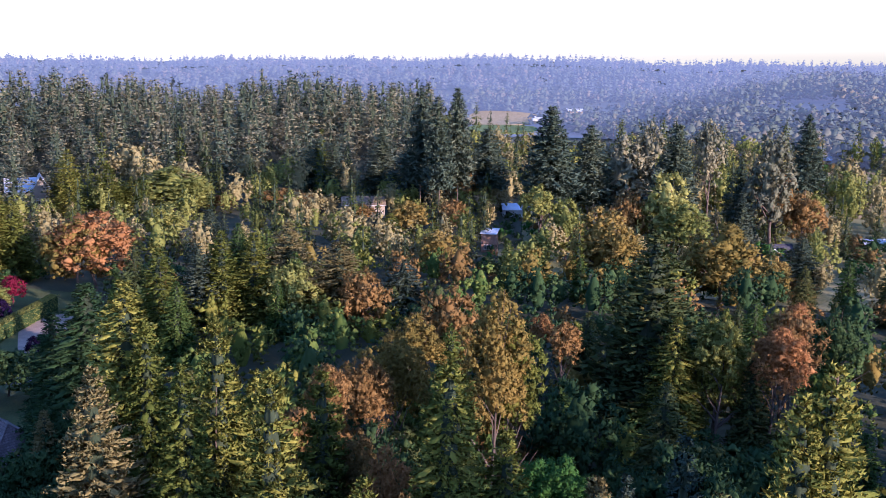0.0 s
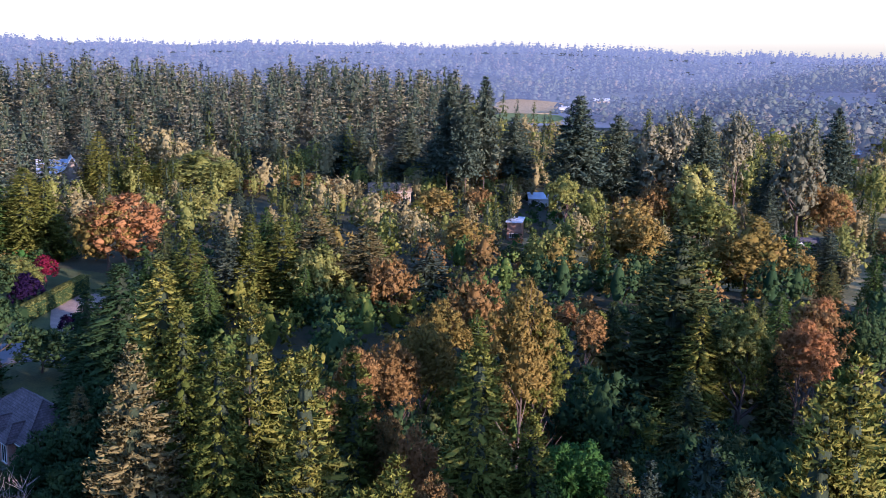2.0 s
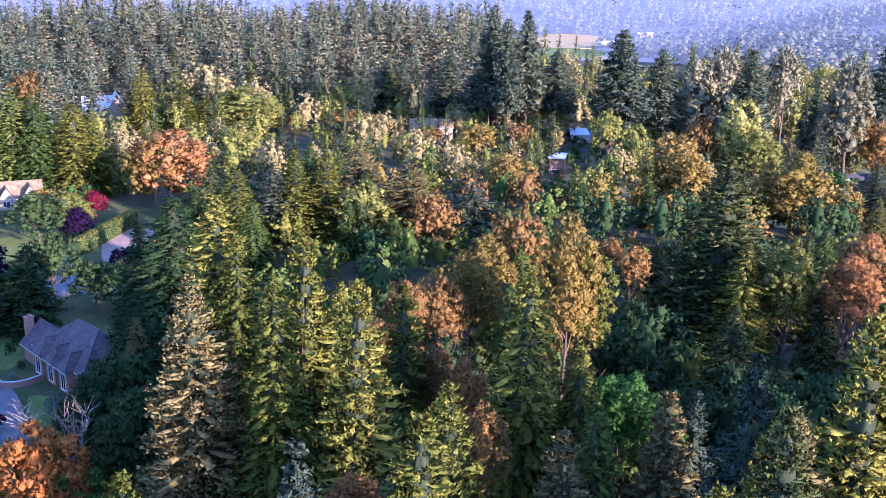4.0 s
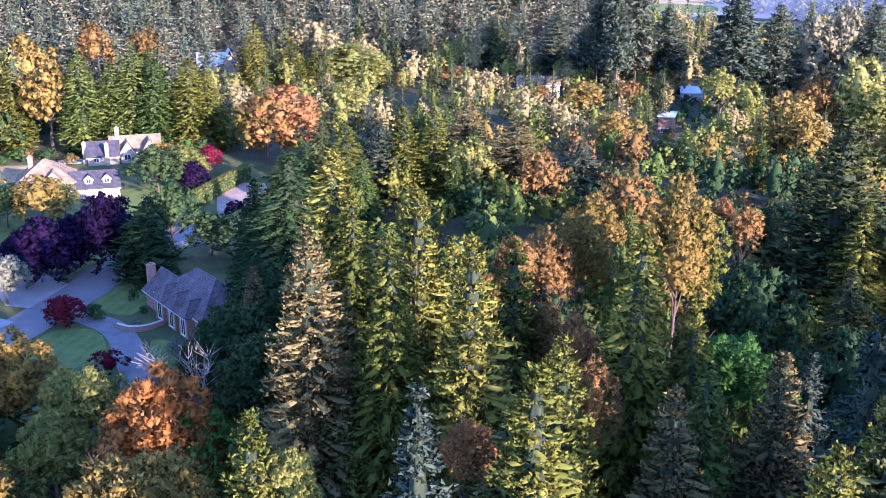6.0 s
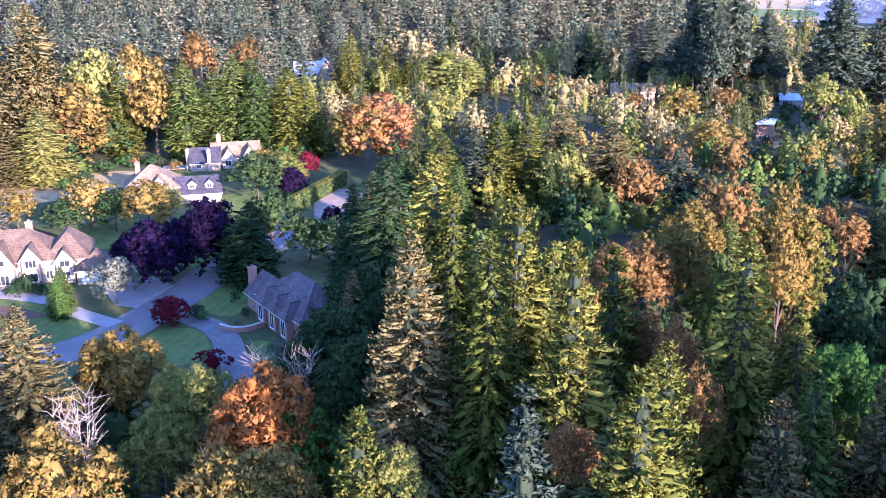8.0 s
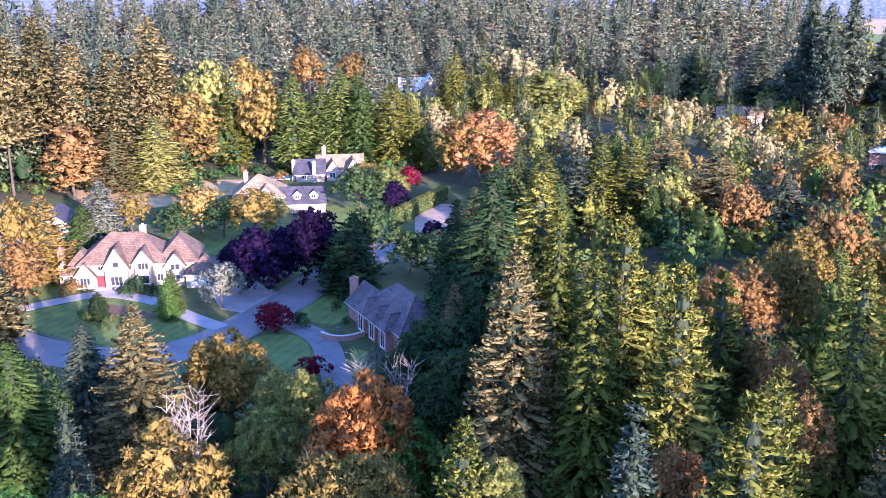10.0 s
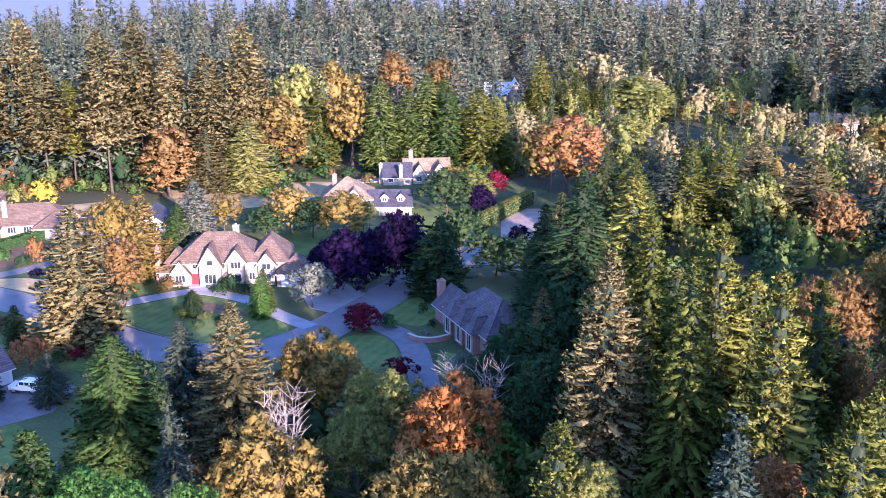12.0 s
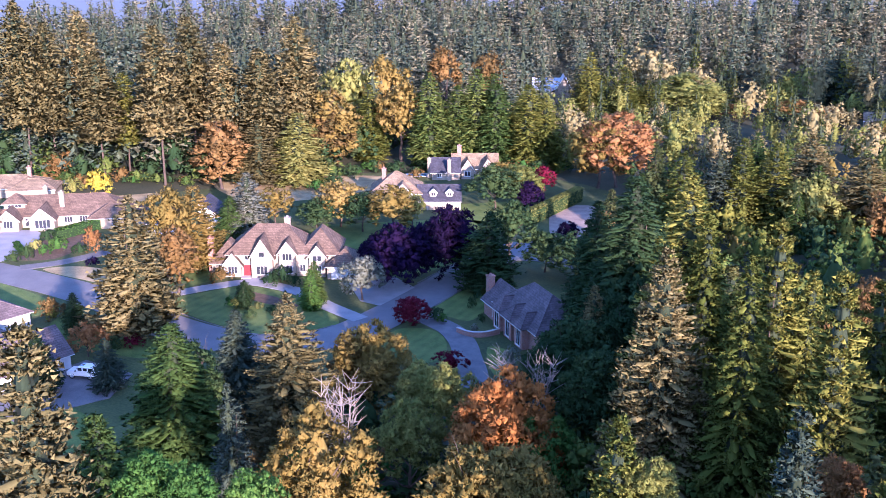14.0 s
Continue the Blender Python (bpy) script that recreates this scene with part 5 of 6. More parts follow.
def suv():
    root = tagged(new("car"), "white boxy off-road car parked on a drive", "car")
    paint, pn, pl = material("white_car_paint")
    pn["Principled BSDF"].inputs["Base Color"].default_value = (0.78, 0.78, 0.77, 1)
    pn["Principled BSDF"].inputs["Roughness"].default_value = 0.25
    pn["Principled BSDF"].inputs["Coat Weight"].default_value = 0.5
    rubber = surface("tyre_rubber", (0.015, 0.015, 0.016), (0.03, 0.03, 0.03), 3, 0.85, 0.1)

    def shell(rows, half, mat, name, label=""):
        bm = bmesh.new()
        left = [bm.verts.new((x, -half, z)) for x, z in rows]
        right = [bm.verts.new((x, half, z)) for x, z in rows]
        bm.faces.new(left)
        bm.faces.new(right[::-1])
        for i in range(len(rows)):
            j = (i + 1) % len(rows)
            bm.faces.new((left[j], left[i], right[i], right[j]))
        bmesh.ops.recalc_face_normals(bm, faces=bm.faces)
        bmesh.ops.bevel(bm, geom=bm.edges[:], offset=0.05, segments=2, affect="EDGES")
        return part(name, bm, mat, root, label)

    shell([(-2.3, 0.5), (2.35, 0.5), (2.35, 1.12), (2.25, 1.2), (0.95, 1.25), (-2.3, 1.25)], 1.0, paint, "body")
    shell([(0.95, 1.22), (0.45, 1.95), (-2.2, 1.98), (-2.28, 1.22)], 0.9, paint, "cabin")
    for s in (-1, 1):
        for a, b in ((0.52, -0.25), (-0.35, -1.1), (-1.2, -2.1)):
            part("side_window", box(b + 0.05, a - 0.05, s * 0.9 - 0.02, s * 0.9 + 0.02, 1.36, 1.82), GLASS, root)
        part("headlight", box(2.33, 2.38, s * 0.72 - 0.16, s * 0.72 + 0.16, 0.86, 1.05), GLASS, root)
        part("tail_light", box(-2.33, -2.28, s * 0.82 - 0.1, s * 0.82 + 0.1, 0.8, 1.15), RED_PAINT, root)
        part("mirror", box(0.7, 0.85, s * 1.1 - 0.1, s * 1.1 + 0.1, 1.25, 1.45), DARK_METAL, root)
        for x in (-1.45, 1.5):
            ang = np.linspace(0, 2 * np.pi, 21)[:-1]
            v, f = tube([(x, s * 0.78, 0.43), (x, s * 1.03, 0.43)], [0.43, 0.43], 20)
            cap = [list(range(20, 40))]
            t = new("wheel", mesh_from("wheel", v, f, rubber))
            t.parent = root
            v, f = tube([(x, s * 0.9, 0.43), (x, s * 1.035, 0.43), (x, s * 1.036, 0.43)], [0.27, 0.25, 0.01], 16)
            r = new("rim", mesh_from("rim", v, f, METAL_ROOF))
            r.parent = t
    bm = bmesh.new()
    v = [bm.verts.new(p) for p in ((0.93, -0.8, 1.3), (0.93, 0.8, 1.3), (0.5, 0.78, 1.9), (0.5, -0.78, 1.9))]
    f = bm.faces.new(v)
    ret = bmesh.ops.extrude_face_region(bm, geom=[f])
    for e in ret["geom"]:
        if isinstance(e, bmesh.types.BMVert):
            e.co.x += 0.035
    part("windscreen", bm, GLASS, root)
    part("rear_window", box(-2.31, -2.26, -0.7, 0.7, 1.38, 1.8), GLASS, root)
    part("bumper", box(2.34, 2.5, -0.95, 0.95, 0.45, 0.72), DARK_METAL, root)
    part("roof_window", box(-0.2, 0.35, -0.45, 0.45, 1.965, 1.985), GLASS, root)
    return root


suv().matrix_basis = pose(-121.6, 87.6, PAVE_Z + 0.001, 0, 0, 197)

# ---- bare trees ----
BARE = [bare_mesh(300 + i) for i in range(3)]
for i, (x, y, high, wide) in enumerate(((-56.4, 62.6, 22.5, 8), (-49.2, 85.1, 18.5, 8), (-46.0, 86.5, 18.2, 6))):
    foot = tagged(new("bare_tree"), "leafless pale tree among autumn woodland", "tree", "woodland trees")
    foot.matrix_basis = pose(x, y, 0, 0, 0, 70 * i)
    limbs = new("limb", BARE[i % 3])
    limbs.parent = foot
    limbs.matrix_basis = pose(0, 0, high * 0.5) @ Matrix.Diagonal((wide, wide, high * 0.5, 1))
    t = new("trunk", TRUNK["straight"][i % 3])
    t.parent = foot
    t.matrix_basis = Matrix.Diagonal((wide, wide, high * 0.6, 1))

# ---- trees that stand out singly ----
tree("fir", "bronze", -30.3, 77.9, 35.5, 12.0, "fir_tree", "golden bronze-tinged fir in mixed woodland", "tree", "woodland trees")
tree("cedar", "olive", -32.1, 92.0, 39.6, 15.4, "cedar_tree", "sunlit olive-green cedar in mixed woodland", "tree", "woodland trees")
tree("cedar", "olive", -29.2, 88.7, 36.8, 10.3, "cedar_tree", "sunlit olive-green cedar in mixed woodland", "tree", "woodland trees")
tree("cedar", "olive", -22.2, 76.1, 36.6, 10.3, "cedar_tree", "sunlit olive-green cedar in mixed woodland", "tree", "woodland trees")
tree("fir", "olive", -21.5, 84.6, 38.1, 10.7, "fir_tree", "sunlit olive-green fir in mixed woodland", "tree", "woodland trees")
tree("fir", "olive", -14.1, 70.7, 38.2, 10.8, "fir_tree", "sunlit olive-green fir in mixed woodland", "tree", "woodland trees")
tree("cedar", "olive", -18.3, 85.2, 33.2, 9.3, "cedar_tree", "sunlit olive-green cedar in mixed woodland", "tree", "woodland trees")
tree("fir", "olive", -12.4, 86.1, 33.2, 9.9, "fir_tree", "sunlit olive-green fir in mixed woodland", "tree", "woodland trees")
tree("cedar", "olive", -0.7, 73.8, 38.7, 11.9, "cedar_tree", "sunlit olive-green cedar in mixed woodland", "tree", "woodland trees")
tree("cedar", "olive", 3.8, 74.6, 32.4, 9.5, "cedar_tree", "sunlit olive-green cedar in mixed woodland", "tree", "woodland trees")
tree("fir", "bronze", 2.1, 62.7, 30.2, 9.4, "fir_tree", "golden bronze-tinged fir in mixed woodland", "tree", "woodland trees")
tree("cedar", "cedar", 4.6, 66.5, 30.8, 8.6, "cedar_tree", "fresh green cedar in mixed woodland", "tree", "woodland trees")
tree("spruce", "spruce", -12.5, 42.5, 38.6, 10.8, "spruce_tree", "blue-grey spruce in mixed woodland", "tree", "woodland trees")
tree("fir", "olive", -6.7, 48.5, 37.6, 11.8, "fir_tree", "sunlit olive-green fir in mixed woodland", "tree", "woodland trees")
tree("fir", "olive", -5.7, 56.6, 35.7, 10.0, "fir_tree", "sunlit olive-green fir in mixed woodland", "tree", "woodland trees")
tree("fir", "bronze", 10.3, 69.8, 30.7, 8.6, "fir_tree", "golden bronze-tinged fir in mixed woodland", "tree", "woodland trees")
tree("spruce", "spruce", 13.0, 72.4, 29.7, 8.8, "spruce_tree", "blue-grey spruce in mixed woodland", "tree", "woodland trees")
tree("spruce", "spruce", 15.0, 62.7, 36.9, 10.3, "spruce_tree", "blue-grey spruce in mixed woodland", "tree", "woodland trees")
tree("fir", "olive", 12.7, 49.9, 36.2, 10.1, "fir_tree", "sunlit olive-green fir in mixed woodland", "tree", "woodland trees")
tree("fir", "bronze", 14.8, 52.4, 36.9, 10.3, "fir_tree", "golden bronze-tinged fir in mixed woodland", "tree", "woodland trees")
tree("fir", "olive", 9.1, 43.6, 36.3, 10.2, "fir_tree", "sunlit olive-green fir in mixed woodland", "tree", "woodland trees")
tree("fir", "olive", -24.2, 47.7, 33.2, 9.3, "fir_tree", "sunlit olive-green fir in mixed woodland", "tree", "woodland trees")
tree("fir", "bronze", -49.1, 111.3, 19.5, 6.2, "fir_tree", "golden bronze-tinged fir in mixed woodland", "tree", "woodland trees")
tree("cedar", "deep", -48.0, 123.6, 32.1, 17.7, "cedar_tree", "deep green cedar in mixed woodland", "tree", "woodland trees")
tree("cedar", "deep", -57.9, 135.8, 24.8, 11.5, "cedar_tree", "deep green cedar in mixed woodland", "tree", "woodland trees")
tree("fir", "fir", -13.6, 80.9, 26.6, 9.0, "fir_tree", "dark green fir in mixed woodland", "tree", "woodland trees")
tree("dome", "orange", -11.6, 53.9, 30.7, 4.0, "broadleaf_tree", "orange autumn broadleaf tree in mixed woodland", "tree", "woodland trees")
tree("oval", "orange", -5.8, 78.7, 29.6, 5.4, "tall_broadleaf_tree", "orange autumn narrow broadleaf tree in mixed woodland", "tree", "woodland trees")
tree("oval", "russet", -3.8, 66.7, 30.6, 3.8, "tall_broadleaf_tree", "russet-brown autumn narrow broadleaf tree in mixed woodland", "tree", "woodland trees")
tree("oval", "russet", -9.0, 86.5, 27.6, 3.8, "tall_broadleaf_tree", "russet-brown autumn narrow broadleaf tree in mixed woodland", "tree", "woodland trees")
tree("dome", "green", 8.8, 86.2, 25.8, 7.5, "broadleaf_tree", "bright green broadleaf tree in mixed woodland", "tree", "woodland trees")
tree("dome", "green", 11.2, 83.8, 24.6, 6.3, "broadleaf_tree", "bright green broadleaf tree in mixed woodland", "tree", "woodland trees")
tree("oval", "gold", 4.0, 108.6, 35.8, 8.0, "tall_broadleaf_tree", "golden autumn narrow broadleaf tree in mixed woodland", "tree", "woodland trees")
tree("oval", "olive", 6.0, 112.5, 32.1, 7.3, "tall_broadleaf_tree", "sunlit olive-green narrow broadleaf tree in mixed woodland", "tree", "woodland trees")
tree("fir_mid", "fir", 30.1, 151.6, 34.7, 19.1, "fir_tree", "dark green fir in mixed woodland", "tree", "woodland trees")
tree("cedar", "olive", 32.0, 143.0, 23.7, 10.4, "cedar_tree", "sunlit olive-green cedar in mixed woodland", "tree", "woodland trees")
tree("dome_mid", "orange", 13.0, 156.1, 20.5, 4.6, "broadleaf_tree", "orange autumn broadleaf tree in mixed woodland", "tree", "woodland trees")
tree("dome_mid", "russet", 16.6, 150.7, 21.0, 6.2, "broadleaf_tree", "russet-brown autumn broadleaf tree in mixed woodland", "tree", "woodland trees")
tree("dome_mid", "russet", -1.8, 161.8, 23.9, 12.4, "broadleaf_tree", "russet-brown autumn broadleaf tree in mixed woodland", "tree", "woodland trees")
tree("dome", "gold", -7.2, 146.7, 22.9, 9.6, "broadleaf_tree", "golden autumn broadleaf tree in mixed woodland", "tree", "woodland trees")
tree("dome", "russet", -14.6, 106.0, 27.6, 5.8, "broadleaf_tree", "russet-brown autumn broadleaf tree in mixed woodland", "tree", "woodland trees")
tree("dome", "russet", -11.6, 116.4, 25.3, 8.5, "broadleaf_tree", "russet-brown autumn broadleaf tree in mixed woodland", "tree", "woodland trees")
tree("dome", "gold", -7.7, 121.6, 26.2, 8.8, "broadleaf_tree", "golden autumn broadleaf tree in mixed woodland", "tree", "woodland trees")
tree("dome", "yellowgreen", 38.0, 141.4, 24.4, 8.2, "broadleaf_tree", "pale yellow-green broadleaf tree in mixed woodland", "tree", "woodland trees")
tree("dome", "orange", 46.1, 139.0, 23.7, 8.8, "broadleaf_tree", "orange autumn broadleaf tree in mixed woodland", "tree", "woodland trees")
tree("dome_mid", "orange", -94.1, 250.4, 21.5, 23.7, "broadleaf_tree", "orange autumn broadleaf tree in mixed woodland", "tree", "woodland trees")
tree("dome_mid", "gold", -98.2, 246.8, 20.0, 16.1, "broadleaf_tree", "golden autumn broadleaf tree at the edge of a garden", "tree", "garden trees")
tree("oval_mid", "yellowgreen", -111.4, 381.4, 18.8, 27.5, "tall_broadleaf_tree", "pale yellow-green narrow broadleaf tree in mixed woodland", "tree", "woodland trees")
tree("oval_mid", "yellowgreen", -103.0, 378.5, 13.9, 17.5, "tall_broadleaf_tree", "pale yellow-green narrow broadleaf tree in mixed woodland", "tree", "woodland trees")
tree("oval_mid", "yellowgreen", -95.2, 313.2, 14.4, 14.7, "tall_broadleaf_tree", "pale yellow-green narrow broadleaf tree in mixed woodland", "tree", "woodland trees")
tree("dome_mid", "orange", -93.7, 386.0, 6.5, 15.7, "broadleaf_tree", "small orange autumn broadleaf tree in mixed woodland", "tree", "woodland trees")
tree("cedar_mid", "olive", -147.3, 369.3, 25.4, 14.5, "cedar_tree", "sunlit olive-green cedar in mixed woodland", "tree", "woodland trees")
tree("fir_mid", "olive", -130.6, 364.8, 20.0, 13.2, "fir_tree", "sunlit olive-green fir in mixed woodland", "tree", "woodland trees")
tree("fir_mid", "olive", -122.9, 367.4, 15.7, 10.0, "fir_tree", "sunlit olive-green fir in mixed woodland", "tree", "woodland trees")
tree("cedar_mid", "cedar", -138.7, 263.6, 27.9, 16.3, "cedar_tree", "fresh green cedar in mixed woodland", "tree", "woodland trees")
tree("cedar_mid", "cedar", -143.4, 261.2, 25.7, 12.1, "cedar_tree", "fresh green cedar in mixed woodland", "tree", "woodland trees")
tree("cedar_mid", "olive", -124.8, 259.3, 25.7, 16.0, "cedar_tree", "sunlit olive-green cedar in mixed woodland", "tree", "woodland trees")
tree("cedar_mid", "olive", -120.3, 261.4, 22.5, 12.1, "cedar_tree", "sunlit olive-green cedar in mixed woodland", "tree", "woodland trees")
tree("fir_mid", "spruce", -57.9, 214.6, 19.8, 10.7, "fir_tree", "blue-grey fir in mixed woodland", "tree", "woodland trees")
tree("fir_mid", "olive", -53.0, 215.8, 22.9, 10.2, "fir_tree", "sunlit olive-green fir in mixed woodland", "tree", "woodland trees")
tree("fir_mid", "olive", -46.2, 217.3, 21.9, 11.6, "fir_tree", "sunlit olive-green fir in mixed woodland", "tree", "woodland trees")
tree("cedar_mid", "olive", -61.5, 198.1, 21.5, 12.3, "cedar_tree", "sunlit olive-green cedar at the edge of a garden", "tree", "garden trees")
tree("fir_mid", "spruce", -74.0, 287.9, 16.1, 9.8, "fir_tree", "blue-grey fir in mixed woodland", "tree", "woodland trees")
tree("fir_mid", "bronze", -41.4, 233.5, 21.7, 15.9, "fir_tree", "golden bronze-tinged fir in mixed woodland", "tree", "woodland trees")
tree("dome_mid", "yellowgreen", -37.2, 213.9, 16.2, 13.9, "broadleaf_tree", "pale yellow-green broadleaf tree in mixed woodland", "tree", "woodland trees")
tree("fir_mid", "bronze", -27.5, 220.3, 19.8, 17.6, "fir_tree", "golden bronze-tinged fir in mixed woodland", "tree", "woodland trees")
tree("dome_mid", "russet", -21.1, 210.9, 16.1, 11.1, "broadleaf_tree", "russet-brown autumn broadleaf tree in mixed woodland", "tree", "woodland trees")
tree("cedar_mid", "olive", -22.1, 306.1, 12.8, 12.6, "cedar_tree", "sunlit olive-green cedar in mixed woodland", "tree", "woodland trees")
tree("spruce_mid", "spruce", -13.3, 226.5, 14.5, 15.5, "spruce_tree", "blue-grey spruce in mixed woodland", "tree", "woodland trees")
tree("dome_mid", "gold", -17.0, 326.4, 14.7, 14.9, "broadleaf_tree", "golden autumn broadleaf tree in mixed woodland", "tree", "woodland trees")
tree("dome_mid", "russet", -3.2, 336.8, 13.9, 13.4, "broadleaf_tree", "russet-brown autumn broadleaf tree in mixed woodland", "tree", "woodland trees")
tree("oval_mid", "gold", -5.6, 266.7, 15.4, 13.0, "tall_broadleaf_tree", "golden autumn narrow broadleaf tree in mixed woodland", "tree", "woodland trees")
tree("dome_mid", "russet", -36.7, 355.1, 8.3, 14.3, "broadleaf_tree", "russet-brown autumn broadleaf tree in mixed woodland", "tree", "woodland trees")
tree("dome_mid", "russet", -71.9, 390.6, 8.8, 24.7, "broadleaf_tree", "russet-brown autumn broadleaf tree in mixed woodland", "tree", "woodland trees")
tree("dome_mid", "russet", -59.3, 382.5, 8.1, 19.8, "broadleaf_tree", "russet-brown autumn broadleaf tree in mixed woodland", "tree", "woodland trees")
tree("fir_mid", "haze_blue", -61.7, 422.6, 25.1, 18.6, "fir_tree", "haze-tinted blue-green fir in mixed woodland", "tree", "woodland trees")
tree("fir_mid", "haze_blue", -53.4, 413.6, 25.3, 16.7, "fir_tree", "haze-tinted blue-green fir in mixed woodland", "tree", "woodland trees")
tree("fir_mid", "haze_blue", -34.5, 425.5, 30.0, 18.6, "fir_tree", "haze-tinted blue-green fir in mixed woodland", "tree", "woodland trees")
tree("fir_mid", "spruce", -20.9, 396.3, 25.7, 17.4, "fir_tree", "blue-grey fir in mixed woodland", "tree", "woodland trees")
tree("dome_mid", "russet", -4.1, 386.8, 24.6, 20.6, "broadleaf_tree", "russet-brown autumn broadleaf tree in mixed woodland", "tree", "woodland trees")
tree("tall", "haze_blue", 9.7, 396.6, 35.2, 18.6, "tall_fir_tree", "haze-tinted blue-green tall bare-trunked fir in mixed woodland", "tree", "woodland trees")
tree("tall", "haze_blue", -1.9, 356.8, 50.8, 12.8, "tall_fir_tree", "haze-tinted blue-green tall bare-trunked fir in mixed woodland", "tree", "woodland trees")
tree("tall", "haze_blue", -8.5, 346.7, 47.7, 12.5, "tall_fir_tree", "haze-tinted blue-green tall bare-trunked fir in mixed woodland", "tree", "woodland trees")
tree("tall", "haze_blue", -14.7, 356.5, 49.8, 12.8, "tall_fir_tree", "haze-tinted blue-green tall bare-trunked fir in mixed woodland", "tree", "woodland trees")
tree("oval_mid", "gold", 37.2, 264.0, 24.6, 17.1, "tall_broadleaf_tree", "golden autumn narrow broadleaf tree in mixed woodland", "tree", "woodland trees")
tree("oval_mid", "gold", 41.3, 255.2, 20.8, 11.5, "tall_broadleaf_tree", "golden autumn narrow broadleaf tree in mixed woodland", "tree", "woodland trees")
tree("oval_mid", "yellowgreen", 31.9, 305.0, 22.4, 10.6, "tall_broadleaf_tree", "pale yellow-green narrow broadleaf tree in mixed woodland", "tree", "woodland trees")
tree("dome_mid", "yellowgreen", 24.9, 325.7, 23.1, 12.1, "broadleaf_tree", "pale yellow-green broadleaf tree in mixed woodland", "tree", "woodland trees")
tree("oval_mid", "gold", 46.7, 373.7, 28.5, 11.4, "tall_broadleaf_tree", "golden autumn narrow broadleaf tree in mixed woodland", "tree", "woodland trees")
tree("oval_mid", "yellowgreen", 66.0, 319.8, 31.8, 16.8, "tall_broadleaf_tree", "pale yellow-green narrow broadleaf tree in mixed woodland", "tree", "woodland trees")
tree("oval_mid", "yellowgreen", 70.6, 308.5, 21.8, 15.5, "tall_broadleaf_tree", "pale yellow-green narrow broadleaf tree in mixed woodland", "tree", "woodland trees")
tree("oval_mid", "gold", 65.7, 247.9, 24.1, 17.3, "tall_broadleaf_tree", "golden autumn narrow broadleaf tree in mixed woodland", "tree", "woodland trees")
tree("dome_mid", "russet", 54.2, 322.0, 22.0, 14.4, "broadleaf_tree", "russet-brown autumn broadleaf tree in mixed woodland", "tree", "woodland trees")
tree("oval_mid", "gold", 60.2, 254.5, 20.0, 7.2, "tall_broadleaf_tree", "golden autumn narrow broadleaf tree in mixed woodland", "tree", "woodland trees")
tree("fir_mid", "spruce", 88.5, 314.2, 24.9, 10.2, "fir_tree", "blue-grey fir in mixed woodland", "tree", "woodland trees")
tree("dome_mid", "russet", 110.5, 349.4, 29.9, 19.1, "broadleaf_tree", "russet-brown autumn broadleaf tree in mixed woodland", "tree", "woodland trees")
tree("oval_mid", "distant", 56.1, 362.2, 40.8, 21.9, "tall_broadleaf_tree", "haze-tinted grey-green narrow broadleaf tree in mixed woodland", "tree", "woodland trees")
tree("tall", "haze_blue", 30.4, 345.3, 48.0, 19.7, "tall_fir_tree", "haze-tinted blue-green tall bare-trunked fir in mixed woodland", "tree", "woodland trees")
tree("oval_mid", "distant", 68.8, 370.2, 46.0, 16.1, "tall_broadleaf_tree", "haze-tinted grey-green narrow broadleaf tree in mixed woodland", "tree", "woodland trees")
tree("tall", "haze_blue", 45.1, 353.7, 42.4, 15.2, "tall_fir_tree", "haze-tinted blue-green tall bare-trunked fir in mixed woodland", "tree", "woodland trees")
tree("tall", "haze_blue", 72.2, 338.9, 44.5, 16.8, "tall_fir_tree", "haze-tinted blue-green tall bare-trunked fir in mixed woodland", "tree", "woodland trees")
tree("oval_mid", "distant", 94.1, 385.2, 46.3, 12.5, "tall_broadleaf_tree", "haze-tinted grey-green narrow broadleaf tree in mixed woodland", "tree", "woodland trees")
tree("fir", "olive", 21.7, 55.9, 43.5, 12.2, "fir_tree", "sunlit olive-green fir in mixed woodland", "tree", "woodland trees")
tree("fir", "olive", 19.6, 54.5, 42.1, 11.8, "fir_tree", "sunlit olive-green fir in mixed woodland", "tree", "woodland trees")
tree("fir", "fir", 13.4, 48.1, 38.8, 10.9, "fir_tree", "dark green fir in mixed woodland", "tree", "woodland trees")
tree("dome_mid", "russet", 49.0, 144.9, 24.7, 10.1, "broadleaf_tree", "russet-brown autumn broadleaf tree in mixed woodland", "tree", "woodland trees")
tree("dome_mid", "orange", 50.6, 147.5, 25.0, 5.1, "broadleaf_tree", "orange autumn broadleaf tree in mixed woodland", "tree", "woodland trees")
tree("oval", "olive", 38.5, 142.9, 25.3, 7.5, "tall_broadleaf_tree", "sunlit olive-green narrow broadleaf tree in mixed woodland", "tree", "woodland trees")
tree("fir_mid", "spruce", 93.8, 272.2, 16.5, 13.0, "fir_tree", "blue-grey fir in mixed woodland", "tree", "woodland trees")
tree("dome_mid", "gold", 85.2, 269.8, 11.6, 10.8, "broadleaf_tree", "golden autumn broadleaf tree in mixed woodland", "tree", "woodland trees")
tree("dome_mid", "russet", 116.1, 338.6, 23.0, 14.3, "broadleaf_tree", "russet-brown autumn broadleaf tree in mixed woodland", "tree", "woodland trees")
tree("oval_mid", "distant", 102.6, 332.5, 46.2, 16.6, "tall_broadleaf_tree", "haze-tinted grey-green narrow broadleaf tree in mixed woodland", "tree", "woodland trees")
tree("tall", "haze_blue", 138.6, 404.9, 46.0, 12.8, "tall_fir_tree", "haze-tinted blue-green tall bare-trunked fir in mixed woodland", "tree", "woodland trees")
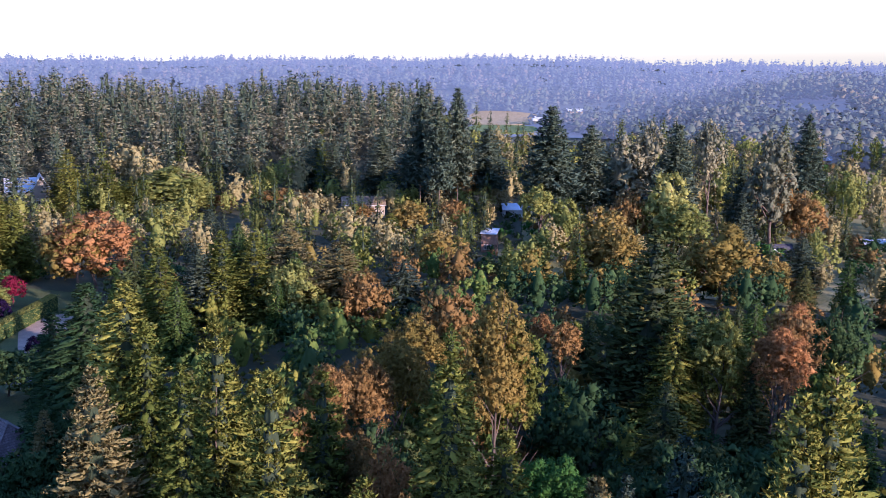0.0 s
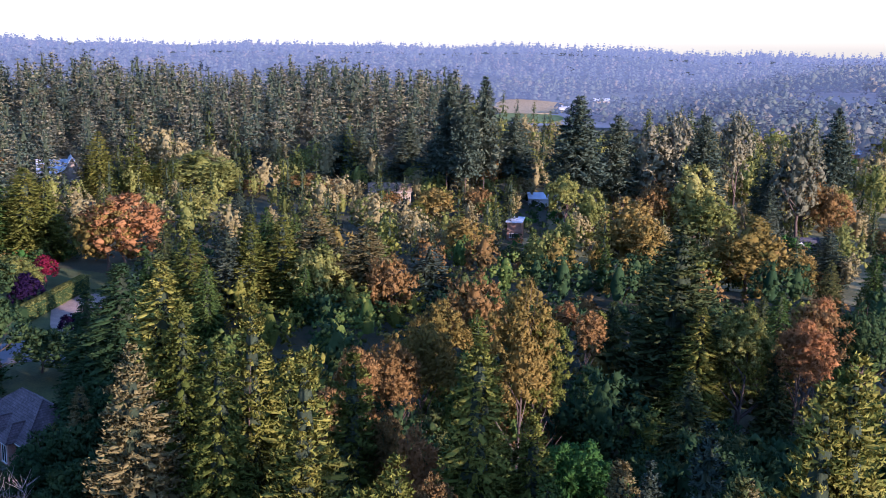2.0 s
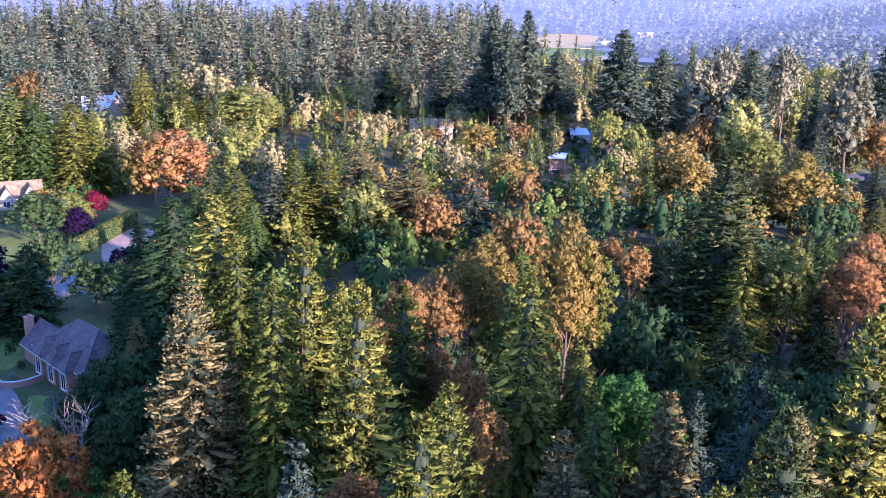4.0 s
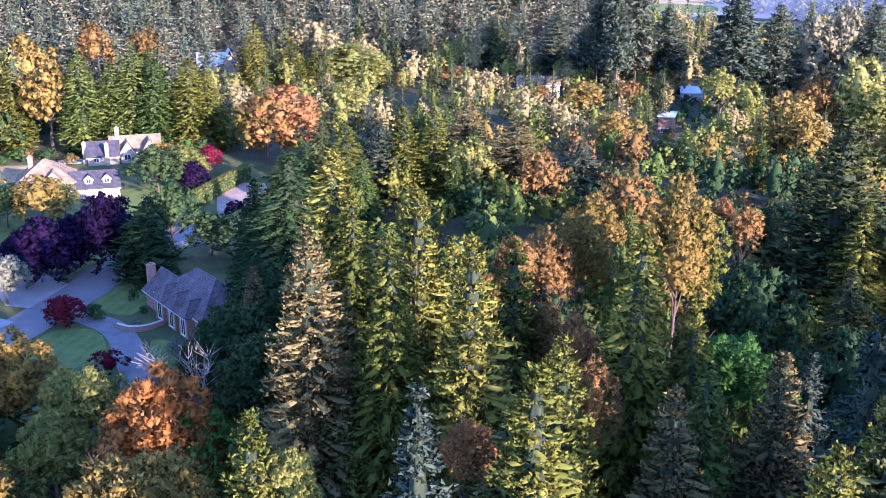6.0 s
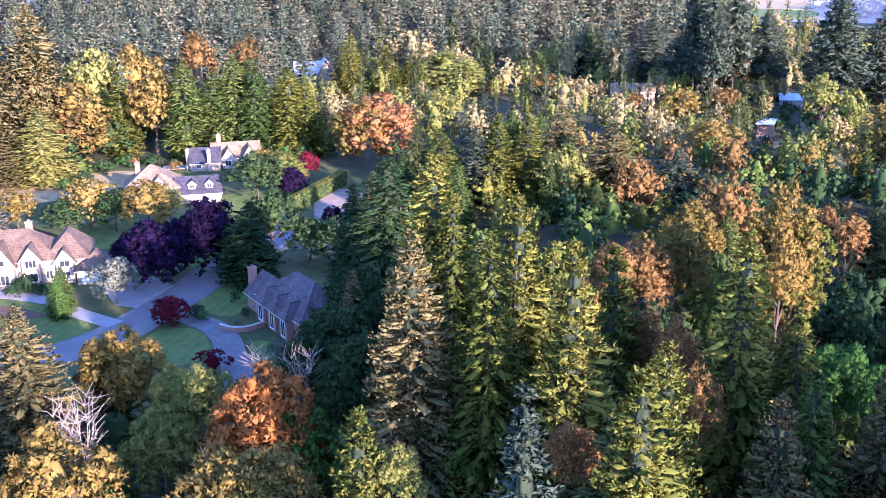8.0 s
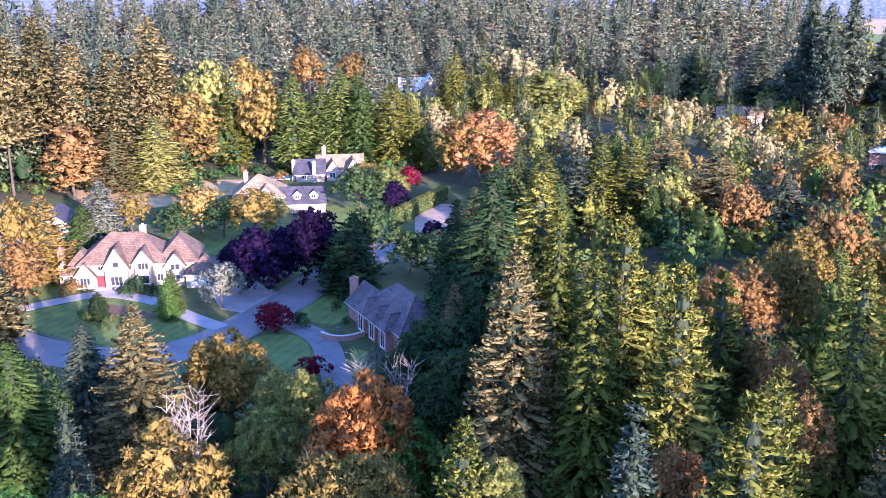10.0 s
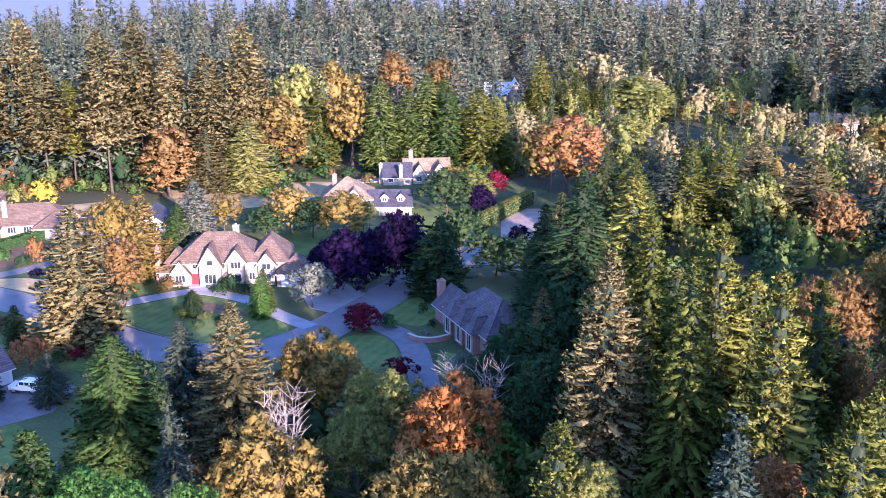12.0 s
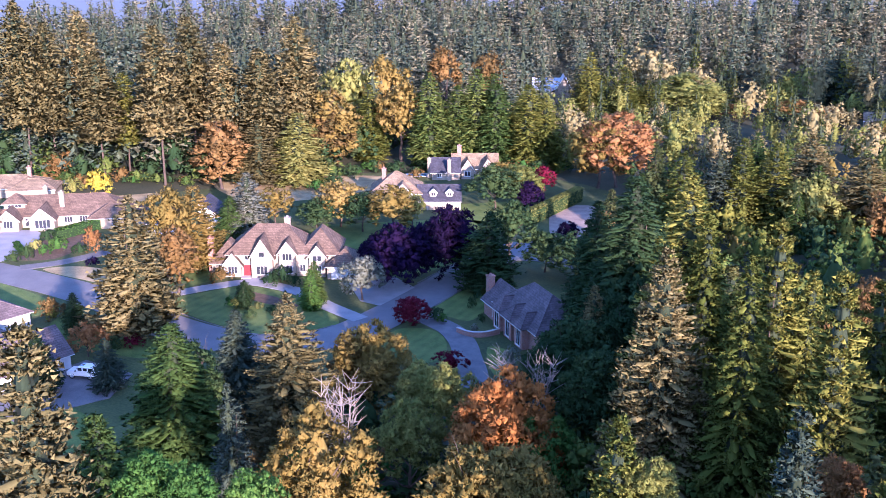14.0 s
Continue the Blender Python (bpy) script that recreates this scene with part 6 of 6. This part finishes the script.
tree("fir_mid", "haze_blue", 101.7, 364.0, 30.4, 13.2, "fir_tree", "haze-tinted blue-green fir in mixed woodland", "tree", "woodland trees")
tree("dome_mid", "deep", 60.9, 156.5, 21.6, 9.9, "broadleaf_tree", "deep green broadleaf tree in mixed woodland", "tree", "woodland trees")
tree("tall", "bronze", -240.7, 177.2, 50.0, 15.8, "tall_fir_tree", "golden bronze-tinged tall bare-trunked fir in mixed woodland", "tree", "woodland trees")
tree("tall", "bronze", -236.2, 182.8, 44.7, 14.0, "tall_fir_tree", "golden bronze-tinged tall bare-trunked fir in mixed woodland", "tree", "woodland trees")
tree("tall", "bronze", -237.8, 196.3, 47.0, 14.6, "tall_fir_tree", "golden bronze-tinged tall bare-trunked fir in mixed woodland", "tree", "woodland trees")
tree("tall", "bronze", -225.1, 189.4, 36.2, 15.2, "tall_fir_tree", "golden bronze-tinged tall bare-trunked fir at the edge of a garden", "tree", "garden trees")
tree("tall", "bronze", -206.1, 193.4, 44.2, 15.8, "tall_fir_tree", "golden bronze-tinged tall bare-trunked fir at the edge of a garden", "tree", "garden trees")
tree("tall", "olive", -223.3, 197.2, 30.1, 12.5, "tall_fir_tree", "sunlit olive-green tall bare-trunked fir at the edge of a garden", "tree", "garden trees")
tree("tall", "bronze", -209.8, 210.6, 45.4, 15.6, "tall_fir_tree", "golden bronze-tinged tall bare-trunked fir at the edge of a garden", "tree", "garden trees")
tree("tall", "bronze", -196.6, 209.0, 38.9, 15.3, "tall_fir_tree", "golden bronze-tinged tall bare-trunked fir at the edge of a garden", "tree", "garden trees")
tree("oval_mid", "russet", -189.0, 197.3, 20.5, 16.0, "tall_broadleaf_tree", "russet-brown autumn narrow broadleaf tree at the edge of a garden", "tree", "garden trees")
tree("tall", "bronze", -185.8, 211.6, 37.6, 15.2, "tall_fir_tree", "golden bronze-tinged tall bare-trunked fir at the edge of a garden", "tree", "garden trees")
tree("fir_mid", "bronze", -181.8, 205.0, 18.5, 14.1, "fir_tree", "golden bronze-tinged fir at the edge of a garden", "tree", "garden trees")
tree("tall", "bronze", -186.6, 230.0, 45.0, 14.9, "tall_fir_tree", "golden bronze-tinged tall bare-trunked fir at the edge of a garden", "tree", "garden trees")
tree("cedar_mid", "yellowgreen", -173.0, 211.3, 20.6, 17.1, "cedar_tree", "pale yellow-green cedar at the edge of a garden", "tree", "garden trees")
tree("oval_mid", "gold", -177.8, 233.3, 25.6, 18.3, "tall_broadleaf_tree", "golden autumn narrow broadleaf tree at the edge of a garden", "tree", "garden trees")
tree("oval_mid", "russet", -176.4, 229.4, 19.6, 14.8, "tall_broadleaf_tree", "russet-brown autumn narrow broadleaf tree at the edge of a garden", "tree", "garden trees")
tree("cedar_mid", "olive", -174.2, 249.8, 24.0, 13.5, "cedar_tree", "sunlit olive-green cedar at the edge of a garden", "tree", "garden trees")
tree("dome_mid", "gold", -164.0, 252.1, 26.1, 16.3, "broadleaf_tree", "golden autumn broadleaf tree in mixed woodland", "tree", "woodland trees")
tree("dome_mid", "yellowgreen", -191.2, 263.6, 30.7, 20.1, "broadleaf_tree", "pale yellow-green broadleaf tree in mixed woodland", "tree", "woodland trees")
tree("dome_mid", "gold", -186.5, 278.6, 30.5, 17.0, "broadleaf_tree", "golden autumn broadleaf tree in mixed woodland", "tree", "woodland trees")
tree("cedar_mid", "cedar", -153.8, 251.5, 28.3, 15.3, "cedar_tree", "fresh green cedar in mixed woodland", "tree", "woodland trees")
tree("cedar_mid", "cedar", -146.5, 255.6, 25.0, 15.3, "cedar_tree", "fresh green cedar in mixed woodland", "tree", "woodland trees")
tree("cedar_mid", "cedar", -141.3, 258.3, 29.1, 16.4, "cedar_tree", "fresh green cedar in mixed woodland", "tree", "woodland trees")
tree("cedar_mid", "cedar", -133.8, 256.4, 25.6, 15.1, "cedar_tree", "fresh green cedar in mixed woodland", "tree", "woodland trees")
tree("cedar_mid", "olive", -131.1, 272.7, 24.0, 19.1, "cedar_tree", "sunlit olive-green cedar in mixed woodland", "tree", "woodland trees")
tree("dome_mid", "russet", -164.6, 279.9, 34.1, 12.8, "broadleaf_tree", "russet-brown autumn broadleaf tree in mixed woodland", "tree", "woodland trees")
tree("dome_mid", "russet", -173.6, 331.5, 27.4, 14.8, "broadleaf_tree", "russet-brown autumn broadleaf tree in mixed woodland", "tree", "woodland trees")
tree("fir_mid", "deep", -86.5, 155.1, 14.4, 12.5, "fir_tree", "deep green fir at the edge of a garden", "tree", "garden trees")
tree("dome_mid", "deep", -87.3, 166.9, 15.6, 9.4, "broadleaf_tree", "deep green broadleaf tree at the edge of a garden", "tree", "garden trees")
tree("dome_mid", "deep", -80.9, 169.5, 9.1, 11.3, "broadleaf_tree", "deep green broadleaf tree at the edge of a garden", "tree", "garden trees")
tree("dome_mid", "deep", -73.1, 166.3, 10.6, 12.0, "broadleaf_tree", "deep green broadleaf tree at the edge of a garden", "tree", "garden trees")
tree("low", "purple", -102.4, 147.3, 13.4, 12.9, "broadleaf_tree", "dark purple-leaved round-crowned tree at the edge of a garden", "tree", "garden trees")
tree("low", "purple", -99.9, 153.4, 13.1, 10.4, "broadleaf_tree", "dark purple-leaved round-crowned tree at the edge of a garden", "tree", "garden trees")
tree("low", "purple", -97.3, 160.7, 14.9, 11.8, "broadleaf_tree", "dark purple-leaved round-crowned tree at the edge of a garden", "tree", "garden trees")
tree("low", "purple", -106.9, 148.0, 10.6, 7.7, "broadleaf_tree", "dark purple-leaved round-crowned tree at the edge of a garden", "tree", "garden trees")
tree("fir_mid", "bronze", -126.4, 103.9, 24.5, 13.4, "fir_tree", "golden bronze-tinged fir at the edge of a garden", "tree", "garden trees")
tree("fir_mid", "gold", -133.0, 112.5, 14.8, 8.2, "fir_tree", "golden autumn fir at the edge of a garden", "tree", "garden trees")
tree("dome_mid", "gold", -143.1, 129.0, 19.5, 10.3, "broadleaf_tree", "golden autumn broadleaf tree at the edge of a garden", "tree", "garden trees")
tree("fir_mid", "gold", -143.4, 137.1, 17.9, 11.7, "fir_tree", "golden autumn fir at the edge of a garden", "tree", "garden trees")
tree("oval_mid", "russet", -137.0, 124.3, 14.1, 8.4, "tall_broadleaf_tree", "russet-brown autumn narrow broadleaf tree at the edge of a garden", "tree", "garden trees")
tree("cedar", "cedar", -85.1, 69.7, 21.3, 13.0, "cedar_tree", "broad fresh green cedar in mixed woodland", "tree", "woodland trees")
tree("oval", "deep", -86.0, 74.5, 17.8, 7.5, "tall_broadleaf_tree", "deep green narrow broadleaf tree in mixed woodland", "tree", "woodland trees")
tree("cedar", "spruce", -90.3, 86.7, 16.7, 8.4, "cedar_tree", "blue-grey cedar at the edge of a garden", "tree", "garden trees")
tree("fir", "bronze", -75.2, 78.5, 23.7, 11.5, "fir_tree", "golden bronze-tinged fir at the edge of a garden", "tree", "garden trees")
tree("dome", "gold", -72.5, 92.8, 16.3, 12.4, "broadleaf_tree", "golden autumn broadleaf tree at the edge of a garden", "tree", "garden trees")
tree("dome", "russet", -75.9, 95.3, 12.5, 9.1, "broadleaf_tree", "russet-brown autumn broadleaf tree at the edge of a garden", "tree", "garden trees")
tree("dome", "yellowgreen", -62.2, 87.4, 14.8, 6.8, "broadleaf_tree", "pale yellow-green broadleaf tree at the edge of a garden", "tree", "garden trees")
tree("dome", "yellowgreen", -57.9, 85.2, 16.5, 7.9, "broadleaf_tree", "pale yellow-green broadleaf tree in mixed woodland", "tree", "woodland trees")
tree("dome", "yellowgreen", -57.5, 76.2, 15.6, 8.2, "broadleaf_tree", "bright yellow-green broadleaf tree in mixed woodland", "tree", "woodland trees")
tree("dome", "sun_orange", -47.7, 81.4, 19.3, 13.8, "broadleaf_tree", "orange autumn broadleaf tree in mixed woodland", "tree", "woodland trees")
tree("dome", "green", -43.5, 81.0, 14.7, 9.0, "broadleaf_tree", "bright green broadleaf tree in mixed woodland", "tree", "woodland trees")
tree("oval", "gold", -56.0, 57.9, 23.6, 11.8, "tall_broadleaf_tree", "golden autumn narrow broadleaf tree in mixed woodland", "tree", "woodland trees")
tree("dome", "gold", -40.6, 60.4, 21.8, 16.0, "broadleaf_tree", "golden autumn broadleaf tree in mixed woodland", "tree", "woodland trees")
tree("dome", "gold", -37.6, 59.6, 21.8, 9.5, "broadleaf_tree", "golden autumn broadleaf tree in mixed woodland", "tree", "woodland trees")
tree("fir", "bronze", -55.5, 27.7, 40.6, 13.3, "fir_tree", "golden bronze-tinged fir in mixed woodland", "tree", "woodland trees")
tree("cedar", "cedar", -65.4, 40.9, 26.7, 11.4, "cedar_tree", "fresh green cedar in mixed woodland", "tree", "woodland trees")
tree("spruce", "spruce", -64.8, 55.9, 23.7, 6.6, "spruce_tree", "blue-grey spruce in mixed woodland", "tree", "woodland trees")
tree("dome", "green", -58.8, 39.4, 25.8, 6.4, "broadleaf_tree", "bright green broadleaf tree in mixed woodland", "tree", "woodland trees")
tree("dome", "green", -55.1, 40.3, 25.4, 5.5, "broadleaf_tree", "bright green broadleaf tree in mixed woodland", "tree", "woodland trees")
tree("dome", "green", -51.8, 43.4, 24.3, 5.6, "broadleaf_tree", "bright green broadleaf tree in mixed woodland", "tree", "woodland trees")
tree("cedar", "cedar", -57.9, 31.2, 29.9, 8.9, "cedar_tree", "fresh green cedar in mixed woodland", "tree", "woodland trees")
tree("dome", "yellowgreen", -22.0, 48.4, 30.5, 4.0, "broadleaf_tree", "pale yellow-green broadleaf tree in mixed woodland", "tree", "woodland trees")
tree("dome", "deep", -49.8, 104.4, 17.3, 13.1, "broadleaf_tree", "deep green broadleaf tree in mixed woodland", "tree", "woodland trees")
tree("dome", "deep", -41.2, 89.5, 19.6, 10.7, "broadleaf_tree", "deep green broadleaf tree in mixed woodland", "tree", "woodland trees")
tree("dome", "deep", -50.2, 99.9, 15.7, 8.5, "broadleaf_tree", "deep green broadleaf tree in mixed woodland", "tree", "woodland trees")
tree("dome", "deep", -46.4, 112.0, 18.6, 9.0, "broadleaf_tree", "deep green broadleaf tree in mixed woodland", "tree", "woodland trees")
tree("low", "red", -89.8, 131.2, 5.3, 6.4, "broadleaf_tree", "small dark red-leaved round-crowned tree at the edge of a garden", "tree", "garden trees")
tree("shrub", "red", -73.4, 115.7, 3.8, 5.3, "garden_shrub", "small dark red-leaved rounded garden shrub at the edge of a garden", "shrub", "garden trees")
tree("cedar_mid", "cedar", -110.4, 131.8, 8.5, 4.7, "cedar_tree", "fresh green cedar at the edge of a garden", "tree", "garden trees")
tree("dome_mid", "silver", -103.8, 137.5, 9.1, 9.1, "broadleaf_tree", "pale silvery-green broadleaf tree at the edge of a garden", "tree", "garden trees")
tree("fir_mid", "deep", -123.5, 127.7, 3.8, 3.6, "fir_tree", "small deep green fir at the edge of a garden", "tree", "garden trees")
tree("shrub", "orange", -172.7, 136.4, 6.2, 4.6, "garden_shrub", "small orange autumn rounded garden shrub at the edge of a garden", "shrub", "garden trees")
tree("dome_mid", "orange", -127.5, 93.8, 6.2, 5.9, "broadleaf_tree", "small orange autumn broadleaf tree at the edge of a garden", "tree", "garden trees")
tree("fir_mid", "deep", -136.6, 99.4, 7.8, 4.3, "fir_tree", "deep green fir at the edge of a garden", "tree", "garden trees")
tree("shrub", "russet", -147.1, 103.0, 4.2, 5.2, "garden_shrub", "small russet-brown autumn rounded garden shrub at the edge of a garden", "shrub", "garden trees")
tree("shrub", "yellow", -212.8, 175.3, 7.5, 7.8, "garden_shrub", "bright yellow rounded garden shrub at the edge of a garden", "shrub", "garden trees")
tree("shrub", "yellowgreen", -218.7, 172.1, 5.5, 5.4, "garden_shrub", "small pale yellow-green rounded garden shrub at the edge of a garden", "shrub", "garden trees")
tree("dome_mid", "russet", -234.8, 183.5, 9.5, 9.9, "broadleaf_tree", "russet-brown autumn broadleaf tree at the edge of a garden", "tree", "garden trees")
tree("fir_mid", "silver", -149.1, 160.3, 15.5, 10.6, "fir_tree", "pale silvery-green fir at the edge of a garden", "tree", "garden trees")
tree("dome_mid", "gold", -152.1, 173.7, 9.9, 8.7, "broadleaf_tree", "golden autumn broadleaf tree at the edge of a garden", "tree", "garden trees")
tree("cedar_mid", "cedar", -151.1, 156.5, 10.7, 8.1, "cedar_tree", "fresh green cedar at the edge of a garden", "tree", "garden trees")
tree("dome_mid", "gold", -137.3, 179.3, 11.8, 13.2, "broadleaf_tree", "golden autumn broadleaf tree at the edge of a garden", "tree", "garden trees")
tree("dome_mid", "gold", -123.4, 179.3, 11.9, 14.1, "broadleaf_tree", "golden autumn broadleaf tree at the edge of a garden", "tree", "garden trees")
tree("dome_mid", "yellowgreen", -122.9, 188.1, 8.8, 6.0, "broadleaf_tree", "pale yellow-green broadleaf tree at the edge of a garden", "tree", "garden trees")
tree("dome_mid", "deep", -130.4, 178.3, 9.7, 10.4, "broadleaf_tree", "deep green broadleaf tree at the edge of a garden", "tree", "garden trees")
tree("dome_mid", "deep", -139.1, 172.6, 8.6, 10.4, "broadleaf_tree", "deep green broadleaf tree at the edge of a garden", "tree", "garden trees")
tree("dome_mid", "deep", -112.4, 211.2, 12.2, 13.5, "broadleaf_tree", "deep green broadleaf tree at the edge of a garden", "tree", "garden trees")
tree("dome_mid", "yellowgreen", -109.9, 220.7, 10.7, 13.0, "broadleaf_tree", "pale yellow-green broadleaf tree at the edge of a garden", "tree", "garden trees")
tree("dome_mid", "scarlet", -107.9, 232.7, 8.3, 6.3, "broadleaf_tree", "scarlet-leaved broadleaf tree at the edge of a garden", "tree", "garden trees")
tree("low", "purple", -105.0, 215.2, 8.1, 7.8, "broadleaf_tree", "dark purple-leaved round-crowned tree at the edge of a garden", "tree", "garden trees")
tree("low", "purple", -85.8, 194.1, 4.6, 5.1, "broadleaf_tree", "small dark purple-leaved round-crowned tree at the edge of a garden", "tree", "garden trees")
tree("dome_mid", "gold", -120.6, 229.7, 8.9, 9.1, "broadleaf_tree", "golden autumn broadleaf tree at the edge of a garden", "tree", "garden trees")
tree("shrub", "deep", -149.0, 152.4, 3.5, 8.6, "garden_shrub", "small deep green rounded garden shrub at the edge of a garden", "shrub", "garden trees")
tree("shrub", "deep", -144.2, 140.8, 4.6, 7.0, "garden_shrub", "small deep green rounded garden shrub at the edge of a garden", "shrub", "garden trees")
tree("spruce", "spruce", -115.0, 86.3, 8.3, 4.5, "spruce_tree", "blue-grey spruce at the edge of a garden", "tree", "garden trees")
tree("fir", "deep", -122.4, 80.2, 9.8, 5.4, "fir_tree", "deep green fir at the edge of a garden", "tree", "garden trees")
tree("shrub", "green", -180.3, 129.7, 2.8, 2.7, "garden_shrub", "small bright green rounded garden shrub at the edge of a garden", "shrub", "garden trees")
tree("shrub", "green", -179.7, 133.0, 3.6, 4.4, "garden_shrub", "small bright green rounded garden shrub at the edge of a garden", "shrub", "garden trees")
tree("shrub", "yellowgreen", -184.1, 130.7, 3.1, 3.2, "garden_shrub", "small pale yellow-green rounded garden shrub at the edge of a garden", "shrub", "garden trees")
tree("shrub", "deep", -180.0, 125.3, 4.0, 2.6, "garden_shrub", "small deep green rounded garden shrub at the edge of a garden", "shrub", "garden trees")
tree("shrub", "deep", -181.1, 122.8, 2.9, 3.5, "garden_shrub", "small deep green rounded garden shrub at the edge of a garden", "shrub", "garden trees")
tree("shrub", "deep", -187.5, 136.9, 3.5, 3.8, "garden_shrub", "small deep green rounded garden shrub at the edge of a garden", "shrub", "garden trees")
tree("shrub", "deep", -173.4, 133.5, 3.0, 3.6, "garden_shrub", "small deep green rounded garden shrub at the edge of a garden", "shrub", "garden trees")
tree("shrub", "purple", -164.7, 129.3, 2.2, 3.0, "garden_shrub", "small dark purple-leaved rounded garden shrub at the edge of a garden", "shrub", "garden trees")
tree("shrub", "russet", -134.2, 133.8, 3.4, 4.7, "garden_shrub", "small russet-brown autumn rounded garden shrub at the edge of a garden", "shrub", "garden trees")
tree("fir_mid", "deep", -120.4, 123.7, 4.9, 2.7, "fir_tree", "small deep green fir at the edge of a garden", "tree", "garden trees")
tree("shrub", "green", -122.9, 122.6, 2.5, 2.1, "garden_shrub", "small bright green rounded garden shrub at the edge of a garden", "shrub", "garden trees")
tree("shrub", "yellowgreen", -121.5, 122.7, 2.4, 1.8, "garden_shrub", "small pale yellow-green rounded garden shrub at the edge of a garden", "shrub", "garden trees")
tree("shrub", "deep", -124.3, 136.3, 3.1, 3.3, "garden_shrub", "small deep green rounded garden shrub at the edge of a garden", "shrub", "garden trees")
tree("shrub", "deep", -123.0, 138.6, 4.0, 4.4, "garden_shrub", "small deep green rounded garden shrub at the edge of a garden", "shrub", "garden trees")
tree("shrub", "deep", -120.0, 138.2, 2.8, 2.8, "garden_shrub", "small deep green rounded garden shrub at the edge of a garden", "shrub", "garden trees")
tree("shrub", "fir", -118.3, 124.8, 1.4, 2.5, "garden_shrub", "small dark green rounded garden shrub at the edge of a garden", "shrub", "garden trees")
tree("shrub", "deep", -114.7, 124.6, 1.5, 2.2, "garden_shrub", "small deep green rounded garden shrub at the edge of a garden", "shrub", "garden trees")
tree("shrub", "deep", -116.5, 120.3, 1.8, 2.2, "garden_shrub", "small deep green rounded garden shrub at the edge of a garden", "shrub", "garden trees")
tree("shrub", "deep", -83.9, 143.3, 2.6, 1.8, "garden_shrub", "small deep green rounded garden shrub at the edge of a garden", "shrub", "garden trees")
tree("shrub", "deep", -85.1, 147.9, 2.1, 1.9, "garden_shrub", "small deep green rounded garden shrub at the edge of a garden", "shrub", "garden trees")
tree("shrub", "silver", -78.3, 133.4, 1.5, 1.7, "garden_shrub", "small pale silvery-green rounded garden shrub at the edge of a garden", "shrub", "garden trees")
tree("shrub", "deep", -79.2, 137.5, 1.9, 1.6, "garden_shrub", "small deep green rounded garden shrub at the edge of a garden", "shrub", "garden trees")
tree("shrub", "silver", -66.2, 122.1, 3.9, 3.3, "garden_shrub", "small pale silvery-green rounded garden shrub at the edge of a garden", "shrub", "garden trees")
tree("shrub", "deep", -86.9, 135.0, 2.5, 3.0, "garden_shrub", "small deep green rounded garden shrub at the edge of a garden", "shrub", "garden trees")
tree("shrub", "green", -85.0, 134.1, 2.0, 2.2, "garden_shrub", "small bright green rounded garden shrub at the edge of a garden", "shrub", "garden trees")
tree("shrub", "deep", -167.0, 227.9, 4.3, 6.9, "garden_shrub", "small deep green rounded garden shrub at the edge of a garden", "shrub", "garden trees")
tree("shrub", "green", -166.3, 237.4, 3.4, 6.7, "garden_shrub", "small bright green rounded garden shrub at the edge of a garden", "shrub", "garden trees")
tree("shrub", "deep", -157.9, 238.2, 4.0, 7.3, "garden_shrub", "small deep green rounded garden shrub at the edge of a garden", "shrub", "garden trees")
tree("shrub", "russet", -148.8, 234.2, 3.3, 4.5, "garden_shrub", "small russet-brown autumn rounded garden shrub at the edge of a garden", "shrub", "garden trees")
tree("shrub", "deep", -163.7, 214.5, 3.8, 6.3, "garden_shrub", "small deep green rounded garden shrub at the edge of a garden", "shrub", "garden trees")
tree("shrub", "green", -164.6, 207.7, 3.4, 5.2, "garden_shrub", "small bright green rounded garden shrub at the edge of a garden", "shrub", "garden trees")
tree("cedar_mid", "green", -109.3, 129.0, 7.8, 4.3, "cedar_tree", "bright green cedar at the edge of a garden", "tree", "garden trees")
tree("shrub", "red", -124.0, 100.2, 2.7, 3.7, "garden_shrub", "small dark red-leaved rounded garden shrub at the edge of a garden", "shrub", "garden trees")
tree("shrub", "deep", -125.6, 97.4, 2.4, 2.7, "garden_shrub", "small deep green rounded garden shrub at the edge of a garden", "shrub", "garden trees")
tree("shrub", "yellowgreen", -146.1, 103.1, 2.5, 3.0, "garden_shrub", "small pale yellow-green rounded garden shrub at the edge of a garden", "shrub", "garden trees")
